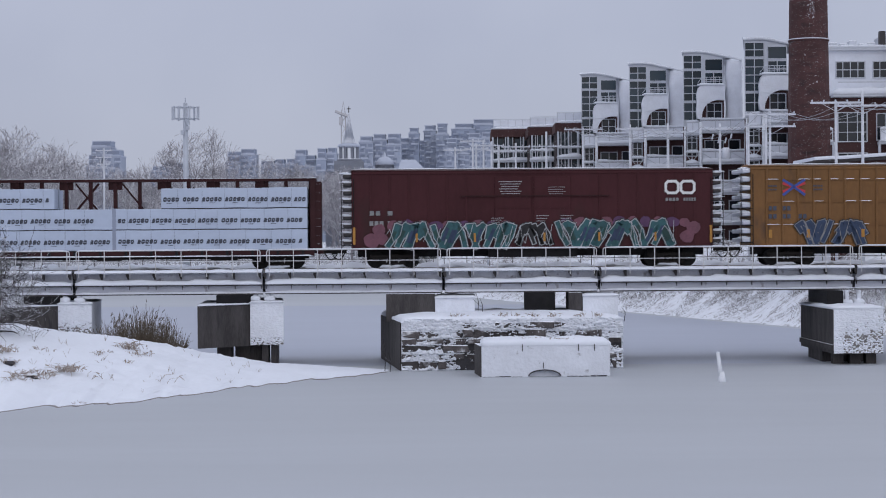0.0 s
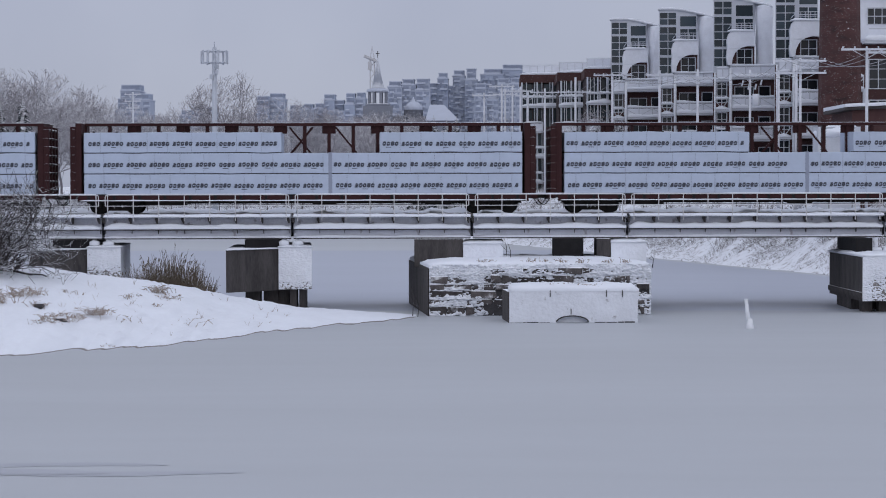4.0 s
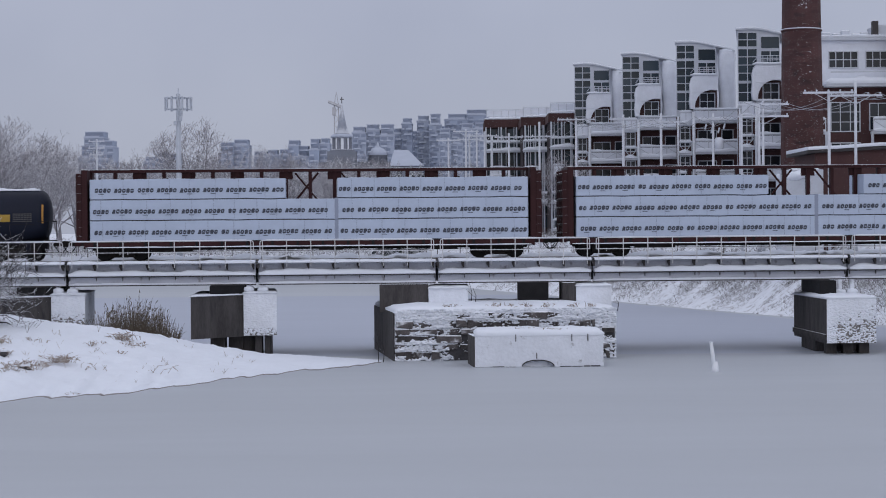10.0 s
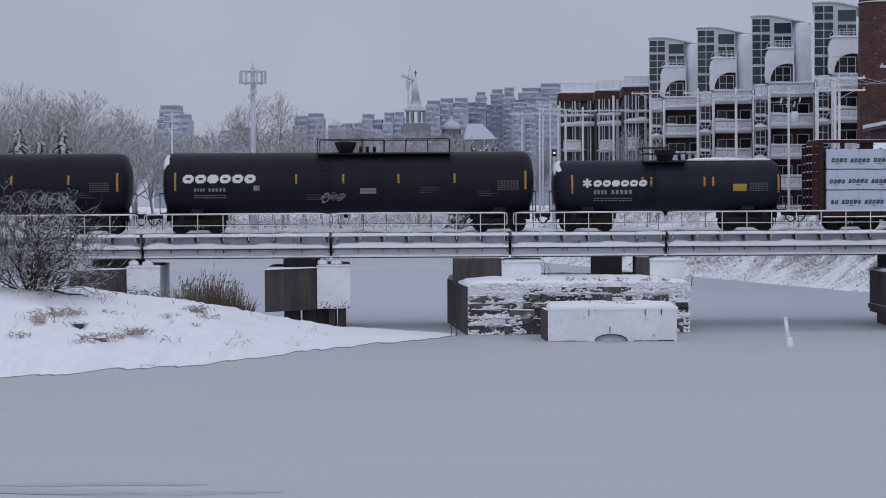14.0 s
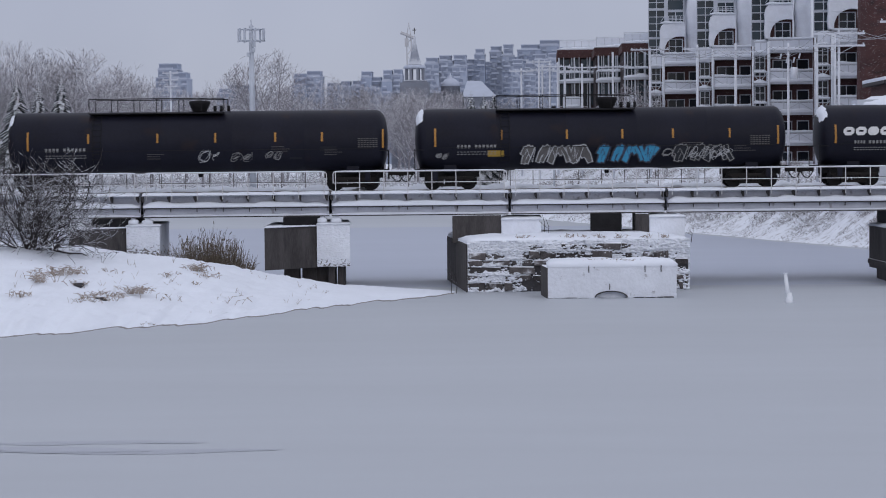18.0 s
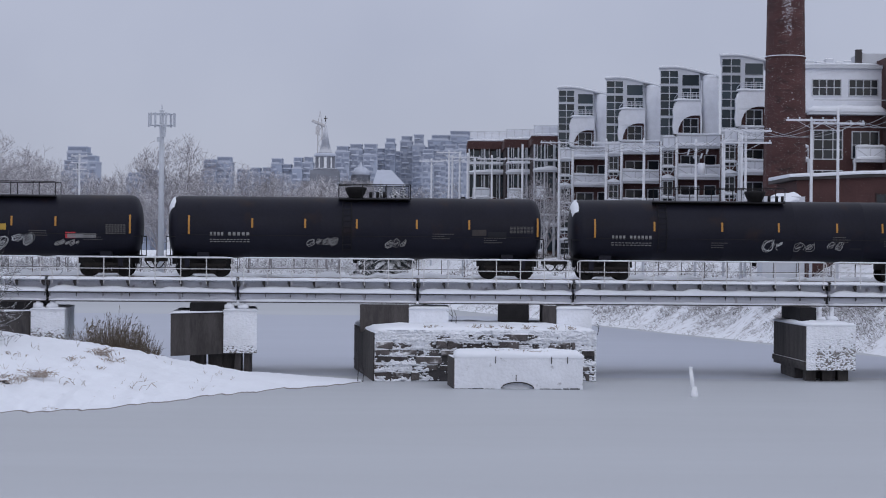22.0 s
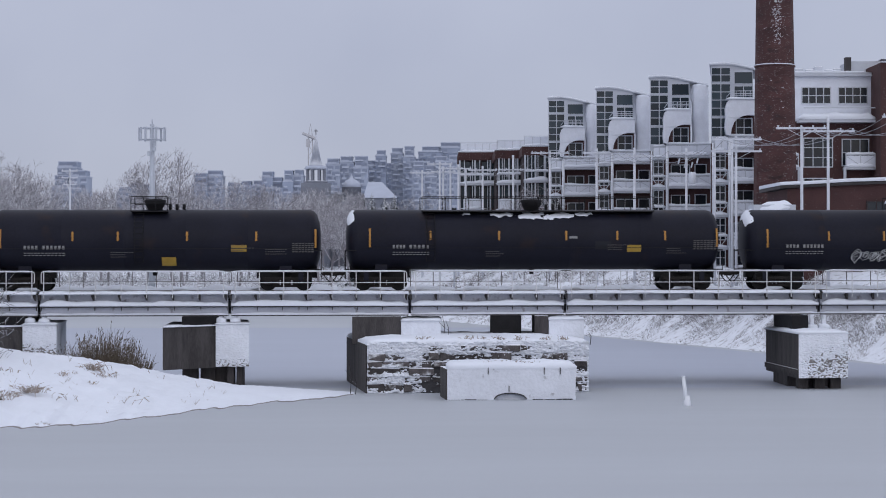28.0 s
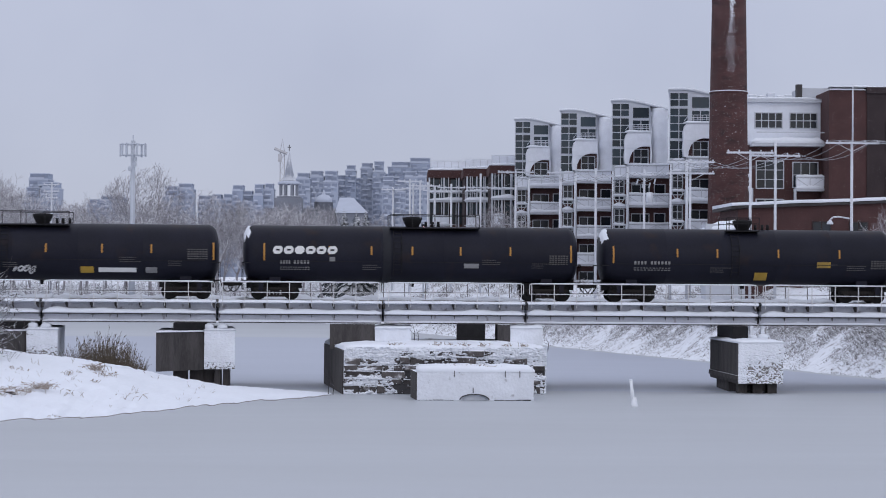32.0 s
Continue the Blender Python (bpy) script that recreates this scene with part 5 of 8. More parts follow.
            ribbon(d, [(emblem[0] - u, zc + emblem[1] - v), (emblem[0] + u, zc + emblem[1] + v)], 0.11, on_side(zc) - 0.012)
        part("emblem", d, "white", t, "small white painted rosette")
    if ridge:
        part("top_snow", snow_ridge(B(), ridge[0], ridge[1], -0.4, 0.3, zc + rad - 0.045, 0.13, 0.3, seed), "snow", t, "snow lying along the top of the barrel")
    if block:
        x, z, w, h = block
        d = B()
        for k in range(5):
            zz = zc + z + h * k / 5
            bars(d, x, x + w, zz, zz + h * 0.11, on_side(min(zz + h * 0.11, zc), 0.016), 7, 0.25)
        part("data_block", d, "faint", t, "small block of stencilled data", "stuff")
    if L > 7:
        rr = random.Random(seed)
        for x, z in ((L * rr.uniform(0.36, 0.46), -0.30), (L * rr.uniform(0.66, 0.72), -0.48), (-L * rr.uniform(0.18, 0.3), -0.62)):
            d = B()
            for k in range(3):
                bars(d, x, x + rr.uniform(0.6, 1.15), zc + z - 0.11 * k, zc + z - 0.11 * k + 0.035, on_side(zc + z - 0.11 * k + 0.035, 0.014), 9, 0.25)
            part("small_stencil", d, "faint", t, "fine stencilled lines", "stuff")
    for k, (x0, x1, z0, z1, m) in enumerate(tags):
        tag_scrawl(t, x0, x1, zc + z0, zc + z1, on_side(zc + z1, 0.02) - 0.02, seed * 10 + k, m)
    for x0, x1, z0, z1, n, fill, edge in paint or ():
        graffiti(t, x0, x1, zc + z0, zc + z1, on_side(zc + z1, 0.02), n, seed + 3, fill, edge)
    if snow_end:
        s = B()
        rings = []
        for dx, f in ((0.10, 0.66), (0.15, 0.77), (0.22, 0.865), (0.31, 0.93), (0.42, 0.98)):
            ring = []
            for k in range(18):
                a = radians(-52 + 104 * k / 17 + 14 * noise.noise(Vector((dx * 7, seed, k * 0.3))))
                e = 0.10 * noise.noise(Vector((k * 0.55 + seed, dx * 9, seed)))
                lift = 0.035 * math.sin(math.pi * k / 17) + 0.012
                ff = f if 0.1 < dx else f + e
                ring.append(s.verts.new((-L + dx - lift + (1.4 * e if dx > 0.4 else 0), rad * ff * math.sin(a) * 1.01, zc + (rad * ff + lift * 0.8) * math.cos(a))))
            rings.append(ring)
        for u, v in zip(rings, rings[1:]):
            for k in range(17):
                s.faces.new((u[k], u[k + 1], v[k + 1], v[k])).smooth = True
        part("end_snow", s, "snow", t, "snow caught on the barrel head")
    if top_snow:
        for k, (x, w, a0, a1) in enumerate(((-1.55, 0.50, 0.50, 0.72), (-0.15, 0.50, 0.46, 0.84), (0.75, 0.22, 0.60, 0.86), (1.35, 0.50, 0.48, 0.82), (2.5, 0.34, 0.44, 0.68), (-3.4, 0.16, 0.5, 0.62))):
            s = B()
            nx, na = 22, 14
            rows = []
            for j in range(na + 1):
                row = []
                for i in range(nx + 1):
                    u, v = 2 * i / nx - 1, 2 * j / na - 1
                    e = 1 - (u * u + v * v) ** 0.5 + 0.75 * noise.noise(Vector((u * 1.8 + k * 5, v * 1.4, k))) + 0.4 * noise.noise(Vector((u * 4.5, v * 4.0, k + 3)))
                    r = rad + max(-0.05, min(0.045, 0.10 * e))
                    an = a0 + (a1 - a0) * (j / na) - 0.1 * noise.noise(Vector((u * 2.0, 0, k)))
                    row.append(s.verts.new((x + w * u * 1.3, -r * math.sin(an), zc + r * math.cos(an))))
                rows.append(row)
            for lo, hi in zip(rows, rows[1:]):
                for i in range(nx):
                    s.faces.new((lo[i], lo[i + 1], hi[i + 1], hi[i])).smooth = True
            part("snow_patch", s, "snow", t, "ragged patch of snow on the barrel")
    trucks(t, (-L + 1.75, L - 1.75))
    return t


def box_car(s0, s1, top, mat, label, brand):
    t = rail_car("box_car", s0, s1, label, "box car", "box cars of the train")
    L, H, z0 = (s1 - s0) / 2, 1.48, 0.92
    zt = top - RAILZ
    b = B()
    box(b, -L, L, -H, H, z0, zt - 0.12, bevel=0.03)
    part("body", b, mat, t)
    rf = B()
    n = 24
    prism(rf, [(-L - 0.03, -H - 0.03), (L + 0.03, -H - 0.03), (L + 0.03, H + 0.03), (-L - 0.03, H + 0.03)], zt - 0.12, zt, [(-L, -0.4), (L, -0.4), (L, 0.4), (-L, 0.4)])
    part("roof", rf, mat, t)
    part("roof_snow", snow_ridge(B(), -L, L, -0.9, 0.9, zt - 0.05, 0.09, 0.5, s0), "snow", t, "thin snow on the roof")
    k = int(2 * L / (0.93 if brand else 0.78))
    rib = mesh_of("rib", box(B(), -0.05, 0.05, -H - (0.028 if brand else 0.06), -H - 0.001, z0 + 0.05, zt - 0.16, bevel=0.012), mat)
    for i in range(1, k):
        x = -L + 2 * L * i / k
        if abs(x) < 2.45 and brand:
            continue
        part("rib", rib, None, t).location = (x, 0, 0)
    for z, h in ((z0 + 0.06, 0.16), (zt - 0.24, 0.10)):
        part("side_sill", box(B(), -L, L, -H - 0.05, -H - 0.001, z - h / 2, z + h / 2, bevel=0.015), mat, t)
    for d in (-1, 1):
        e = B()
        for k2 in range(9):
            z = z0 + 0.25 + (zt - z0 - 0.7) * k2 / 8
            box(e, min(d * L, d * (L + 0.42)), max(d * L, d * (L + 0.42)), -H + 0.06, H - 0.06, z, z + 0.2, bevel=0.04)
        part("end_corrugation", e, "steel_dark" if brand else "steel_grey", t, "corrugated steel end with snow in the ribs")
        sn = B()
        for k2 in range(9):
            z = z0 + 0.45 + (zt - z0 - 0.7) * k2 / 8
            snow_ridge(sn, min(d * L, d * (L + 0.62)), max(d * L, d * (L + 0.62)), -H + 0.08, -H + 0.5, z, 0.07, 0.2, k2)
        part("end_snow", sn, "snow", t, "snow on the end ribs", "stuff")
        ld = B()
        for x in (d * (L - 0.1), d * (L + 0.5)):
            tube(ld, (x, -H - 0.06, z0 - 0.3), (x, -H - 0.06, zt - 0.5), 0.02, seg=5)
        for k2 in range(7):
            tube(ld, (d * (L - 0.1), -H - 0.06, z0 - 0.2 + 0.42 * k2), (d * (L + 0.5), -H - 0.06, z0 - 0.2 + 0.42 * k2), 0.018, seg=5)
        part("ladder", ld, "black_steel", t)
        coupler(t, d * (L + 0.25), d)
    us = B()
    box(us, -L + 0.3, L - 0.3, -0.35, 0.35, 0.55, z0)
    box(us, -2.2, 2.2, -1.2, -0.9, 0.5, z0)
    part("underframe", us, "black_steel", t)
    trucks(t, (-L + 2.05, L - 2.05))
    return t, L, H, z0, zt


def brown_box():
    t, L, H, z0, zt = box_car(-5.70, 12.25, 9.56, "box_brown", "dark oxide brown box car covered in teal and pink spray paint", True)
    y = -H - 0.03
    for x in (-1.9, 0.0 + 0.05):
        d = B()
        box(d, x - 0.0, x + 1.82, -H - 0.06, -H - 0.002, z0 + 0.12, zt - 0.42, bevel=0.02)
        for k in range(4):
            box(d, x + 0.05, x + 1.77, -H - 0.085, -H - 0.06, z0 + 0.5 + 0.75 * k, z0 + 0.56 + 0.75 * k)
        part("door", d, "box_brown", t, "brown plug door")
    part("door_track", box(B(), -3.6, 3.8, -H - 0.12, -H - 0.002, zt - 1.42, zt - 1.36), "beam_brown", t)
    yy = -H - 0.07
    w = B()
    # the large company sign, as two plain rounded loops
    sx, sz = L - 2.4, zt - 1.33
    for a, c in ((0.04, 0.66), (0.80, 1.46)):
        p = [(sx + a + 0.12, sz + 0.62), (sx + a, sz + 0.5), (sx + a, sz + 0.16), (sx + a + 0.12, sz + 0.04), (sx + c - 0.12, sz + 0.04), (sx + c, sz + 0.16), (sx + c, sz + 0.5), (sx + c - 0.12, sz + 0.62), (sx + a + 0.12, sz + 0.62)]
        ribbon(w, p, 0.13, yy)
    part("painted_sign", w, "white", t, "white company sign of two loops")
    w = bars(B(), sx, sx + 0.7, sz - 0.36, sz - 0.2, yy, 4, 0.25)
    bars(w, sx + 0.9, sx + 1.55, sz - 0.36, sz - 0.2, yy, 5, 0.25)
    bars(w, -L + 0.85, -L + 1.45, zt - 2.32, zt - 2.10, yy, 2, 0.3)
    bars(w, -L + 1.75, -L + 2.05, zt - 2.32, zt - 2.10, yy, 1, 0.2)
    bars(w, -L + 0.85, -L + 1.6, zt - 2.82, zt - 2.60, yy, 3, 0.25)
    bars(w, -L + 1.75, -L + 2.5, zt - 2.82, zt - 2.60, yy, 3, 0.25)
    part("stencil_bars", w, "dim_white", t, "row of stencilled marks", "stuff")
    w = B()
    for k in range(6):
        bars(w, -1.7 + 0.06 * (k % 3), -0.55 - 0.07 * (k % 4), zt - 0.70 - 0.12 * k, zt - 0.665 - 0.12 * k, yy - 0.03, 11, 0.25)
    for k in range(4):
        bars(w, 0.75, 1.6 - 0.1 * (k % 2), zt - 0.98 - 0.11 * k, zt - 0.955 - 0.11 * k, yy - 0.03, 9, 0.3)
    for k in range(3):
        bars(w, -2.1, -1.45 - 0.1 * k, zt - 2.5 - 0.1 * k, zt - 2.47 - 0.1 * k, yy - 0.03, 7, 0.3)
        bars(w, 0.15, 0.8 - 0.1 * k, zt - 2.4 - 0.13 * k, zt - 2.36 - 0.13 * k, yy - 0.03, 6, 0.3)
        bars(w, 1.35, 2.0 - 0.1 * k, zt - 2.4 - 0.13 * k, zt - 2.36 - 0.13 * k, yy - 0.03, 6, 0.3)
    part("data_lines", w, "silver", t, "white stencilled data lines", "stuff")
    gy = -H - 0.10
    graffiti(t, -L + 1.7, -1.0, z0 + 0.02, z0 + 1.30, gy, 7, 5, "teal", "silver", ("pink", "violet"))
    graffiti(t, 1.35, L - 1.75, z0 + 0.02, z0 + 1.40, gy, 7, 9, "teal", "silver", ("violet", "pink"))
    graffiti(t, -0.8, 1.0, z0 + 0.15, z0 + 1.25, gy - 0.01, 3, 12, "spray_black", "silver")
    b = B()
    for k, (u, v, r0) in enumerate(((-L + 1.0, 0.45, 0.42), (-L + 1.35, 0.95, 0.34), (-L + 1.5, 0.5, 0.3), (L - 1.3, 0.55, 0.36), (L - 1.0, 1.0, 0.36), (L - 1.45, 1.25, 0.26))):
        blob(b, u, z0 + v, r0, r0 * 0.85, gy + 0.02 - 0.0015 * k, 3.0 + k)
    part("spray_halo", b, "pink", t, "cloud of pink spray paint")
    for x in (-L + 0.12, L - 0.12):
        plate(t, "reflector", x - 0.06, x + 0.06, z0 + 0.25, z0 + 1.1, gy + 0.02, "amber", "amber reflector strip")
    for x in (-L + 3.2, -2.9, 0.55, L - 5.7, L - 2.9):
        plate(t, "reflector", x - 0.05, x + 0.05, z0 + 0.35, z0 + 0.78, gy - 0.03, "amber", "amber reflector strip")


def yellow_box():
    t, L, H, z0, zt = box_car(14.15, 32.3, 9.70, "box_yellow", "weathered yellow ribbed box car with blue spray paint", False)
    rl = random.Random(8)
    for z in (z0 + 1.05, z0 + 2.2, z0 + 3.3):
        x = -L + 0.8
        while x < L - 1.2:
            part("side_rail", box(B(), x, x + 0.68, -H - 0.05, -H - 0.002, z, z + 0.05), "box_yellow", t)
            if rl.random() < (0.9 if z > z0 + 3 else 0.6):
                part("side_snow", snow_ridge(B(), x, x + rl.uniform(0.4, 0.68), -H - 0.06, -H - 0.002, z + 0.05, 0.03, 0.12, z + x), "snow", t, "snow on the side rail")
            x += 0.78
    y = -H - 0.075
    for mat, dx, dz in (("blue", 0.0, 0.13), ("red", 0.0, -0.13)):
        b = B()
        cx, cz = -L + 2.15, z0 + 2.95
        for s in (-1, 1):
            ribbon(b, [(cx - s * 0.52, cz + 0.36 * (1 if mat == "blue" else -0) + (0 if mat == "blue" else 0.2)), (cx, cz + (0.03 if mat == "blue" else 0.0)), (cx - s * 0.52, cz - 0.36 * (1 if mat == "blue" else 0) - (0 if mat == "blue" else 0.2))], 0.13, y - (0.006 if mat == "blue" else 0.0))
        part("painted_emblem", b, mat, t, "crossed blue and red emblem")
    w = B()
    bars(w, -L + 0.85, -L + 1.3, z0 + 2.98, z0 + 3.06, y, 4, 0.25)
    bars(w, -L + 0.85, -L + 1.3, z0 + 2.8, z0 + 2.88, y, 4, 0.25)
    bars(w, -L + 3.1, -L + 3.6, z0 + 2.98, z0 + 3.06, y, 4, 0.25)
    bars(w, -L + 3.1, -L + 3.6, z0 + 2.8, z0 + 2.88, y, 5, 0.25)
    for i, (a, n) in enumerate(((0.85, 2), (1.55, 2))):
        bars(w, -L + a, -L + a + 0.45, z0 + 1.8, z0 + 2.02, y, n, 0.25)
    for a in (0.85, 1.55, 2.35):
        bars(w, -L + a, -L + a + 0.45, z0 + 1.4, z0 + 1.62, y, 2, 0.25)
    part("stencil_bars", w, "ink", t, "row of dark stencilled marks", "stuff")
    graffiti(t, -L + 2.6, -L + 5.6, z0 + 0.1, z0 + 1.3, y - 0.01, 4, 21, "navy", "dim_white")
    for x in (-L + 0.95, -L + 2.85, -L + 5.6):
        plate(t, "reflector", x - 0.08, x + 0.08, z0 + 0.45, z0 + 0.85, y - 0.04, "amber", "amber reflector strip")


def crumple(bm, seed):
    """Loose film: a few cuts along the pack whose edges rise and sink a little."""
    es = [e for e in bm.edges if abs((e.verts[0].co - e.verts[1].co).x) > 1.0]
    bmesh.ops.subdivide_edges(bm, edges=es, cuts=14, use_grid_fill=True)
    for v in bm.verts:
        n = noise.noise(Vector((v.co.x * 0.9 + seed, v.co.z * 1.3, v.co.y)))
        v.co.z += 0.034 * n
        v.co.y += 0.012 * noise.noise(Vector((v.co.x * 1.4, v.co.z * 2.0, seed)))
    return bm


def centre_beam(s0, s1, seed, gap):
    """A centre beam flat car loaded with wrapped lumber; gap: where the top tier is missing (x from, x to)."""
    t = rail_car("centre_beam_car", s0, s1, "oxide brown centre beam flat car with bulkhead ends", "flat car", "centre beam cars of the train")
    L, H, zd, zt = (s1 - s0) / 2, 1.45, 0.93, 4.50
    d = B()
    box(d, -L, L, -H, H, zd - 0.16, zd)
    part("deck", d, "black_steel", t)
    u = B()
    box(u, -L + 0.4, L - 0.4, -0.4, 0.4, 0.5, zd - 0.16)
    box(u, -L + 3.4, -L + 5.4, -1.2, -0.7, 0.42, zd - 0.16)
    box(u, 0.4, 1.6, -1.25, -0.8, 0.46, zd - 0.16)
    box(u, L - 5.2, L - 3.9, -1.2, -0.8, 0.44, zd - 0.16)
    part("underframe", u, "truck", t, "dark underframe with brake gear")
    part("side_sill", box(B(), -L + 0.1, L - 0.1, -H - 0.01, -H + 0.05, 0.64, zd - 0.02), "beam_brown", t, "brown side sill with snow on its lip")
    part("sill_lip", box(B(), -L + 0.1, L - 0.1, -H - 0.09, -H + 0.05, 0.60, 0.64), "black_steel", t)
    part("sill_snow", snow_ridge(B(), -L + 0.2, L - 0.2, -H - 0.09, -H - 0.012, 0.64, 0.05, 0.18, seed * 3.0), "snow", t)
    pk_ = mesh_of("stake_pocket", box(B(), -0.06, 0.06, -H - 0.07, -H - 0.012, 0.70, zd + 0.02), "black_steel")
    for k in range(18):
        part("stake_pocket", pk_, None, t).location = (-L + 0.65 + (2 * L - 1.3) * k / 17, 0, 0)
    tb = B()
    box(tb, -L, L, -0.28, 0.28, zt - 0.14, zt)
    part("top_beam", tb, "beam_brown", t, "brown top beam")
    part("top_snow", snow_ridge(B(), -L, L, -0.25, 0.25, zt, 0.025, 0.5, seed), "snow", t)
    n = 18
    for k in range(n + 1):
        x = -L + 0.3 + (2 * L - 0.6) * k / n
        part("web_post", box(B(), x - 0.09, x + 0.09, -0.16, 0.16, zd, zt - 0.14), "beam_brown", t)
        if k % 2 == 0 and 0 < k < n:
            part("gusset", prism(B(), [(x - 0.34, -0.06), (x + 0.34, -0.06), (x + 0.34, 0.06), (x - 0.34, 0.06)], zt - 0.52, zt - 0.14), "beam_brown", t)
    for a, m in ((-0.75, 2), (1.55, 1)):
        for s, e in (((a, zt - 0.2), (a + 1.15, 2.9)), ((a, 2.9), (a + 1.15, zt - 0.2)))[:m]:
            part("cross_brace", tube(B(), (s[0], 0, s[1]), (e[0], 0, e[1]), 0.07, seg=4), "beam_brown", t)
    for e in (-1, 1):
        x = e * L
        bk = part("bulkhead", box(B(), min(x, x - e * 0.30), max(x, x - e * 0.30), -H, H, zd, zt, bevel=0.03), "beam_brown", t, "braced brown bulkhead end")
        for y in (-H + 0.1, -0.5, 0.5, H - 0.1):
            part("stanchion", box(B(), min(x, x + e * 0.26), max(x, x + e * 0.26), y - 0.09, y + 0.09, zd - 0.1, zt - 0.2), "beam_brown", bk)
        for k in range(8):
            z = zd + 0.2 + 0.42 * k
            part("rib", box(B(), min(x, x + e * 0.22), max(x, x + e * 0.22), -H + 0.1, H - 0.1, z, z + 0.08), "black_steel", bk)
        for k in range(8):
            z = zd + 0.28 + 0.42 * k
            sn = snow_ridge(B(), min(x, x + e * 0.24), max(x, x + e * 0.24), -H + 0.1, H - 0.1, z, 0.07, 0.1, k + seed)
            part("bulkhead_snow", sn, "snow", t)
        ef = B()
        box(ef, min(x, x + e * 0.35), max(x, x + e * 0.35), -1.3, 1.3, zd - 0.2, zd - 0.02)
        part("end_sill", ef, "beam_brown", t)
        coupler(t, e * (L + 0.3), e)
    trucks(t, (-L + 1.9, L - 1.9))
    # the load: three tiers of wrapped lumber packs, each pack a thing of its own that rides with the car
    rnd = random.Random(seed)
    tier = 0.985
    mid, mid_s = 1.3, (s0 + s1) / 2
    for k in range(3):
        z = zd + 0.04 + k * (tier + 0.045)
        bounds = [(-L + 0.42, mid - 0.05), (mid + 0.05, L - 0.42)] if k < 2 else [(-L + 0.42, gap[0]), (gap[1], L - 0.42)]
        for a, c in bounds:
            for side in (-1, 1):
                y0, y1 = (-H - 0.02, -0.19) if side == -1 else (0.19, H + 0.02)
                off = Vector(((a + c) / 2, (y0 + y1) / 2, z - 0.045))
                pk = thing("lumber_pack", LINE @ pose(mid_s, TV, RAILZ) @ Matrix.Translation(off), "long lumber pack in pale printed wrap on the flat car", "lumber pack", "lumber packs of the train")
                CARS.append((pk, mid_s, Matrix.Translation(off)))

                def pack_part(name, bm, mat):
                    part(name, bm, mat, pk).location = -off

                pack_part("wrapping", crumple(box(B(), a, c, y0, y1, z, z + tier, bevel=0.02), a), "wrap")
                pack_part("dunnage", box(B(), a + 0.02, c - 0.02, y0 + 0.02, y1, z - 0.045, z - 0.002), "dunnage")
                if side == 1:
                    continue
                x = a + rnd.uniform(0.5, 1.0)
                while x < c - 0.2:
                    pack_part("wrap_fold", box(B(), x - 0.008, x + 0.008, y0 - 0.014, y0 - 0.006, z + 0.03, z + tier - 0.03), "wrap_seam")
                    x += rnd.uniform(0.95, 1.3)
                x = a + rnd.uniform(-0.5, 0.1)
                while x < c - 0.3:
                    first_ = max(0, math.ceil((a + 0.06 - x) / 0.2))
                    last_ = min(5, int((c - 0.06 - x) / 0.2))
                    if rnd.random() < 0.14 and first_ == 0:
                        first_ = rnd.choice((1, 3))
                        x -= 0.2 * first_ - 0.03
                    zz = z + 0.31 + rnd.uniform(-0.012, 0.012)
                    w = B()
                    for i in range(first_, last_):
                        sign_mark(w, x + i * 0.2, zz, 0.165, 0.205 + 0.012 * (i % 2), y0 - 0.018, i)
                    if first_ < 2 and last_ == 5:
                        w.faces.new([w.verts.new((x + 0.38 + uu, y0 - 0.018, zz - 0.085 + vv)) for uu, vv in ((0, 0), (0.26, 0), (0.26, 0.028), (0, 0.028))])
                    if first_ < last_:
                        pack_part("wrap_print", w, "ink")
                    else:
                        w.free()
                    x += 1.13
                if k == 2:
                    for q in range(int((c - a) / 1.1)):
                        pack_part("strap_block", box(B(), a + 0.5 + 1.1 * q - 0.05, a + 0.5 + 1.1 * q + 0.05, y0 + 0.01, y0 + 0.1, z + tier - 0.03, z + tier + 0.04), "dunnage")
    sm = B()
    box(sm, mid - 0.09, mid + 0.09, -H - 0.03, -0.3, zd + 0.02, zd + 0.04 + 2 * (tier + 0.04))
    part("wrap_end", sm, "wrap_seam", t, "folded wrap darkened for shade between packs")
    return t


yellow_box()
brown_box()
centre_beam(-29.85, -7.45, 1, (-1.6, 3.6))
centre_beam(-53.5, -31.1, 2, (-1.1, 3.75))
centre_beam(-77.35, -55.05, 3, (-1.1, 3.7))
centre_beam(-101.3, -78.9, 4, (-1.2, 1.35))

R = 1.53
tank_car(-114.4, -102.92, 1.28, "tank_grey", platform=(-1.27, 0.86, -0.05), stripes=(-4.79, -1.3, -0.87, 1.77, 2.2, 5.44), name_bars=(-3.75, -0.44, 1.95, 0.30, 5),
         brand=(-3.75, -0.04, 2.7, 0.31), placard=((3.52, -0.12, 0.68, 0.36, "plate_yellow"), (2.1, -0.62, 0.7, 0.3, "tank_band")), block=(3.98, -0.3, 0.95, 0.45), seed=2, emblem=(-4.05, 0.13), ridge=(0.9, 5.2),
         label="short slate grey railway tank car with white block word")
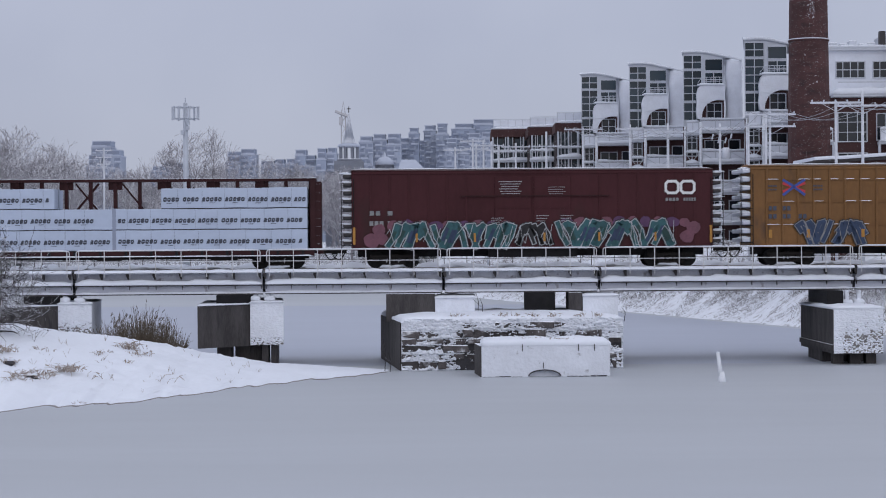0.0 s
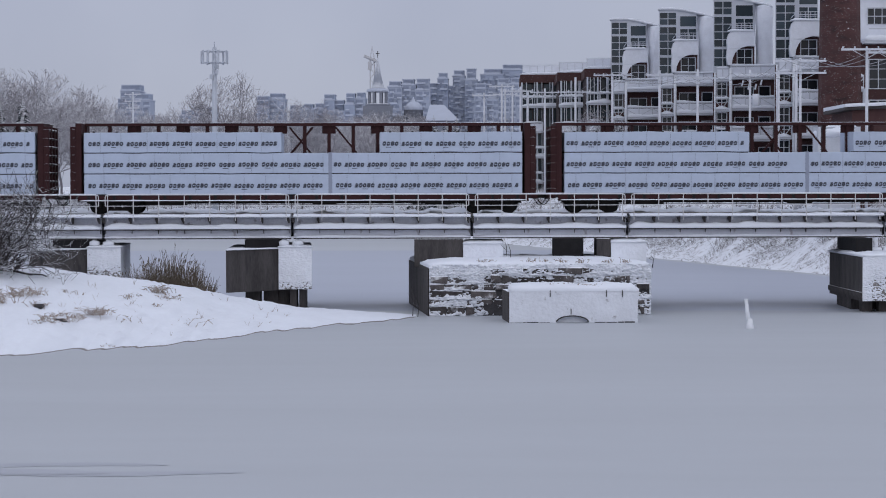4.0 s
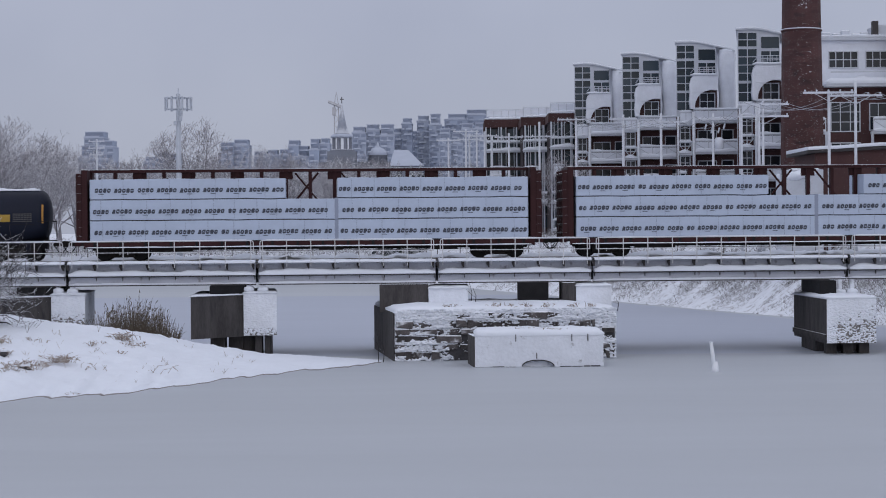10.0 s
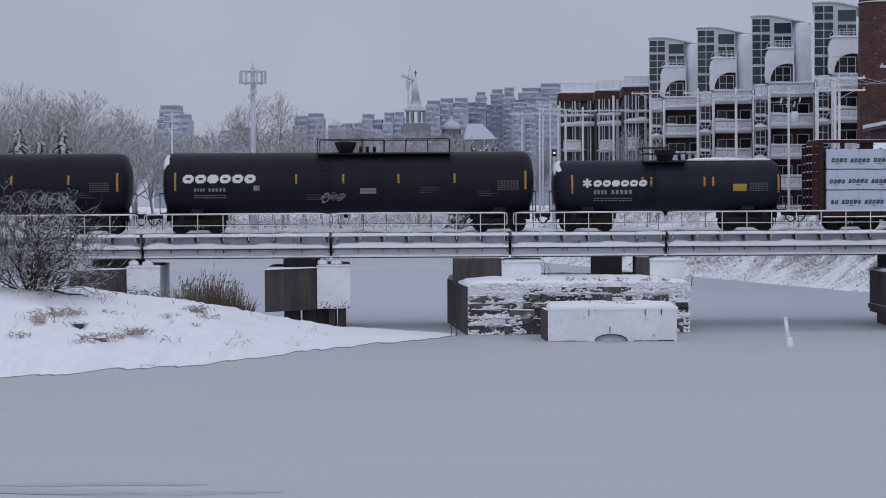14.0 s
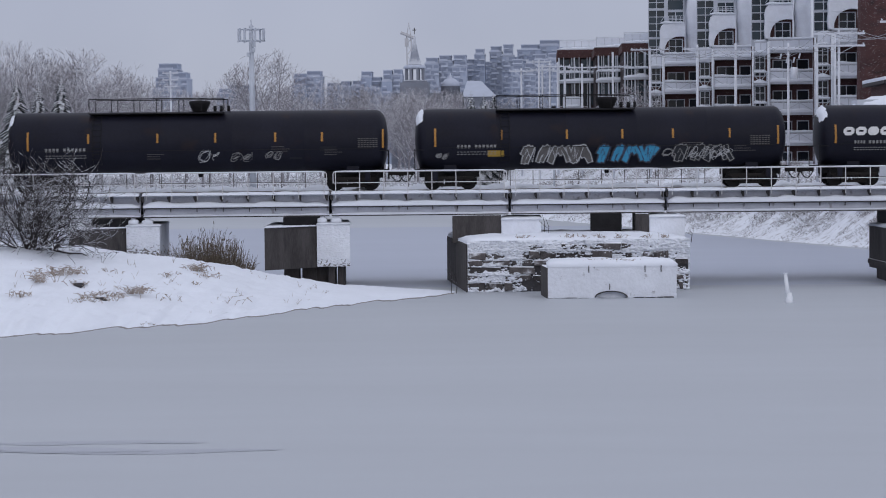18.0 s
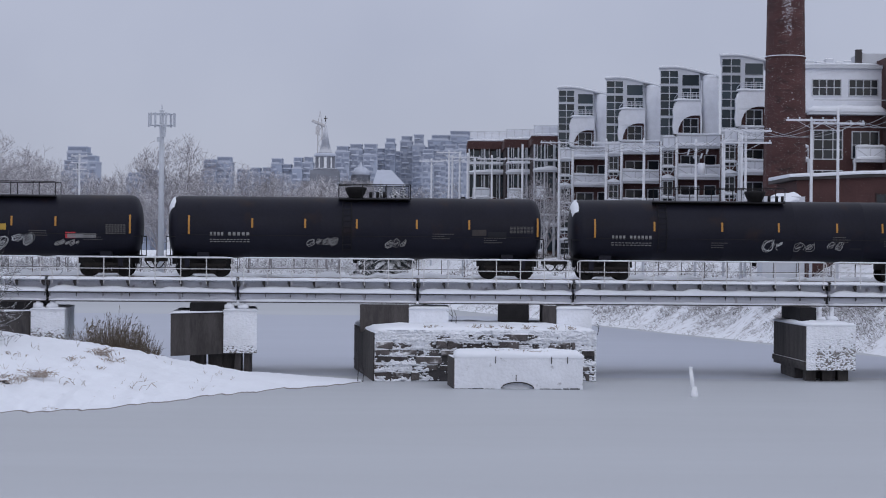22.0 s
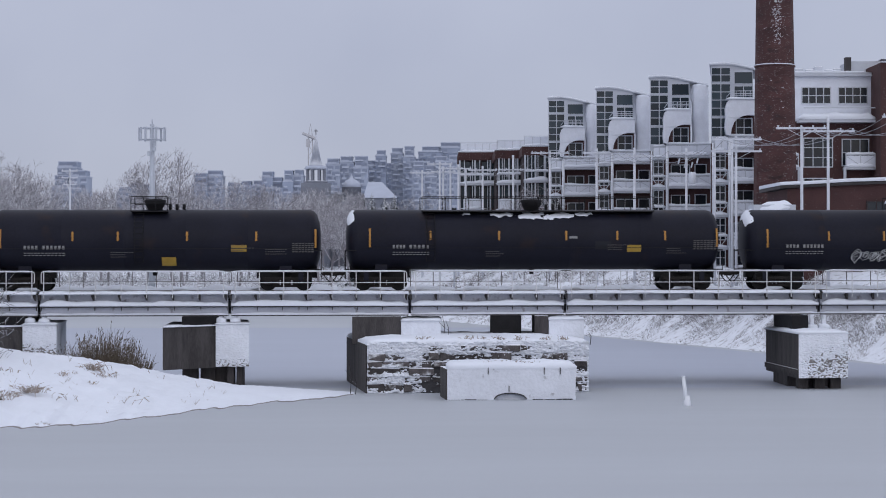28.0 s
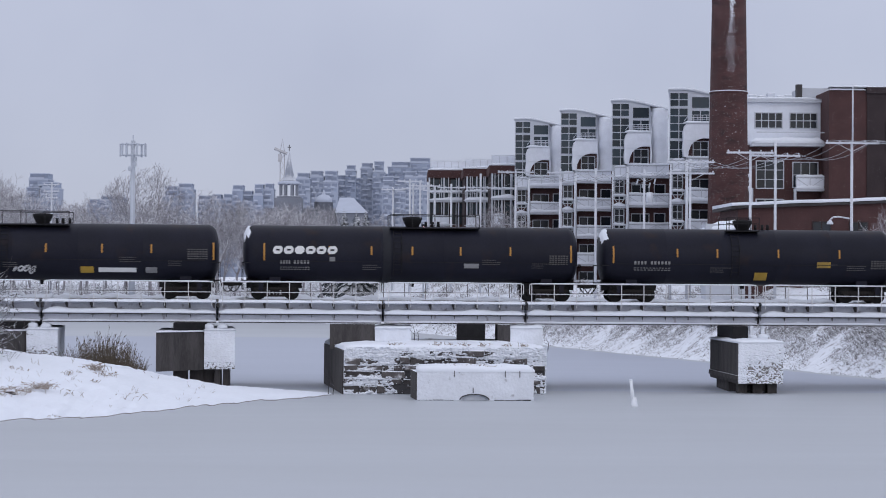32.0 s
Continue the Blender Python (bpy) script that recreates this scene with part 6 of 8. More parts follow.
tank_car(-133.8, -115.3, R, "tank_black", platform=(-1.5, 5.05, -0.15), stripes=(-8.5, -4.92, -2.54, -0.22, 2.5, 5.27, 8.77), name_bars=(-7.6, -0.42, 1.6, 0.22, 5),
         brand=(-8.15, 0.0, 3.65, 0.42), placard=((1.0, -0.42, 0.8, 0.26, "dim_white"), (-4.5, -0.25, 0.3, 0.25, "dim_white")), block=(7.35, -0.4, 1.1, 0.5), tags=((-1.3, -0.1, -1.0, -0.4, "dim_white"),), seed=3,
         label="long black railway tank car with white block word")
tank_car(-153.85, -135.36, R, "tank_black", platform=(-5.2, 1.65, 0.35), stripes=(-8.24, -4.97, -1.74, 1.0, 3.5, 6.3, 8.7), name_bars=(-7.2, -0.45, 2.0, 0.22, 6),
         placard=((-5.25, -0.72, 0.8, 0.3, "plate_yellow"),), block=(7.3, -0.4, 1.0, 0.5), tags=((-8.2, -7.6, -0.95, -0.6, "dim_white"), (3.0, 3.9, -1.0, -0.5, "dim_white"), (4.2, 6.4, -1.15, -0.4, "silver")), seed=5,
         paint=((-3.85, -0.35, -1.22, -0.38, 6, "faint", "silver"), (-0.1, 2.65, -1.2, -0.38, 5, "cyan", "navy"), (3.7, 6.3, -1.15, -0.42, 4, "tank_band", "dim_white")), label="black railway tank car with silver and blue spray paint")
tank_car(-174.05, -155.2, R, "tank_black", platform=(-5.3, 1.35, 0.05), stripes=(-8.27, -5.3, -1.9, 0.95, 3.9, 6.2, 9.2), name_bars=(-7.46, -0.45, 2.05, 0.24, 6),
         placard=((6.5, -0.4, 0.8, 0.22, "tank_band"), (4.9, -0.85, 0.6, 0.1, "tank_band")), block=(7.95, -0.35, 1.0, 0.5), tags=((0.15, 1.25, -1.0, -0.35, "silver"), (1.7, 2.8, -1.1, -0.5, "dim_white"), (3.4, 4.2, -1.0, -0.4, "dim_white")), seed=7,
         label="black railway tank car with white scrawls on its side")
tank_car(-194.05, -175.47, R, "tank_black", platform=(-0.85, 2.7, 0.0), stripes=(-8.2, -5.1, -2.5, 0.04, 3.0, 5.6, 9.0), name_bars=(-7.2, -0.45, 2.0, 0.24, 5),
         placard=((6.1, -0.2, 0.7, 0.3, "dunnage"), (7.0, -0.3, 0.9, 0.3, "tank_band")), block=(7.6, -0.2, 1.2, 0.35), tags=((-2.4, -0.9, -0.95, -0.5, "dim_white"), (1.45, 2.5, -1.05, -0.5, "dim_white")), seed=9)
tank_car(-213.67, -195.3, R, "tank_black", platform=(-1.55, 4.95, -0.23), stripes=(-8.1, -5.0, -2.2, 0.9, 2.9, 5.03, 8.65), name_bars=(-7.2, -0.4, 1.95, 0.22, 6),
         placard=((2.26, -0.1, 0.76, 0.3, "plate_yellow"), (6.3, -0.5, 1.4, 0.22, "dim_white"), (5.75, -0.48, 0.5, 0.3, "red")), block=(7.45, -0.4, 1.0, 0.5),
         tags=((-3.85, -2.05, -1.15, -0.5, "silver"), (-1.9, -0.2, -1.05, -0.4, "silver"), (0.7, 2.7, -1.15, -0.5, "silver"), (2.9, 4.0, -1.0, -0.4, "silver"), (5.0, 6.2, -1.0, -0.7, "dim_white")), seed=11,
         label="black railway tank car with long white scrawls")
tank_car(-233.62, -214.87, 1.50, "tank_black", platform=(-5.6, 6.0, -0.05), stripes=(-8.2, -5.2, -1.8, 1.55, 4.1, 6.5, 9.1), name_bars=(-7.1, -0.45, 1.85, 0.24, 5),
         placard=((4.95, -0.45, 0.7, 0.34, "plate_yellow"), (1.9, 0.1, 0.4, 0.12, "dim_white"), (3.4, -0.3, 0.8, 0.4, "tank_band")), block=(7.9, -0.5, 1.2, 0.5), top_snow=True, seed=13,
         label="black railway tank car with patches of snow on top")
tank_car(-251.14, -234.85, R, "tank_black", platform=(-1.2, 0.6, -0.1), stripes=(-7.5, -4.0, -1.8, 1.57, 4.96, 7.87), name_bars=(-6.4, -0.45, 2.05, 0.24, 6),
         placard=((4.1, -0.4, 0.76, 0.32, "plate_yellow"), (0.67, -1.05, 0.7, 0.42, "plate_yellow")), block=(6.7, -0.6, 1.1, 0.5), seed=15)
tank_car(-270.52, -252.31, R, "tank_black", platform=(-1.2, 3.65, 0.07), stripes=(-7.94, -4.45, -2.2, 0.0, 2.6, 5.3, 8.6), name_bars=(-7.1, -0.55, 1.6, 0.24, 5), band=-1.35,
         brand=(-7.5, -0.02, 3.5, 0.42), placard=((3.2, -0.6, 0.8, 0.25, "dim_white"), (-4.3, -0.3, 0.3, 0.25, "dim_white")), block=(7.4, -0.5, 1.05, 0.55), seed=17,
         label="long black railway tank car with white block word")
tank_car(-290.1, -271.8, R, "tank_black", platform=(-2.6, 1.2, -0.3), stripes=(-8.4, -5.2, -2.6, 0.05, 3.0, 5.6, 8.9), name_bars=(-7.2, -0.45, 1.9, 0.22, 6),
         placard=((2.2, -0.95, 0.7, 0.34, "plate_yellow"), (3.8, -0.95, 2.0, 0.24, "white"), (5.6, -0.95, 0.6, 0.3, "dim_white")), block=(7.5, -0.35, 1.1, 0.6), tags=((-1.7, -0.5, -1.15, -0.7, "silver"),), seed=19)


def motions():
    """The whole train rolls along the bridge; every axle turns with it."""
    for t, c, m in CARS:
        walk(t, [(s, LINE @ pose(c + d, TV, RAILZ) @ m) for s, d in SPEED])
    turns = [(k / 15.0, math.degrees(8.19 * k / 15.0 / 0.42)) for k in range(481)]
    for dx in (-0.88, 0.88):
        rows = [(s, pose(dx, 0, 0.42, 0, a % 360.0, 0)) for s, a in turns]
        for w in WHEELS:
            if abs(w.location.x - dx) < 0.1:
                walk(w, rows)

# ---- plants ----
def twig_mesh(name, segs, mat, sides=3):
    """segs: (from, to, radius there, radius here); one light tube each."""
    vs, fs = [], []
    for p, q, r0, r1 in segs:
        d = (q - p)
        if d.length < 1e-5:
            continue
        d.normalize()
        a = d.orthogonal().normalized()
        c = d.cross(a)
        k = len(vs)
        for o, r in ((p, r0), (q, r1)):
            for i in range(sides):
                t = 2 * math.pi * i / sides
                vs.append(o + (a * math.cos(t) + c * math.sin(t)) * r)
        for i in range(sides):
            j = (i + 1) % sides
            fs.append((k + i, k + j, k + sides + j, k + sides + i))
    me = bpy.data.meshes.new(name)
    me.from_pydata([tuple(v) for v in vs], [], fs)
    me.materials.append(M[mat])
    return me


def grow(rnd, p, d, length, r, level, segs, depth, spread, up, kids, wob=0.16):
    steps = 4 if level < 2 else 3
    q = p
    pts = [p]
    for i in range(steps):
        d = (d + Vector((rnd.uniform(-1, 1), rnd.uniform(-1, 1), rnd.uniform(-1, 1))) * wob + Vector((0, 0, up * 0.08))).normalized()
        n = q + d * length / steps
        segs.append((level, q, n, r * (1 - 0.5 * i / steps), r * (1 - 0.5 * (i + 1) / steps)))
        q = n
        pts.append((q, d, r * (1 - 0.5 * (i + 1) / steps)))
    if level >= depth:
        return
    for i in range(kids[min(level, len(kids) - 1)]):
        o, e, rr = pts[1 + min(steps - 1, int(rnd.uniform(0.25 if level == 0 else 0.1, 1.0) * steps))]
        ax = Vector((rnd.uniform(-1, 1), rnd.uniform(-1, 1), rnd.uniform(-0.25, 0.6))).normalized()
        nd = (e * (1 - spread) + ax * spread + Vector((0, 0, up * 0.25))).normalized()
        grow(rnd, o, nd, length * (rnd.uniform(0.5, 0.78) if level == 0 or wob > 0.25 else rnd.uniform(0.42, 0.64)), rr * rnd.uniform(0.45, 0.65), level + 1, segs, depth, spread, up, kids, wob)


def tree_meshes(seed, height, r, depth, kids, spread, up, mat, thin):
    rnd = random.Random(seed)
    segs = []
    grow(rnd, Vector((0, 0, -0.2)), Vector((rnd.uniform(-0.1, 0.1), rnd.uniform(-0.1, 0.1), 1)), height * 0.48, r, 0, segs, depth, spread, up, kids, 0.2)
    f = height / sorted(q.z for l, p, q, a, b in segs)[int(len(segs) * 0.985)]
    segs = [(l, p * f, q * f, a, b) for l, p, q, a, b in segs if l < 2 or q.z * f < height * (1.02 - 0.012 * (q.x * q.x + q.y * q.y))]
    seg = lambda t: [(p, q, max(a, thin), max(b, thin)) for l, p, q, a, b in segs if t(l)]
    return twig_mesh("trunk", seg(lambda l: l == 0), mat, 6), twig_mesh("limbs", seg(lambda l: l == 1), mat, 4), twig_mesh("crown", seg(lambda l: l > 1), mat, 3)


def bare_tree(meshes, x, y, z, turn, s, label, group, name="bare_tree"):
    t = thing(name, pose(x, y, z, 0, 0, turn), label, "tree", group)
    t.scale = (s, s, s)
    for me, nm in zip(meshes, ("trunk", "limb_tier", "crown")):
        part(nm, me, None, t)
    return t


def conifer(seed, h, w):
    """A spruce: drooping whorls of snowy sprays round a straight stem."""
    rnd = random.Random(seed)
    stem = tube(B(), (0, 0, -0.3), (0, 0, h), h * 0.016, 0.02, 7)
    vs, fs = [], []
    n = int(h * 4.2)
    for i in range(n):
        f = i / n
        z = h * (0.08 + 0.90 * f)
        rad = w * (1 - f) ** 0.85 * rnd.uniform(0.75, 1.1) + 0.12
        m = max(5, int(11 * (1 - f) + 4))
        a0 = rnd.uniform(0, 6.28)
        for k in range(m):
            a = a0 + 2 * math.pi * k / m + rnd.uniform(-0.25, 0.25)
            L = rad * rnd.uniform(0.7, 1.15)
            o = Vector((math.cos(a), math.sin(a), 0))
            s = Vector((-o.y, o.x, 0))
            p = [Vector((0, 0, z)), o * L * 0.55 + Vector((0, 0, z - L * 0.12)), o * L + Vector((0, 0, z - L * 0.42))]
            wd = 0.16 * L + 0.10
            b = len(vs)
            vs += [p[0], p[1] + s * wd, p[1] - s * wd, p[2] + s * wd * 0.3, p[2] - s * wd * 0.3, p[1] + Vector((0, 0, -0.16 * L)), p[2] + Vector((0, 0, -0.10 * L))]
            fs += [(b, b + 2, b + 1), (b + 1, b + 2, b + 4, b + 3), (b, b + 1, b + 5), (b, b + 5, b + 2), (b + 1, b + 3, b + 6, b + 5), (b + 2, b + 5, b + 6, b + 4)]
    me = bpy.data.meshes.new("crown")
    me.from_pydata([tuple(v) for v in vs], [], fs)
    me.materials.append(M["needles"])
    return mesh_of("trunk", stem, "bark"), me


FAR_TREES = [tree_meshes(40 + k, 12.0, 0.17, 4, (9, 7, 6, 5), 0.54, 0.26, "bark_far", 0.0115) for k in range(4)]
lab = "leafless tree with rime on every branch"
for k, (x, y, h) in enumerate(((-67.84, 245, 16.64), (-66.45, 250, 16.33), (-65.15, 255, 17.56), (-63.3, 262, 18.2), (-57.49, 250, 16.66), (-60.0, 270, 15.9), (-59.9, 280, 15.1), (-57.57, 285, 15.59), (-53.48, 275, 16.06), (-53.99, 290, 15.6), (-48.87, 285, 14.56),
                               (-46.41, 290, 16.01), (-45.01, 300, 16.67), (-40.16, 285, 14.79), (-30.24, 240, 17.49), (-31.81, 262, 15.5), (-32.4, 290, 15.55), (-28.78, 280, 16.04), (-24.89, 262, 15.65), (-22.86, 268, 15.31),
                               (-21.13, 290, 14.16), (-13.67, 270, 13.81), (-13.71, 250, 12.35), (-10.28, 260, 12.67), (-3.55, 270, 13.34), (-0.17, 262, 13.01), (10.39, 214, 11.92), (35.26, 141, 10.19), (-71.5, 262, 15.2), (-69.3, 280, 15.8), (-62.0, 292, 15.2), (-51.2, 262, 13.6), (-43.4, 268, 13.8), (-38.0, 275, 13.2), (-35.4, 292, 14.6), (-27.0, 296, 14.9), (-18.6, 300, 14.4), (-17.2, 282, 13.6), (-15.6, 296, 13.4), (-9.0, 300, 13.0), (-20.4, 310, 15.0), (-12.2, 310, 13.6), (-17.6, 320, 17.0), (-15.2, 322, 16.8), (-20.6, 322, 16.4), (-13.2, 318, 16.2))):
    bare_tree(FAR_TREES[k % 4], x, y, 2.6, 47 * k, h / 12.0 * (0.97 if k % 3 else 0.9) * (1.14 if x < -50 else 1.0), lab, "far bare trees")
SPRUCE = [conifer(3, 12.0, 3.3), conifer(4, 12.0, 3.0)]
for k, (x, y, h) in enumerate(((-59.85, 235, 13.6), (-57.26, 235, 13.16), (-54.65, 235, 13.78), (-7.74, 262, 12.57), (-5.98, 258, 12.06), (-4.83, 262, 12.4))):
    t = thing("spruce", pose(x, y, 2.6, 0, 0, 63 * k), "dark spruce tree loaded with snow", "tree", "spruces")
    t.scale = (h / 12.0,) * 3
    part("trunk", SPRUCE[k % 2][0], None, t)
    part("crown", SPRUCE[k % 2][1], None, t)

rnd = random.Random(11)
segs = []
for k in range(4200):
    x, y = rnd.uniform(-105, 46), rnd.uniform(252, 318)
    if x > 8 - (y - 252) * 0.3:
        x = rnd.uniform(-105, -10)
    h = rnd.uniform(0.8, 3.9) * (0.7 + 0.6 * noise.noise(Vector((x * 0.08, y * 0.05, 1))))
    p = Vector((x, y, 2.6))
    d = Vector((rnd.uniform(-1.0, 1.0), rnd.uniform(-0.3, 0.3), 1)).normalized()
    q = p + d * h
    segs.append((p, q, 0.022, 0.014))
    for j in range(6):
        o = p + d * h * rnd.uniform(0.3, 0.95)
        segs.append((o, o + Vector((rnd.uniform(-1, 1), rnd.uniform(-0.6, 0.6), rnd.uniform(0.1, 0.9))) * h * 0.36, 0.018, 0.012))
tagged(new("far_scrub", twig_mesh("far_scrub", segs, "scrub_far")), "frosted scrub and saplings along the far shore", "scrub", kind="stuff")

segs = []
for k in range(60000):
    y = rnd.uniform(104, 225)
    u = rnd.random() ** 0.5
    x = canal_right(y) + 0.5 + 6.8 * u
    n = noise.noise(Vector((y * 0.35 - u * 0.9, u * 1.4, 8))) + 0.7 * noise.noise(Vector((y * 0.9 - u * 1.5, u * 3.0, 2)))
    if n < 0.06 - 0.50 * u + rnd.uniform(-0.25, 0.25) - (0.25 if y < 116 else 0.0):
        continue
    p = Vector((x, y, ground_z(x, y) + 0.06))
    h = rnd.uniform(0.12, 0.42) * (0.6 + 0.8 * u)
    for j in range(2):
        d = Vector((rnd.uniform(-0.8, 0.8), rnd.uniform(-0.5, 0.5), rnd.uniform(0.2, 0.9)))
        segs.append((p, p + d * h, 0.008, 0.005))
for k in range(9000):
    y = rnd.uniform(112, 235)
    x = canal_right(y) + rnd.uniform(7.0, 14.0)
    if noise.noise(Vector((x * 0.35, y * 0.3, 5))) < 0.0:
        continue
    p = Vector((x, y, ground_z(x, y) + 0.04))
    for j in range(3):
        segs.append((p, p + Vector((rnd.uniform(-0.8, 0.8), rnd.uniform(-0.4, 0.4), rnd.uniform(0.2, 0.9))) * rnd.uniform(0.3, 0.9), 0.011, 0.006))
tagged(new("bank_brush", twig_mesh("bank_brush", segs, "bank_twig")), "dry brush poking through snow on the canal bank", "brush", kind="stuff")

# the leafless shrub on the point, and what grows round it
shrub_segs = []
rnd = random.Random(23)
for k in range(24):
    a = rnd.uniform(0, 6.28)
    d = Vector((math.cos(a) * rnd.uniform(0.5, 1.8), math.sin(a) * 0.7, rnd.uniform(0.15, 1.35))).normalized()
    grow(rnd, Vector((rnd.uniform(-0.4, 0.4), rnd.uniform(-0.3, 0.3), -0.1)), d, rnd.uniform(1.7, 2.9), rnd.uniform(0.035, 0.06), 1, shrub_segs, 4, 0.58, 0.02, (5, 6, 5, 3), 0.42)


def laden(name, segs, x, y, z, label, category, lo, stem_mat="bark"):
    """Stems, twigs and the snow that lies along every branch that is not steep."""
    t = thing(name, pose(x, y, z), label, category)
    part("branch_frame", twig_mesh("branch_frame", [(p, q, max(a, 0.017), max(b, 0.014)) for l, p, q, a, b in segs if l <= lo], stem_mat, 5), None, t, kind="stuff")
    part("crown", twig_mesh("crown", [(p, q, max(a, 0.009), max(b, 0.007)) for l, p, q, a, b in segs if l > lo], "bark", 3), None, t, kind="stuff")
    ld = []
    for k, (l, p, q, a, b) in enumerate(segs):
        if abs((q - p).normalized().z) < 0.8 and noise.noise(p * 1.7) > 0.10:
            r = max(a, 0.009)
            ld.append((p + Vector((0, -0.2 * r, r * 0.9)), q + Vector((0, -0.2 * r, r * 0.9)), r * 0.62, max(b, 0.008) * 0.55))
    part("branch_snow", twig_mesh("branch_snow", ld, "snow", 4), None, t, "snow along the branches", "stuff")
    return t


laden("shrub", [(l, Vector((p.x * 0.92, p.y, p.z * 1.18)), Vector((q.x * 0.92, q.y, q.z * 1.18)), a * 1.15, b * 1.15) for l, p, q, a, b in shrub_segs], -21.4, 86.0, 2.4, "wide leafless shrub dusted with snow on the bank", "shrub", 2)
young = []
rnd = random.Random(78)
o = Vector((0, 0, -0.2))
for k in range(34):
    n = o + Vector((rnd.uniform(-0.03, 0.035), rnd.uniform(-0.03, 0.03), 0.26))
    young.append((0, o, n, 0.075 - 0.002 * k, 0.073 - 0.002 * k))
    if k > 4:
        for s in range(2 if k > 12 else 1):
            a = rnd.uniform(0, 6.28)
            dr = Vector((math.cos(a), math.sin(a), rnd.uniform(0.5, 1.5))).normalized()
            grow(rnd, n, dr, (1.5 - 0.9 * abs(k - 14) / 20) * rnd.uniform(0.6, 1.1), 0.020, 1, young, 3, 0.45, 0.3, (3, 3, 3), 0.14)
    o = n
f = 1.0
laden("young_tree", [(l, p * f, q * f, a, b) for l, p, q, a, b in young], -24.8, 87.0, 2.6, "slender young leafless tree coated with snow", "tree", 1, "birch")

rd = thing("reed_clump", pose(-15.37, 95.0, 1.1), "clump of dry brown reeds behind the bank", "reeds")
rnd = random.Random(31)
segs, heads = [], []
for k in range(2300):
    x, y = max(-2.05, min(2.05, rnd.gauss(0, 0.95))), rnd.uniform(-0.8, 0.8)
    body = (1 - 0.45 * (abs(x) / 1.75) ** 2) * (0.8 + 0.5 * noise.noise(Vector((x * 1.6, y, 3))))
    h = (0.25 + 1.75 * rnd.random() ** 2.4) * body + 0.1
    lean = Vector((x * 0.14 + rnd.gauss(0, 0.17), rnd.uniform(-0.15, 0.15), 1)).normalized()
    p = Vector((x, y, -0.4))
    q = p + lean * (h + 0.4)
    segs.append((p, q, 0.010, 0.004))
    if h > 0.8 and rnd.random() < 0.22:
        o = q
        for s in range(3):
            n = o + Vector((rnd.uniform(-0.04, 0.06), rnd.uniform(-0.03, 0.03), 0.07 - 0.02 * s))
            heads.append((o, n, 0.008 + 0.010 * (s < 2), 0.017 - 0.005 * s))
            o = n
    if rnd.random() < 0.3:
        m = p.lerp(q, rnd.uniform(0.4, 0.8))
        segs.append((m, m + Vector((rnd.choice((-1, 1)) * rnd.uniform(0.1, 0.3), 0, rnd.uniform(-0.1, 0.15))), 0.010, 0.004))
part("reed_bed", twig_mesh("reed_bed", segs, "reed"), None, rd, kind="stuff")
part("plume", twig_mesh("plume", heads, "reed", 5), None, rd, "drooping seed heads", "stuff")


def tuft(x, y, n, size, mat, label, seed, dark=False, z=None):
    r = random.Random(seed)
    t = thing("grass_tuft", pose(x, y, spit_z(x, y) - 0.02 if z is None else z), label, "dead grass", "dead grass tufts")
    s = []
    for k in range(n):
        p = Vector((r.gauss(0, size * 0.45), r.gauss(0, size * 0.3), 0))
        d = Vector((r.uniform(-1, 1), r.uniform(-0.8, 0.5), r.uniform(0.35, 1.3))).normalized()
        m = p + d * size * r.uniform(0.25, 0.6)
        s.append((p, m, 0.013, 0.010))
        s.append((m, m + (d + Vector((r.uniform(-0.8, 0.8), 0, -0.6))) * size * 0.35, 0.010, 0.006))
        if k % 3 == 0:
            s.append((m, m + Vector((r.uniform(-1, 1), r.uniform(-0.5, 0.5), r.uniform(-0.7, 0.3))) * size * 0.3, 0.03, 0.012))
    part("blade_tuft", twig_mesh("blade_tuft", s, mat), None, t, kind="stuff")
    if dark:
        b = B()
        bmesh.ops.create_icosphere(b, subdivisions=2, radius=1)
        for v in b.verts:
            v.co = Vector((v.co.x * size * 0.55, v.co.y * size * 0.4, v.co.z * size * 0.28)) * (1 + 0.4 * noise.noise(v.co * 2.1))
        part("hummock", b, "joint", t, "dark bare hollow under the grass")
        part("hummock_snow", snow_cap(B(), [(-size * 0.5, -size * 0.2), (size * 0.45, -size * 0.2), (size * 0.45, size * 0.4), (-size * 0.5, size * 0.4)], size * 0.22, 0.08, seed), "snow", t)


for k, (x, y, n, s, d) in enumerate(((-16.70, 77.30, 70, 0.55, True), (-16.11, 78.30, 26, 0.35, False), (-15.65, 79.60, 60, 0.5, False), (-14.42, 87.20, 55, 0.5, False), (-13.80, 85.60, 30, 0.45, False), (-16.92, 76.70, 40, 0.4, True),
                                    (-14.48, 79.20, 6, 0.5, False), (-12.24, 80.70, 6, 0.7, False), (-14.32, 75.10, 14, 0.18, True), (-18.91, 80.50, 40, 0.6, False), (-15.2, 84.2, 16, 0.34, False), (-17.3, 82.6, 14, 0.34, False), (-17.9, 79.4, 20, 0.36, True), (-14.0, 83.4, 8, 0.26, False), (-19.36, 78.70, 40, 0.6, False), (-18.51, 81.20, 35, 0.5, False), (-19.34, 76.00, 24, 0.4, False))):
    tuft(x, y, n, s * 1.25, "reed_pale", "tuft of dead grass bent through the snow", 60 + k, d)
for k, x in enumerate((2.4, 2.9, 3.4, 3.9, 4.5)):
    tuft(x, 89.6, 16, 0.32, "reed_pale", "tuft of frosted dead grass on the block", 90 + k, False, 1.52)
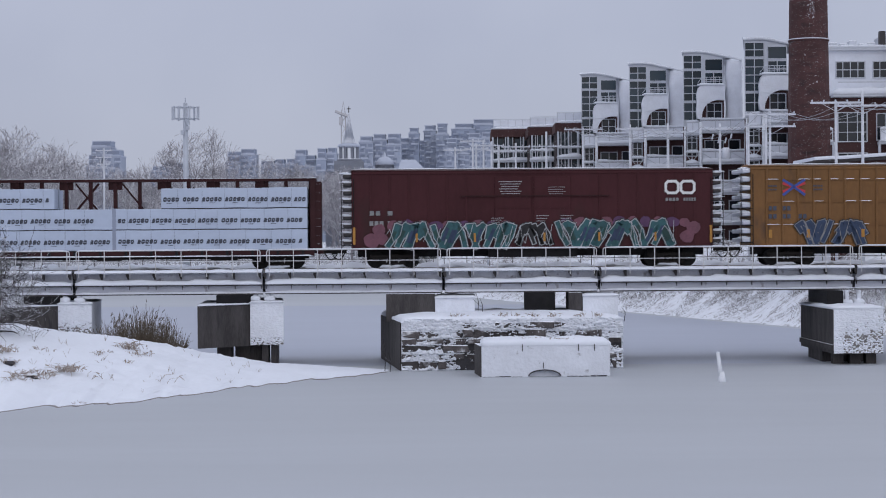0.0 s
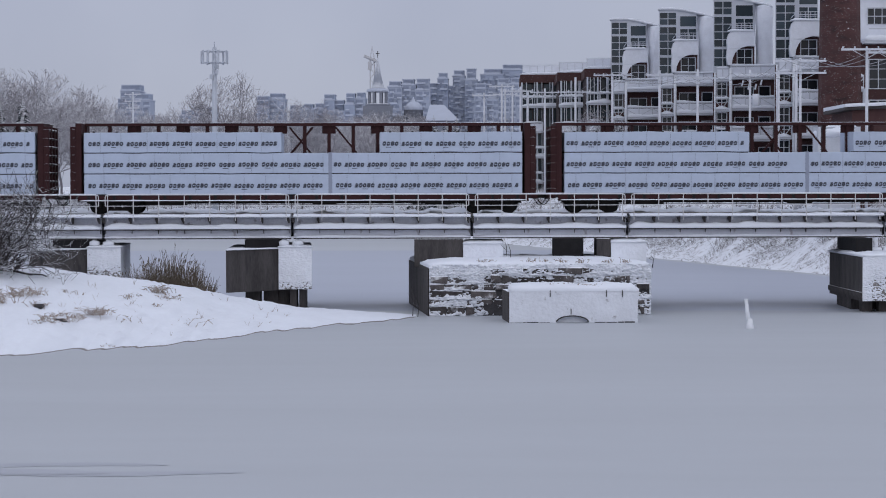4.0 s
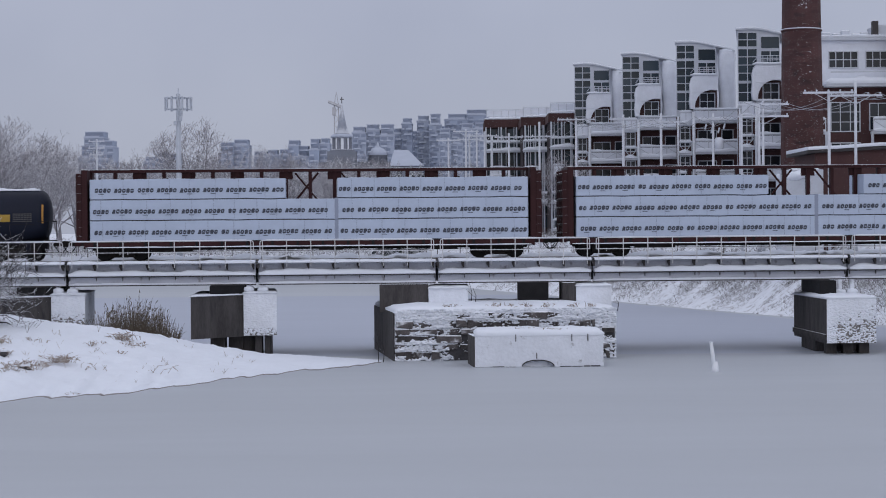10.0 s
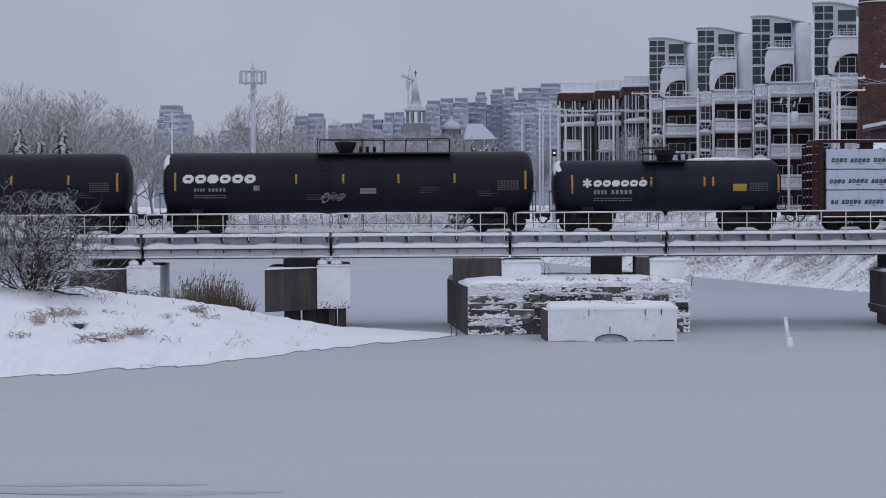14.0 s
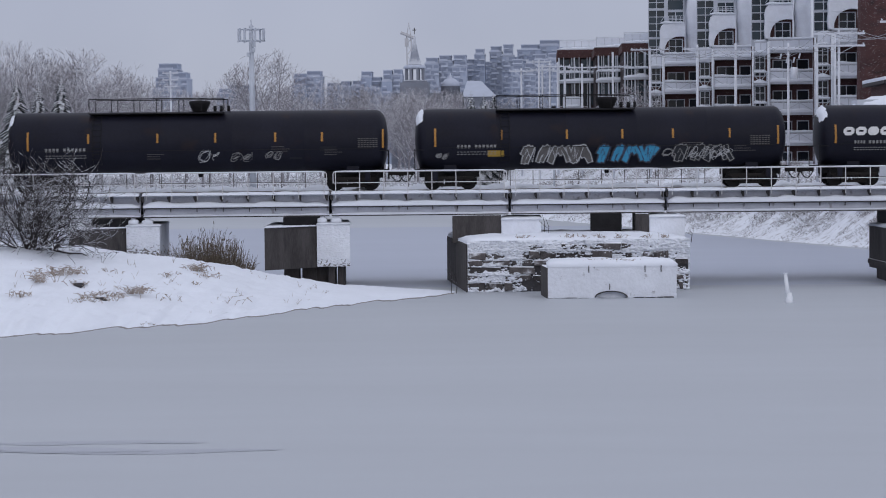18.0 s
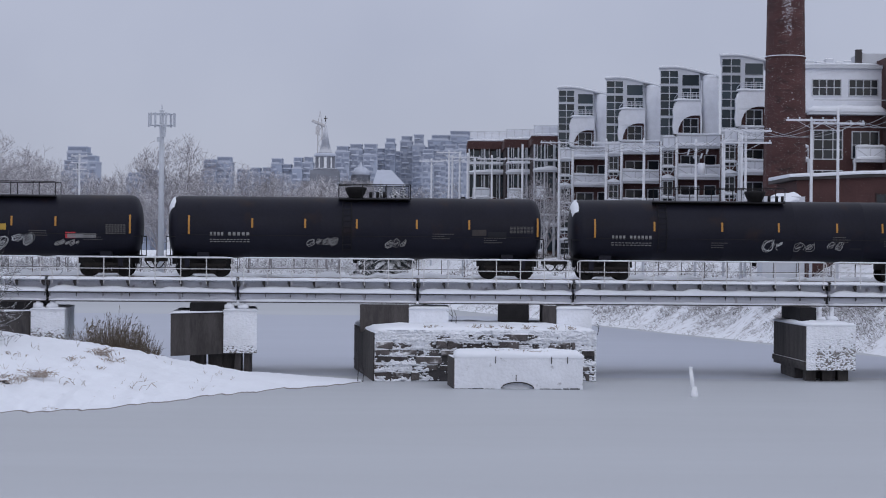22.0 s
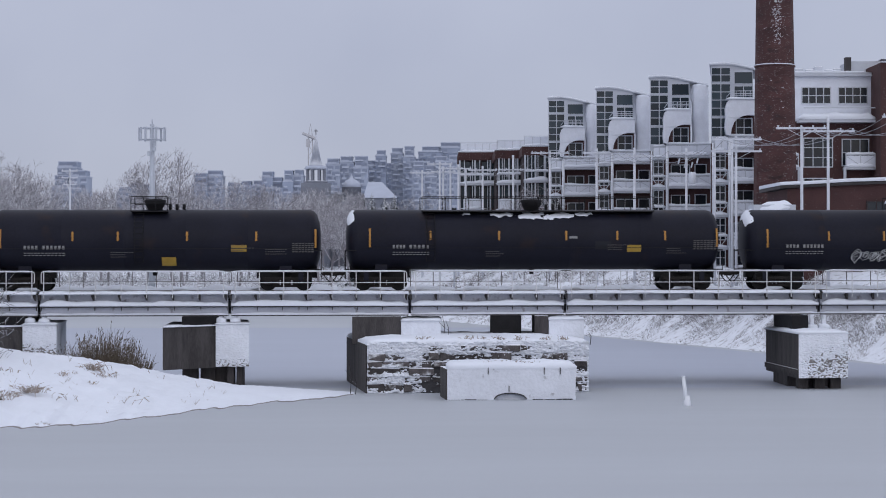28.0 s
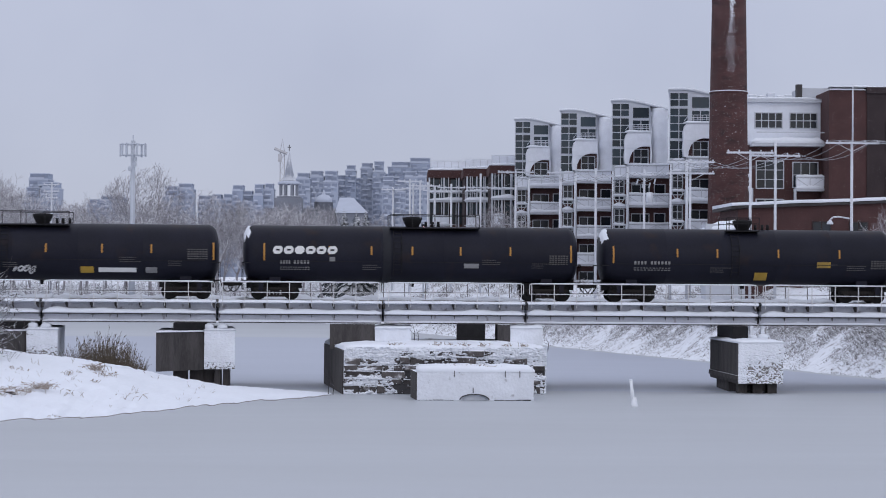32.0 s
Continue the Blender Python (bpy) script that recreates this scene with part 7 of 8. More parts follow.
for k, x in enumerate((-0.4, 1.6, 2.3, 3.1, 4.0, 5.2, 6.1)):
    tuft(x, 94.4, 14, 0.36, "reed_pale", "tuft of frosted dead grass on the pier", 100 + k, False, 2.42)
rnd = random.Random(5)
s = []
for k in range(80):
    x = rnd.uniform(-24, -9)
    f, c = lerp(SHORE, x), lerp(CREST_Y, x)
    y = f + (c - f) * rnd.uniform(0.1, 0.95)
    p = Vector((x, y, spit_z(x, y) - 0.03))
    for j in range(rnd.randrange(1, 4)):
        s.append((p, p + Vector((rnd.uniform(-0.2, 0.2), rnd.uniform(-0.1, 0.1), rnd.uniform(0.06, 0.30))), 0.008, 0.005))
tagged(new("stray_stems", twig_mesh("stray_stems", s, "reed_pale")), "stray dead stems in the snow", "dead grass", kind="stuff")
for k, (x, y, h) in enumerate(((-3.75, 93.3, 1.5), (-3.5, 92.9, 0.9), (0.55, 97.6, 1.2), (0.75, 97.8, 0.9), (7.3, 94.0, 0.5))):
    st = thing("dead_stalk", pose(x, y, 0 if k in (0, 1) else 2.3), "thin frosted dead stalk by the pier", "dead stalk", "dead stalks")
    part("stem", twig_mesh("stem", [(Vector((0, 0, -0.1)), Vector((0.05, 0, h * 0.6)), 0.02, 0.015), (Vector((0.05, 0, h * 0.6)), Vector((-0.08, 0, h)), 0.015, 0.008), (Vector((0.04, 0, h * 0.5)), Vector((-0.22, 0, h * 0.72)), 0.012, 0.008)], "bark", 5), None, st)


# ---- far buildings ----
PANE = {}


def unit_pane(mat):
    if mat not in PANE:
        PANE[mat] = mesh_of("pane", box(B(), -0.5, 0.5, -0.03, 0.03, -0.5, 0.5), mat)
    return PANE[mat]


def pane(parent, x, y, z, w, h, mat="glass"):
    o = part("pane", unit_pane(mat), None, parent)
    o.location, o.scale = (x, y, z), (w, 1, h)
    return o


def window(parent, x, z, w, h, y=0.0, nx=2, nz=2, mat="glass", frame_mat="trim", t=0.09):
    """A framed window proud of the wall face at y, its panes set back."""
    f = B()
    k = []
    for yy in (-0.10, 0.04):
        for s in (0, t):
            k.append([f.verts.new((sx * (w / 2 - s), yy, sz * (h / 2 - s))) for sx, sz in ((-1, -1), (1, -1), (1, 1), (-1, 1))])
    for a, c in ((0, 1), (1, 3), (3, 2), (2, 0)):
        for i in range(4):
            f.faces.new((k[a][i], k[a][(i + 1) % 4], k[c][(i + 1) % 4], k[c][i]))
    bmesh.ops.recalc_face_normals(f, faces=f.faces)
    o = part("window", f, frame_mat, parent)
    o.location = (x, y, z)
    for i in range(1, nx):
        u = part("mullion", unit_pane(frame_mat), None, o)
        u.location, u.scale = (-w / 2 + w * i / nx, -0.025, 0), (0.07, 1.5, h - 2 * t)
    for j in range(1, nz):
        u = part("mullion", unit_pane(frame_mat), None, o)
        u.location, u.scale = (0, -0.025, -h / 2 + h * j / nz), (w - 2 * t, 1.35, 0.06)
    for i in range(nx):
        for j in range(nz):
            pane(o, -w / 2 + w * (i + 0.5) / nx, -0.015, -h / 2 + h * (j + 0.5) / nz, w / nx - 0.09, h / nz - 0.09, mat)
    return o


def balcony(parent, x0, x1, z, y0, y1, truss=True, seed=0.0, fill=False):
    """Slab, top rail, posts and crossed braces, with snow lying on it."""
    s = B()
    box(s, x0, x1, y0, y1, z - 0.22, z)
    b = part("balcony", s, "trim", parent, "snowy white balcony")
    part("balcony_snow", snow_ridge(B(), x0, x1, y0 - 0.06, y0 + 0.6, z, 0.36, 0.5, seed), "snow", b)
    part("balustrade", box(B(), x0, x1, y0 + 0.01, y0 + 0.09, z + 0.98, z + 1.08), "trim", b)
    n = max(2, round((x1 - x0) / 1.4))
    for k in range(n + 1):
        px = x0 + 0.04 + (x1 - x0 - 0.08) * k / n
        part("baluster", box(B(), px - 0.04, px + 0.04, y0 + 0.01, y0 + 0.09, z, z + 0.98), "trim", b)
    if truss:
        for k in range(n):
            xa, xb = x0 + (x1 - x0) * k / n, x0 + (x1 - x0) * (k + 1) / n
            p, q = ((xa, z + 0.1), (xb, z + 0.95)) if k % 2 else ((xa, z + 0.95), (xb, z + 0.1))
            part("brace", tube(B(), (p[0], y0 + 0.02, p[1]), (q[0], y0 + 0.02, q[1]), 0.045, seg=4), "trim", b)
    part("rail_snow", snow_ridge(B(), x0, x1, y0 - 0.03, y0 + 0.14, z + 1.08, 0.20, 0.25, seed + 5), "snow", b)
    if fill:
        part("panel", box(B(), x0 + 0.05, x1 - 0.05, y0 + 0.03, y0 + 0.07, z + 0.05, z + 0.95), "stucco", b, "snow plastered balustrade panel")
    return b


def tower_house(x, y):
    t = thing("tower_house", pose(x, y, 0), "stepped apartment house with a glass stair tower and snowy balconies", "apartment house", "stepped apartment houses")
    def slant(bm):
        """The walls run back askew, so the houses stand in a saw-tooth row."""
        for v in bm.verts:
            v.co.x += 0.15 * max(0.0, v.co.y - 0.2)
        return bm

    b = B()
    box(b, 1.62, 8.5, 0.9, 10, 2.5, 17.0)
    box(b, 0.0, 1.62, 0.25, 10, 2.5, 17.0)
    slant(b)
    part("lower_wall", b, "brick", t, "dark red brick wall")
    def roof_line(px):
        u = (px + 0.15) / 5.9
        return 24.18 + 0.12 * math.sin(math.pi * min(1, u * 1.6)) - 0.85 * u ** 2.2

    b = B()
    prof = [(0.02 + 0.485 * k, roof_line(0.02 + 0.485 * k)) for k in range(9)] + [(3.9, 17.0), (0.02, 17.0)]
    f0 = [b.verts.new((px, 0.12, pz)) for px, pz in prof]
    f1 = [b.verts.new((px, 9.0, pz)) for px, pz in prof]
    b.faces.new(f0)
    b.faces.new(f1[::-1])
    for i in range(len(prof)):
        k = (i + 1) % len(prof)
        b.faces.new((f0[i], f1[i], f1[k], f0[k]))
    bmesh.ops.recalc_face_normals(slant(b), faces=b.faces)
    part("tower_wall", b, "trim", t, "pale grey stair tower")
    r = B()
    n = 12
    lo, hi = [], []
    for k in range(n + 1):
        u = k / n
        px, pz = -0.15 + 5.9 * u, 24.18 + 0.12 * math.sin(math.pi * min(1, u * 1.6)) - 0.85 * u ** 2.2
        lo.append((px, pz))
    va = [[r.verts.new((px, yy, pz + dz)) for px, pz in lo] for yy, dz in ((-0.1, 0), (-0.1, 0.1), (9.3, 0.1), (9.3, 0))]
    for a, c in ((0, 1), (1, 2), (2, 3), (3, 0)):
        for k in range(n):
            r.faces.new((va[a][k], va[a][k + 1], va[c][k + 1], va[c][k]))
    for k in (0, n):
        r.faces.new([va[i][k] for i in range(4)])
    bmesh.ops.recalc_face_normals(slant(r), faces=r.faces)
    ro = part("roof", r, "trim", t, "curved pale metal roof")
    s = B()
    vb = [[s.verts.new((px, yy, pz + dz)) for px, pz in lo] for yy, dz in ((-0.12, 0.09), (-0.16, 0.22), (0.2, 0.27), (9.3, 0.27))]
    for a in range(3):
        for k in range(n):
            s.faces.new((vb[a][k], vb[a][k + 1], vb[a + 1][k + 1], vb[a + 1][k])).smooth = True
    slant(s)
    part("roof_snow", s, "snow", ro, "snow on the curved roof")
    for zb, zt, nz, m in ((22.65, 24.0, 2, "glass_blue"), (19.5, 22.5, 4, "glass_blue"), (17.6, 19.35, 2, "glass_blue")):
        window(t, 0.93, (zb + zt) / 2, 1.78, zt - zb, 0.12, 2, nz, m, "trim", 0.05)
    window(t, 3.02, 23.05, 1.75, 1.15, 0.12, 1, 1, "glass_blue", "trim", 0.05)
    window(t, 3.02, 21.6, 1.75, 1.4, 0.12, 2, 2, "glass_blue", "trim", 0.05)
    c = B()
    lathe(c, [(17.4 + 0.35 * k, 0.82) for k in range(17)] + [(23.3, 0.82), (23.36, 0.76)], 28, "z")
    for v in c.verts:
        v.co += Vector((5.02, 0.55, 0))
        v.co += Vector((noise.noise(v.co * 1.1), noise.noise(v.co * 1.3 + Vector((3, 0, 0))), 0)) * 0.09
    part("round_pillar", c, "snow_crust", t, "round pillar plastered with snow")
    part("pillar_snow", snow_cap(B(), [(5.02 + 0.8 * math.cos(a), 0.55 + 0.8 * math.sin(a)) for a in [k * 0.524 for k in range(12)]], 23.34, 0.22, x), "snow", t)
    d = B()
    shape = [(1.28, 17.7), (1.70, 17.7), (1.78, 18.3), (1.98, 18.85), (2.3, 19.2), (2.75, 19.42), (3.3, 19.55), (3.95, 19.5), (3.95, 20.3), (3.95, 21.0), (3.2, 21.04), (2.4, 21.0), (1.75, 21.02), (1.42, 20.75), (1.25, 20.1), (1.3, 19.3), (1.22, 18.5)]
    va = [[d.verts.new((px + 0.05 * noise.noise(Vector((px * 3, pz * 3, yy))), yy + 0.14 * noise.noise(Vector((px * 1.7, pz * 1.7, 3))), pz + 0.05 * noise.noise(Vector((px * 4, pz * 4, yy + 2)))) ) for px, pz in shape] for yy in (-1.0, -0.45, 0.1)]
    d.faces.new(va[0])
    d.faces.new(va[2][::-1])
    for a in range(2):
        for i in range(len(shape)):
            k = (i + 1) % len(shape)
            d.faces.new((va[a][i], va[a + 1][i], va[a + 1][k], va[a][k])).smooth = True
    bmesh.ops.recalc_face_normals(d, faces=d.faces)
    bc = part("upper_balcony", d, "snow_crust", t, "rounded balcony plastered with snow")
    for z in (21.35, 21.75):
        part("balustrade", tube(B(), (1.75, -0.95, z), (3.9, -1.1, z), 0.03, seg=5), "trim", bc)
    for k in range(6):
        px = 1.75 + 2.15 * k / 5
        part("baluster", tube(B(), (px, -1.0, 20.95), (px, -1.0, 21.75), 0.03, seg=5), "trim", bc)
    part("balustrade", tube(B(), (1.35, -0.5, 21.2), (1.75, -0.95, 21.75), 0.03, seg=5), "trim", bc)
    part("balcony_snow", snow_ridge(B(), 1.3, 3.95, -1.1, -0.4, 20.98, 0.22, 0.3, x), "snow", bc)
    b = B()
    box(b, 1.75, 3.95, -0.3, 0.1, 17.5, 19.5)
    part("bay_wall", b, "brick", t, "red brick bay under the balcony")
    window(t, 3.0, 18.45, 1.55, 1.7, -0.3, 2, 2)
    balcony(t, 1.55, 6.05, 16.55, -0.75, 0.95, False, x, True)
    balcony(t, 0.25, 1.5, 16.35, -0.45, 0.3, False, x + 2, True)
    for k, z in enumerate((13.5, 10.5, 7.5, 4.5)):
        balcony(t, 1.55, 6.05, z, -0.7, 0.95, True, x + z, True)
        balcony(t, 0.1, 1.5, z - 0.1, -0.3, 0.24, True, x + z + 1)
        window(t, 3.1, z + 1.25, 1.9, 1.9, 0.9, 2, 2)
        window(t, 5.1, z + 1.25, 1.2, 2.0, 0.9, 1, 2)
        window(t, 0.85, z + 1.6, 1.05, 2.1, 0.25, 2, 3)
    for px in (1.62, 6.0):
        part("column", tube(B(), (px, -0.72, 2.5), (px, -0.72, 17.4), 0.15, seg=8), "trim", t, "tall white column")
    part("column", tube(B(), (0.12, -0.35, 2.5), (0.12, -0.35, 17.0), 0.09, seg=8), "trim", t)
    return t


first = tower_house(25.76, 187.5)
for k in range(1, 4):
    copy_thing(first, pose(25.76 - 4.28 * k, 187.5 + 12.7 * k, 0))


def loft_block(x0, x1, y, top, seed, label="dark red brick apartment block with snowed roof terrace"):
    """Plain brick block: storeys of dark windows, white slabs and a snowy terrace."""
    t = thing("apartment_block", pose(x0, y, 0), label, "apartment house", "brick apartment blocks")
    w = x1 - x0
    part("wall", box(B(), 0, w, 0, 12, 2.5, top - 1.0), "brick_dark", t)
    part("parapet", box(B(), -0.2, w, -0.5, 12, top - 1.0, top), "brick", t, "red brick parapet")
    part("parapet_snow", snow_ridge(B(), -0.2, w, -0.5, 3.0, top, 0.35, 0.6, seed), "snow", t)
    gr = B()
    for k in range(int(w / 0.9) + 1):
        tube(gr, (0.1 + 0.9 * k, -0.3, top), (0.1 + 0.9 * k, -0.3, top + 1.2), 0.04, seg=4)
    tube(gr, (0, -0.3, top + 1.2), (w, -0.3, top + 1.2), 0.04, seg=4)
    part("terrace_rail", gr, "trim", t)
    part("terrace_panel", box(B(), 0.1, w - 0.1, -0.27, -0.22, top + 0.35, top + 1.1), "stucco", t, "frosted terrace screen")
    n = max(1, round(w / 2.6))
    z = top - 3.9
    r = random.Random(seed)
    lvl = 0
    while z > 3:
        for k in range(n):
            window(t, w * (k + 0.5) / n, z + 1.45, w / n * 0.93, 2.7, 0.0, 2, 1 + lvl % 2, "glass_blue", "brick_dark", 0.06)
        part("floor_band", box(B(), -0.1, w, -0.35, -0.002, z - 0.35, z - 0.02), "brick" if lvl % 2 else "brick_dark", t)
        part("band_snow", snow_ridge(B(), -0.1, w * r.uniform(0.4, 0.9), -0.36, -0.01, z - 0.02, 0.10, 0.4, z), "snow", t)
        balcony(t, w * (0.08 if lvl % 2 else 0.0), w * (0.5 if lvl % 2 else 0.98), z, -1.4, -0.01, False, z + seed, lvl == 1)
        z -= 3.1
        lvl += 1
    for k in range(9):
        x = w * (0.04 + 0.92 * k / 8) + r.uniform(-0.25, 0.25)
        part("column", tube(B(), (x, -1.2, 2.5), (x, -1.2, top - 1), 0.045 if k % 3 else 0.10, seg=6), "trim", t)


loft_block(10.46, 13.42, 232.0, 19.23, 1)
loft_block(7.65, 11.27, 241.0, 19.3, 2)
loft_block(3.45, 8.63, 252.0, 19.67, 3)


def mill_building():
    """Pale top storey over red brick, with white framed windows; a sooty wing beside it."""
    y = 176.0
    x0, x1, x2 = 31.47, 38.26, 49.36
    top = 22.43
    t = thing("loft_building", pose(x0, y, 0), "brick loft building with a pale top storey and balconies", "apartment house")
    w = x1 - x0
    part("wall", box(B(), -1.4, w, 0.4, 3.4, 2.5, top - 4.2), "brick", t, "red brown brick wall")
    part("top_storey", box(B(), -1.4, w, 0.9, 3.6, top - 4.2, top - 0.25), "stucco", t, "pale clad top storey")
    part("cornice", box(B(), -1.5, w, 0.5, 3.8, top - 0.25, top), "trim", t)
    part("roof_snow", snow_ridge(B(), -1.5, w, 0.5, 3.8, top, 0.3, 0.6, 4), "snow", t)
    for x in (-0.6, 2.0, 5.2):
        window(t, x, top - 1.9, 2.6 if x > 0 else 1.2, 1.5, 0.9, 4 if x > 0 else 1, 2)
    part("terrace", box(B(), 0.2, w, -0.9, 0.9, top - 4.35, top - 4.1), "trim", t)
    part("terrace_snow", snow_ridge(B(), 0.2, w, -0.95, 0.9, top - 4.1, 0.55, 0.5, 6), "snow", t)
    part("terrace_rail", box(B(), 0.6, w, -0.85, -0.8, top - 3.15, top - 3.05), "trim", t)
    for z in (top - 6.9, top - 10.4):
        window(t, 2.05, z, 2.6, 2.6, 0.4, 3, 3)
        window(t, 5.3, z, 2.4, 2.4, 0.4, 3, 2)
    window(t, -0.6, top - 7.0, 0.9, 2.4, 0.4, 1, 3)
    balcony(t, 4.2, w, top - 8.2, -0.9, 0.39, True, 3.0, True)
    balcony(t, 4.2, w, top - 11.6, -0.9, 0.39, True, 5.0)
    balcony(t, -1.2, 0.2, top - 8.2, -0.7, 0.39, True, 8.0)
    for x in (4.15, 0.2):
        part("column", tube(B(), (x, -0.8, 2.5), (x, -0.8, top - 8.2), 0.13, seg=6), "trim", t)
    for x, h in ((0.4, 0.6), (1.3, 0.5), (2.1, 0.75), (3.0, 0.5), (3.7, 0.6)):
        part("roof_unit", box(B(), x, x + 0.7, 2, 3, top, top + h, bevel=0.05), "trim", t, "snowed roof unit")
    part("penthouse", box(B(), 5.3, w + 1.5, 3, 7, top, top + 1.3), "trim", t, "small roof house under snow")
    part("roof_vent", box(B(), 4.9, 5.4, 2.5, 3.2, top, top + 1.6), "steel_dark", t)
    b = thing("brick_wing", pose(x1, y - 3.0, 0), "sooty old brick mill wing with snow on its cornice", "brick building")
    tw = top + 0.6
    part("side_wall", box(B(), 0.0, 3.4, 0.15, 14, 2.5, tw), "brick", b, "red brick end wall")
    part("front_wall", box(B(), 3.4, x2 - x1, 0, 14, 2.5, tw + 0.2), "brick_dark", b, "sooty brick front")
    part("cornice", box(B(), 3.3, x2 - x1, -0.25, 1, tw - 0.3, tw + 0.25), "brick_dark", b)
    part("cornice_snow", snow_ridge(B(), 0.0, x2 - x1, -0.2, 1.4, tw + 0.24, 0.18, 0.4, 2), "snow", b)
    part("edge_snow", snow_ridge(B(), 0.0, 3.4, 0.0, 0.3, tw, 0.12, 0.3, 8), "snow", b)
    for x in (6.2, 9.6):
        for z in (tw - 4.2, tw - 8.6):
            window(b, x, z, 2.3, 2.7, 0.0, 3, 3, "glass", "brick_dark")
    balcony(b, 4.4, 8.8, tw - 13.0, -1.6, -0.01, False, 2.0, True)


mill_building()


def brick_stack():
    x, y = 27.86, 165.0
    t = thing("brick_chimney", pose(x, y, 0), "tall tapering red brick chimney with wind blown snow", "chimney")
    c = B()
    prof = [(2.0, 1.86), (8.0, 1.80), (22.0, 1.60), (38.0, 1.33)]
    lathe(c, prof, 16, "z")
    for f in c.faces:
        f.smooth = False
    part("shaft", c, "brick_stack", t)
    z = 22.0
    part("snow_ring", lathe(B(), [(z - 0.03, 1.60), (z - 0.02, 1.69), (z + 0.02, 1.69), (z + 0.05, 1.60)], 16, "z"), "snow", t, "thin ledge of snow round the shaft")
    part("ledge", lathe(B(), [(z - 0.16, 1.60), (z - 0.14, 1.68), (z - 0.06, 1.68), (z - 0.05, 1.60)], 16, "z"), "brick", t)
    r = random.Random(3)
    me = None
    for k in range(40):
        zz = r.uniform(9.0, 36.0)
        a = radians(-90 + r.gauss(0, 26 if zz < 24 else 9))
        rad = 1.80 + (1.33 - 1.80) * (zz - 8) / 30.0
        b = B()
        box(b, -r.uniform(0.03, 0.11), r.uniform(0.03, 0.11), -0.02, 0.03, -0.012, r.uniform(0.008, 0.02))
        o = part("ledge_snow", b, "snow", t)
        o.location, o.rotation_euler = (rad * math.cos(a), rad * math.sin(a), zz), (0, 0, a + math.pi / 2)
    s = B()
    for k in range(900):
        zz = 23.6 + 14.0 * r.random() ** 0.8
        rad = 1.80 + (1.33 - 1.80) * (zz - 8) / 30.0
        up = max(0.0, min(1.0, (zz - 27.5) / 3.5))
        a = radians(-91 + 3 * math.sin(zz * 0.9) + r.gauss(0, 9 - 3.5 * up if zz < 27 else 4.0 + 2.5 * up))
        w = r.uniform(0.02, 0.07 + 0.05 * up)
        box(s, -w, w * 0.8, -0.012, 0.03, -0.015, r.uniform(0.0, 0.02 + 0.07 * up), pose(rad * math.cos(a), rad * math.sin(a), zz, 0, 0, math.degrees(a) + 90))
    part("snow_streak", s, "snow_crust", t, "streak of blown snow up the shaft", "stuff")


brick_stack()


def shed():
    y = 150.0
    x0, x1 = 26.24, 41.99
    za, zb = 11.79, 12.55
    t = thing("brick_shed", pose(0, y, 0), "low brick shed under a sloping snow covered roof", "shed")
    w = B()
    f = [w.verts.new(p) for p in ((x0, 0, 2.5), (x1, 0, 2.5), (x1, 0, zb + 0.1), (x0, 0, za - 0.35))]
    g = [w.verts.new(p) for p in ((x0, 9, 2.5), (x1, 9, 2.5), (x1, 9, zb + 0.1), (x0, 9, za - 0.35))]
    w.faces.new(f)
    w.faces.new(g[::-1])
    for i in range(4):
        w.faces.new((f[i], g[i], g[(i + 1) % 4], f[(i + 1) % 4]))
    bmesh.ops.recalc_face_normals(w, faces=w.faces)
    part("wall", w, "brick", t, "brown brick wall")
    for nm, mat, h0, h1, o in (("roof", "steel_dark", -0.34, -0.12, 0.35), ("roof_snow", "snow", -0.11, 0.14, 0.45)):
        r = B()
        k = 16
        va = []
        for yy, dz in ((-o, h0), (-o - 0.03, (h0 + h1) / 2), (-o, h1), (9.3, h1 + 0.05), (9.3, h0)):
            va.append([r.verts.new((x0 - 0.6 + (x1 - x0 + 1.2) * i / k, yy, za + (zb - za) * i / k + dz + (0.05 * noise.noise(Vector((i * 0.7, yy, dz))) if nm == "roof_snow" else 0))) for i in range(k + 1)])
        for a in range(5):
            for i in range(k):
                r.faces.new((va[a][i], va[a][i + 1], va[(a + 1) % 5][i + 1], va[(a + 1) % 5][i]))
        for i in (0, k):
            r.faces.new([v[i] for v in va])
        bmesh.ops.recalc_face_normals(r, faces=r.faces)
        part(nm, r, mat, t)
    for x in (32.81, 35.73):
        window(t, x, 9.94, 1.5, 1.2, 0.0, 2, 1, "glass", "brick_dark")
    d = B()
    bmesh.ops.create_icosphere(d, subdivisions=3, radius=1)
    cx, cz = 24.43, 10.02
    for v in d.verts:
        v.co = Vector((cx + v.co.x * 1.7, -4 + v.co.y * 1.6, cz - 0.3 + v.co.z * (0.62 if v.co.z > 0 else 0.4) + 0.22 * v.co.x)) + Vector((0, 0, 0.25 * noise.noise(v.co * 1.6)))
    for f in d.faces:
        f.smooth = True
    hp = thing("snow_heap", pose(0, y, 0), "heap of snow beside the brick shed", "snow heap")
    part("snow_mound", d, "snow", hp)
    ft = B()
    box(ft, cx - 1.5, cx + 1.5, -5.2, -2.8, 2.5, cz + 0.1)
    part("bin", ft, "trim", hp, "pale container under the snow")


shed()


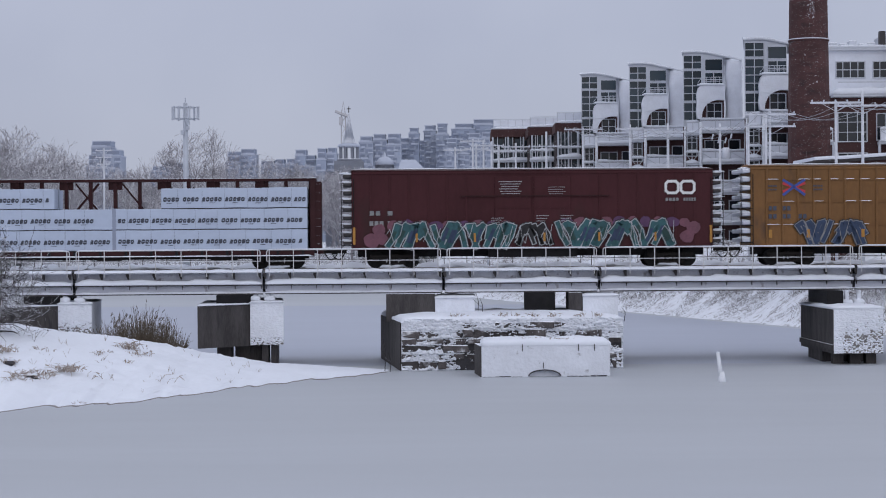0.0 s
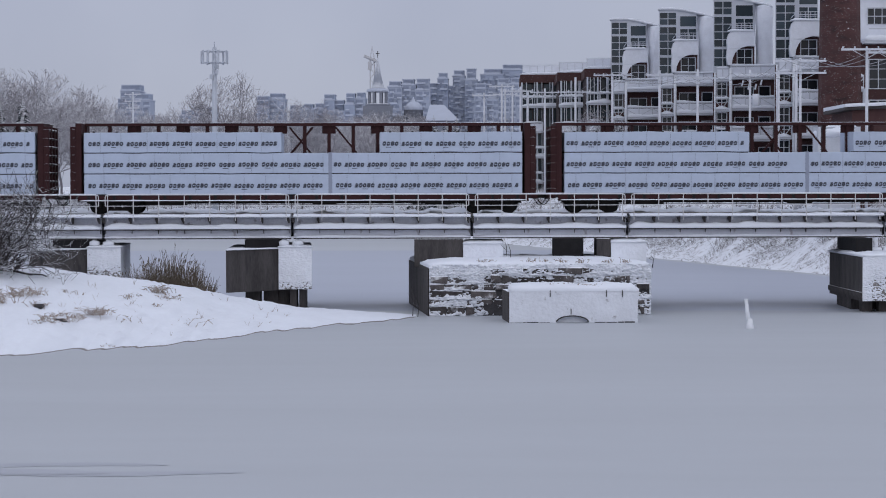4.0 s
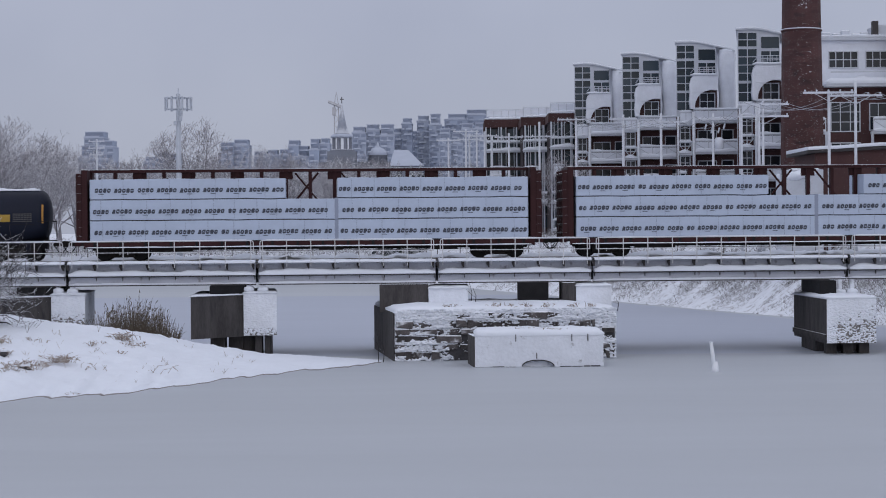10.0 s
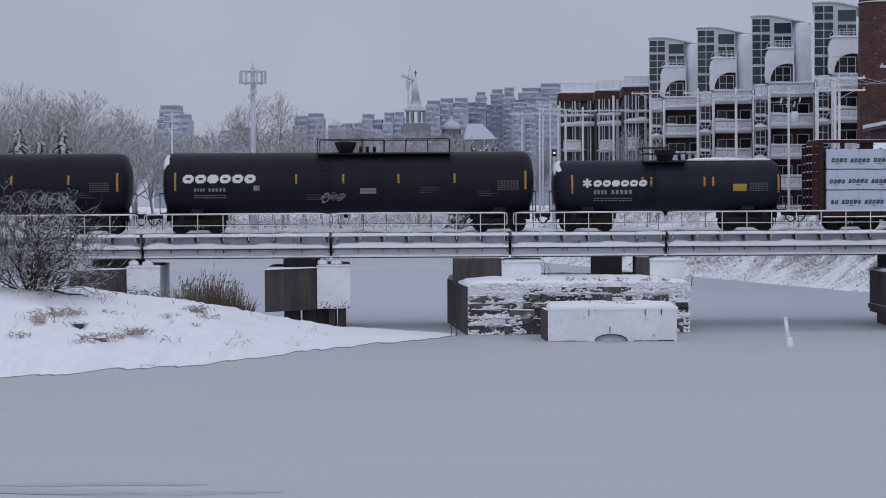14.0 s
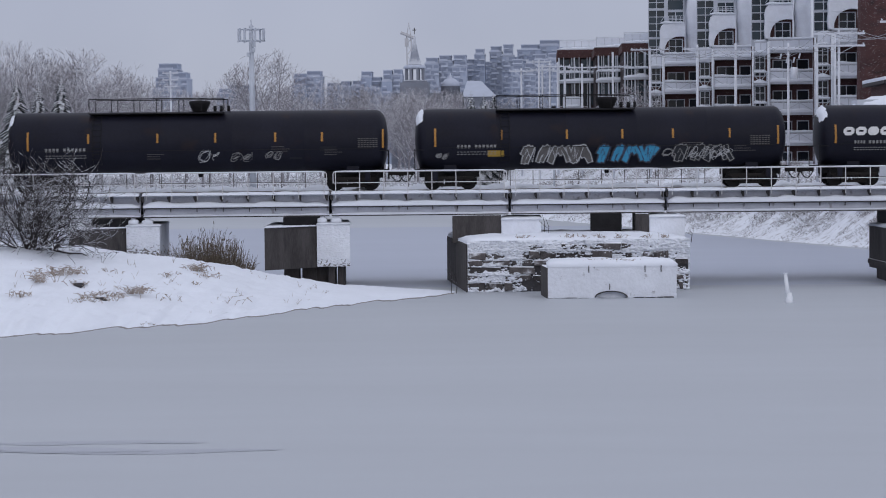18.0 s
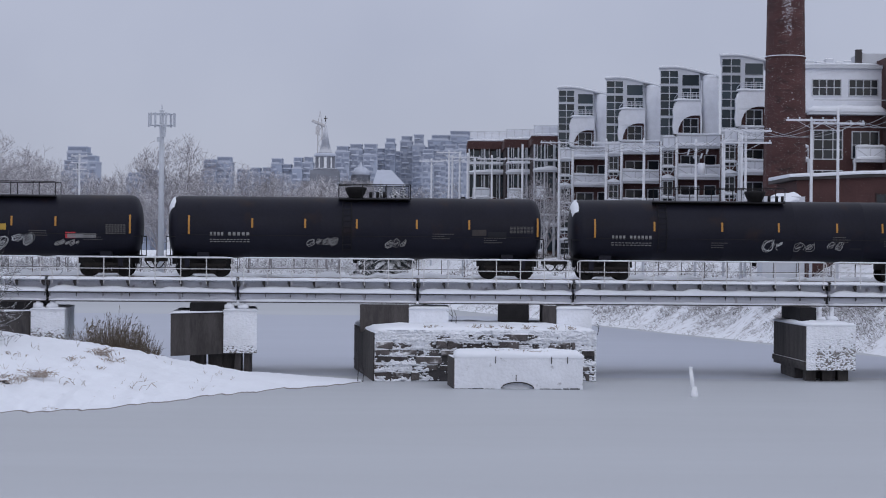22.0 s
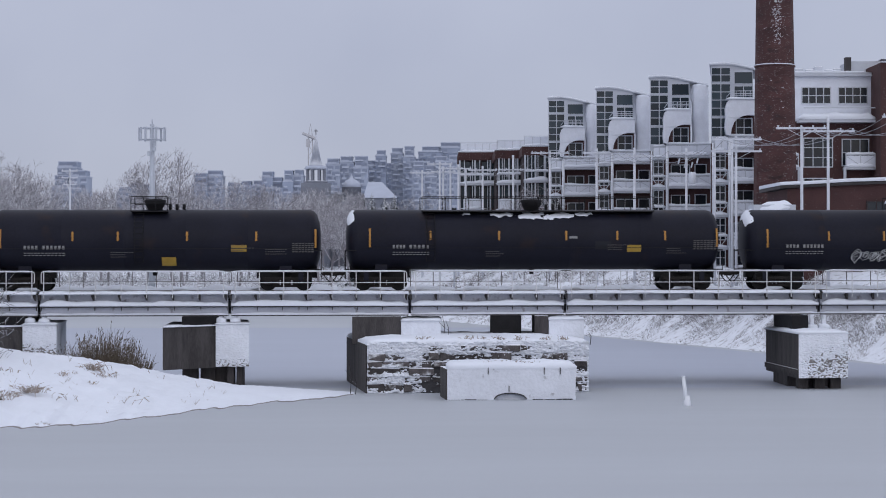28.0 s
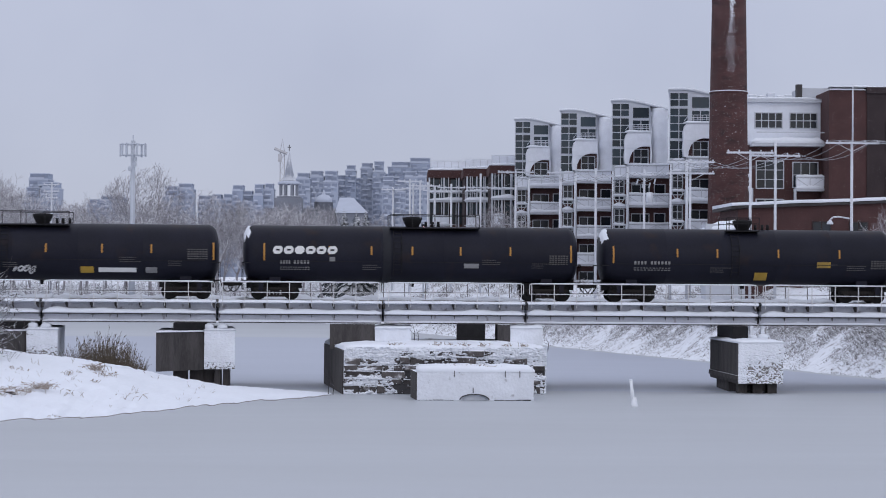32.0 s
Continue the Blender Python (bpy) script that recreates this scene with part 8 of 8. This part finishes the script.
# ---- utility poles and wires ----
def utility_pole(x, y, top, arms, r=0.17, gear=False, z0=2.6, mast=0.0):
    t = thing("utility_pole", pose(x, y, 0), "rimed timber utility pole with crossarms and insulators", "utility pole", "utility poles")
    part("post", tube(B(), (0, 0, z0 - 0.3), (0, 0, top), r, r * 0.8, 9), "pole", t)
    if mast:
        part("mast", tube(B(), (0.05, 0, top - 0.1), (0.05, 0, top + mast), r * 0.55, r * 0.4, 7), "pole", t)
    for z, a, b in arms:
        o = part("crossarm", box(B(), a, b, -0.20, -0.08, z - 0.07, z + 0.07), "pole", t)
        n = 5 if b - a > 2 else 3
        for k in range(n):
            px = a + 0.12 + (b - a - 0.24) * k / (n - 1)
            part("insulator", lathe(B(), [(z + 0.07, 0.03), (z + 0.12, 0.06), (z + 0.18, 0.065), (z + 0.21, 0.03)], 8, "z"), "pole", o).location = (px, -0.14, 0)
        br = B()
        for s in (-1, 1):
            q = (a if s < 0 else b) * 0.55
            tube(br, (q, -0.15, z - 0.06), (0.0, -0.15, z - 0.6), 0.025, seg=4)
        part("brace", br, "pole", o)
    if gear:
        for k, (dx, dz) in enumerate(((-0.7, -0.4), (-0.2, -0.7), (0.35, -0.7), (0.8, -0.35))):
            part("fuse", tube(B(), (dx, -0.3, top + dz - 0.9), (dx + 0.12, -0.3, top + dz - 0.45), 0.07, seg=6), "trim", t)
        part("transformer", lathe(B(), [(top - 2.9, 0.25), (top - 2.88, 0.3), (top - 2.0, 0.3), (top - 1.95, 0.2)], 12, "z"), "pole", t, "frosted round transformer").location = (0.45, -0.1, 0)
    return t


POLES = []
for x, y, top, arms, gear, mast in (
        (25.12, 138.0, 15.23, ((15.11, -1.75, 1.65),), False, 0.0),
        (27.31, 140.0, 16.01, ((15.03, -1.8, 1.8),), False, 0.0),
        (31.61, 134.0, 15.71, ((15.6, -1.9, 1.9),), False, 4.02),
        (22.75, 152.0, 15.45, ((15.2, -1.9, 1.9), (14.31, -1.9, 1.9)), False, 0.0),
        (23.34, 158.0, 15.65, (), False, 0.0),
        (22.26, 160.0, 14.99, (), False, 0.0),
        (20.66, 165.0, 15.29, ((14.83, -1.0, 1.0),), True, 0.0),
        (17.94, 180.0, 16.18, ((15.43, -1.6, 1.6),), False, 0.0),
        (15.4, 190.0, 16.67, ((16.25, -1.3, 1.3),), False, 0.0),
        (11.89, 205.0, 17.22, ((17.05, -1.9, 1.9),), False, 0.0),
        (8.59, 215.0, 17.39, ((15.83, -1.6, 1.6),), False, 0.0),
        (5.61, 225.0, 16.7, ((16.26, -1.6, 1.6),), False, 0.0),
        (3.99, 240.0, 17.1, ((16.56, -1.5, 1.5),), False, 0.0),
        (3.07, 236.0, 17.44, ((16.92, -1.5, 1.5),), False, 0.0),
        (2.24, 246.0, 18.07, ((17.39, -1.5, 1.5),), False, 0.0),
        (1.38, 250.0, 17.86, ((17.17, -1.5, 1.5),), False, 0.0),
        (0.92, 240.0, 17.93, ((17.66, -1.5, 1.5),), False, 0.0),
        (-1.19, 250.0, 17.4, ((17.05, -1.5, 1.5),), False, 0.0),
        (-44.46, 250.0, 17.61, ((17.33, -1.0, 1.0), (16.5, -1.0, 1.0), (15.66, -0.8, 0.8)), False, 0.0)):
    utility_pole(x, y, top, arms, 0.115 if y < 170 else 0.14, gear, mast=mast)
    POLES.append((x, y, top, arms))


def wires(a, b, offs, sag, label="frosted overhead wires strung between poles"):
    """A run of hanging wires between two crossarms."""
    t = thing("overhead_wires", pose(0, 0, 0), label, "wires", "overhead wires")
    for o in offs:
        p, q = Vector((a[0] + o, a[1] - 0.14, a[2] + 0.2)), Vector((b[0] + o, b[1] - 0.14, b[2] + 0.2))
        w = B()
        k = 10
        pts = [p.lerp(q, i / k) - Vector((0, 0, sag * 4 * (i / k) * (1 - i / k))) for i in range(k + 1)]
        rings = [[w.verts.new(u + Vector((0, 0.018 * math.cos(1.571 * i), 0.018 * math.sin(1.571 * i)))) for i in range(4)] for u in pts]
        for u, v in zip(rings, rings[1:]):
            for i in range(4):
                w.faces.new((u[i], u[(i + 1) % 4], v[(i + 1) % 4], v[i]))
        part("wire", w, "wire", t)


chain = [POLES[2], POLES[1], POLES[3], POLES[6], POLES[7], POLES[9], POLES[10], POLES[11]]
for a, b in zip(chain, chain[1:]):
    wires((a[0], a[1], a[3][0][0]), (b[0], b[1], b[3][0][0]), (-1.5, -0.7, 0.7, 1.5), 0.9)
wires((POLES[2][0] + 24, 120, POLES[2][3][0][0] + 0.5), (POLES[2][0], POLES[2][1], POLES[2][3][0][0]), (-1.5, -0.7, 0.7, 1.5), 0.9)


# ---- church, mast, crane, far apartments ----
def church():
    y = 330.0
    x = -18.81
    t = thing("church", pose(x, y, 0), "grey stone church with a slate spire and small dome", "church")
    zt, zb, zc = 26.81, 21.67, 18.92
    part("spire", lathe(B(), [(zb, 1.4), (zb + 0.25, 1.05), (zb + 1.6, 0.68), (zt, 0.05)], 8, "z"), "copper", t, "pointed slate spire")
    part("cross", box(B(), -0.06, 0.06, -0.06, 0.06, zt, zt + 1.0), "steel_dark", t)
    part("cross_bar", box(B(), -0.3, 0.3, -0.05, 0.05, zt + 0.55, zt + 0.68), "steel_dark", t)
    part("belfry_floor", lathe(B(), [(zc, 2.0), (zc + 0.3, 2.05), (zc + 0.4, 1.7)], 8, "z"), "church", t)
    part("belfry_roof", lathe(B(), [(zb - 0.5, 1.75), (zb - 0.35, 1.9), (zb, 1.7), (zb + 0.12, 1.2)], 8, "z"), "far_snow", t, "snow on the belfry cornice")
    for i in range(8):
        a = math.pi / 8 + i * math.pi / 4
        part("belfry_pillar", box(B(), -0.22, 0.22, -0.22, 0.22, zc, zb - 0.4), "church", t).location = (1.45 * math.cos(a), 1.45 * math.sin(a), 0)
    part("tower", box(B(), -2.3, 2.3, -2.3, 2.3, 2.5, zc), "church", t, "square stone tower")
    x2 = -13.03 - x
    zd = 18.3
    part("nave", box(B(), -4, x2 + 2, 1, 14, 2.5, zd - 1.0), "church", t, "stone nave")
    part("dome_drum", lathe(B(), [(zd - 2.2, 1.55), (zd - 0.1, 1.55), (zd, 1.75)], 12, "z"), "church", t).location = (x2, 0, 0)
    part("dome", lathe(B(), [(zd, 1.5), (zd + 0.6, 1.35), (zd + 1.1, 0.9), (zd + 1.35, 0.3), (zd + 2.1, 0.08)], 12, "z"), "far_snow", t, "small snowy dome").location = (x2, 0, 0)
    r = B()
    xa, xb = -11.03 - x, -5.53 - x
    ze, zr = 16.44, 19.19
    v = [r.verts.new(p) for p in ((xa, -4, ze), (xb, -4, ze), (xb, 8, ze), (xa, 8, ze), (xa + 0.6, 2, zr), (xb - 2.6, 2, zr))]
    for q in ((0, 1, 5, 4), (1, 2, 5), (2, 3, 4, 5), (3, 0, 4)):
        r.faces.new([v[i] for i in q])
    h = thing("hall", pose(x, y, 0), "hall with a steep snow covered roof", "hall")
    part("roof", r, "far_snow", h, "steep roof under snow")
    part("wall", box(B(), xa + 0.3, xb - 0.3, -3.6, 7.6, 2.5, ze), "church", h)


church()


def radio_mast():
    y = 225.0
    t = thing("radio_mast", pose(-30.93, y, 0), "pale monopole mast with a ring of panel antennas", "antenna mast")
    z = 21.36
    part("pole", tube(B(), (0, 0, 2.5), (0, 0, z), 0.36, 0.25, 12), "metal_far", t)
    part("finial", tube(B(), (0, 0, z), (0, 0, z + 0.6), 0.06, seg=6), "metal_far", t)
    for zz in (z - 0.45, z - 1.7):
        pf = B()
        for i in range(6):
            a, b = i * math.pi / 3, (i + 1) * math.pi / 3
            tube(pf, (1.32 * math.cos(a), 1.32 * math.sin(a), zz), (1.32 * math.cos(b), 1.32 * math.sin(b), zz), 0.05, seg=5)
            tube(pf, (0, 0, zz), (1.32 * math.cos(a), 1.32 * math.sin(a), zz), 0.04, seg=4)
        part("antenna_frame", pf, "metal_far", t)
    an = mesh_of("antenna", box(B(), -0.09, 0.09, -0.07, 0.07, -0.8, 0.7), "metal_far")
    for i in range(9):
        a = i * math.pi / 4.5 + 0.15 + 0.12 * (i % 3)
        part("antenna", an, None, t).matrix_basis = pose(1.47 * math.cos(a), 1.47 * math.sin(a), z - 1.05, 0, 0, math.degrees(a) + 90)
    for dz, s in ((-3.0, 0.28), (-3.5, -0.3), (-2.4, 0.32)):
        part("radio_unit", box(B(), s - 0.18, s + 0.18, -0.45, -0.15, z + dz, z + dz + 0.5), "metal_far", t)


radio_mast()


def crane():
    y = 520.0
    t = thing("tower_crane", pose(-31.05, y, 0), "thin pale tower crane seen end on behind the church", "crane")
    zt, zj = 41.69, 38.22
    m = B()
    for a, b in ((-0.55, -0.55), (0.55, -0.55), (0.55, 0.55), (-0.55, 0.55)):
        tube(m, (a, b, 2.5), (a, b, zj), 0.13, seg=4)
        tube(m, (a, b, zj), (0, 0, zt), 0.12, 0.06, 4)
    z = 2.5
    while z < zj - 1:
        tube(m, (-0.55, -0.55, z), (0.55, -0.55, z + 1.4), 0.09, seg=4)
        tube(m, (0.55, -0.55, z + 1.4), (-0.55, -0.55, z + 2.8), 0.09, seg=4)
        z += 2.8
    part("lattice_mast", m, "crane_paint", t)
    j = B()
    tube(j, (-2.0, -1, zj + 0.9), (1.3, -1, zj - 0.5), 0.42, seg=5)
    part("jib", j, "crane_paint", t, "foreshortened jib")
    part("cab", box(B(), -1.0, -0.1, -1.6, -0.4, zj - 2.6, zj - 0.6), "crane_paint", t)


crane()


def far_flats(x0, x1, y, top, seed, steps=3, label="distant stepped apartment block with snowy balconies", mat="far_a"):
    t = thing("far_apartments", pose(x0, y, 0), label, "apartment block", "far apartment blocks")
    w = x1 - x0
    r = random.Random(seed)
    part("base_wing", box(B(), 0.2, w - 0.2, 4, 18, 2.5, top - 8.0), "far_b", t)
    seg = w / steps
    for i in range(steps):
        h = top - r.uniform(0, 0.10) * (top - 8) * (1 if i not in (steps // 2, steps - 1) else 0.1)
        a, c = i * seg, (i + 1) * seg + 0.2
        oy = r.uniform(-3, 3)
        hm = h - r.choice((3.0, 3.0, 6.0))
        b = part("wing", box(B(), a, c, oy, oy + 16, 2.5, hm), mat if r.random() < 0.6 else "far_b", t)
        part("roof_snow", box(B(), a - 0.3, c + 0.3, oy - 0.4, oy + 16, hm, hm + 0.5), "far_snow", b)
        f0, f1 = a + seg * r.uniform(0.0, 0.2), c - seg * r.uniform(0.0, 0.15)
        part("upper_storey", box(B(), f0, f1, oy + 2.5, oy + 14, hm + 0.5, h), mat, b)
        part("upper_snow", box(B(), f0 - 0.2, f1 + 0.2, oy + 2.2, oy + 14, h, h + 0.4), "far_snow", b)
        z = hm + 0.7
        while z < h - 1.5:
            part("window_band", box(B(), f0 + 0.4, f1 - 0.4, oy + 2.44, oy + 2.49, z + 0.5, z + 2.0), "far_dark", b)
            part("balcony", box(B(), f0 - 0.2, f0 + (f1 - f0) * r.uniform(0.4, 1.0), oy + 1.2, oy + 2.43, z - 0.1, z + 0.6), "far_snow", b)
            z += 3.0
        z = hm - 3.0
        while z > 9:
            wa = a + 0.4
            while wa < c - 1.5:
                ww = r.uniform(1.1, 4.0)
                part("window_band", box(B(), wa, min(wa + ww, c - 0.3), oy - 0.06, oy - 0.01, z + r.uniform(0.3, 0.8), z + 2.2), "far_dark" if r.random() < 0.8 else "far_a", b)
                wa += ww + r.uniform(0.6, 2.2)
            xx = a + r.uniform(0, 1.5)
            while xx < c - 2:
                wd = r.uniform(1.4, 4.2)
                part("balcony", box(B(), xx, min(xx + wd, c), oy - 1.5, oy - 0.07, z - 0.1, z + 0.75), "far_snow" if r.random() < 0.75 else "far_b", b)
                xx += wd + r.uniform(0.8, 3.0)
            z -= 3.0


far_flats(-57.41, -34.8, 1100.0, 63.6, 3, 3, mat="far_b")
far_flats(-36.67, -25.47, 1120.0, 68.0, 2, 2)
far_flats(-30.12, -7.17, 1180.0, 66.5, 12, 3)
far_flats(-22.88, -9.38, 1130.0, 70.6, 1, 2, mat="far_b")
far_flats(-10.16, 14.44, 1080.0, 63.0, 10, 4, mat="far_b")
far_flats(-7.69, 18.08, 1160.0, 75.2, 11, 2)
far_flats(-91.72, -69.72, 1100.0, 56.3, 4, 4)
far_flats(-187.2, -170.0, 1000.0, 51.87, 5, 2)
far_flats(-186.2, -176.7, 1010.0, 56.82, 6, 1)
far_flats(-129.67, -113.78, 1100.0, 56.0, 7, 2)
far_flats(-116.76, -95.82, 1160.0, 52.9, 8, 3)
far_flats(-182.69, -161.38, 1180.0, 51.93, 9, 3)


def rail_signal():
    t = thing("rail_signal", pose(2.24, 205.0, 0), "small lit railway signal on a grey post", "railway signal")
    z = 11.16
    part("post", tube(B(), (0, 0, 2.5), (0, 0, z + 0.5), 0.08, seg=8), "metal_far", t)
    part("hood", box(B(), -0.22, 0.22, -0.12, 0.12, z - 0.35, z + 0.35, bevel=0.04), "black_steel", t)
    part("lens", lathe(B(), [(-0.02, 0.02), (0.0, 0.10), (0.02, 0.02)], 12, "z"), "lens", t, "lit pink lens").matrix_basis = pose(0, -0.15, z, 90, 0, 0)


rail_signal()
lp = thing("lamp_arm", pose(31.58, 134.0, 0), "curved street lamp arm on the utility pole", "street lamp")
z = 10.28
arm = [(-0.12, 0, z), (-0.9, 0, z + 0.12), (-1.3, 0, z + 0.08), (-1.5, 0, z - 0.12)]
b = B()
for p, q in zip(arm, arm[1:]):
    tube(b, p, q, 0.06, seg=7)
part("arm", b, "pole", lp)
part("lamp_head", lathe(B(), [(z - 0.42, 0.22), (z - 0.36, 0.24), (z - 0.2, 0.14), (z - 0.1, 0.05)], 12, "z"), "pole", lp, "frosted lamp shade").location = (-1.5, 0, 0)


motions()
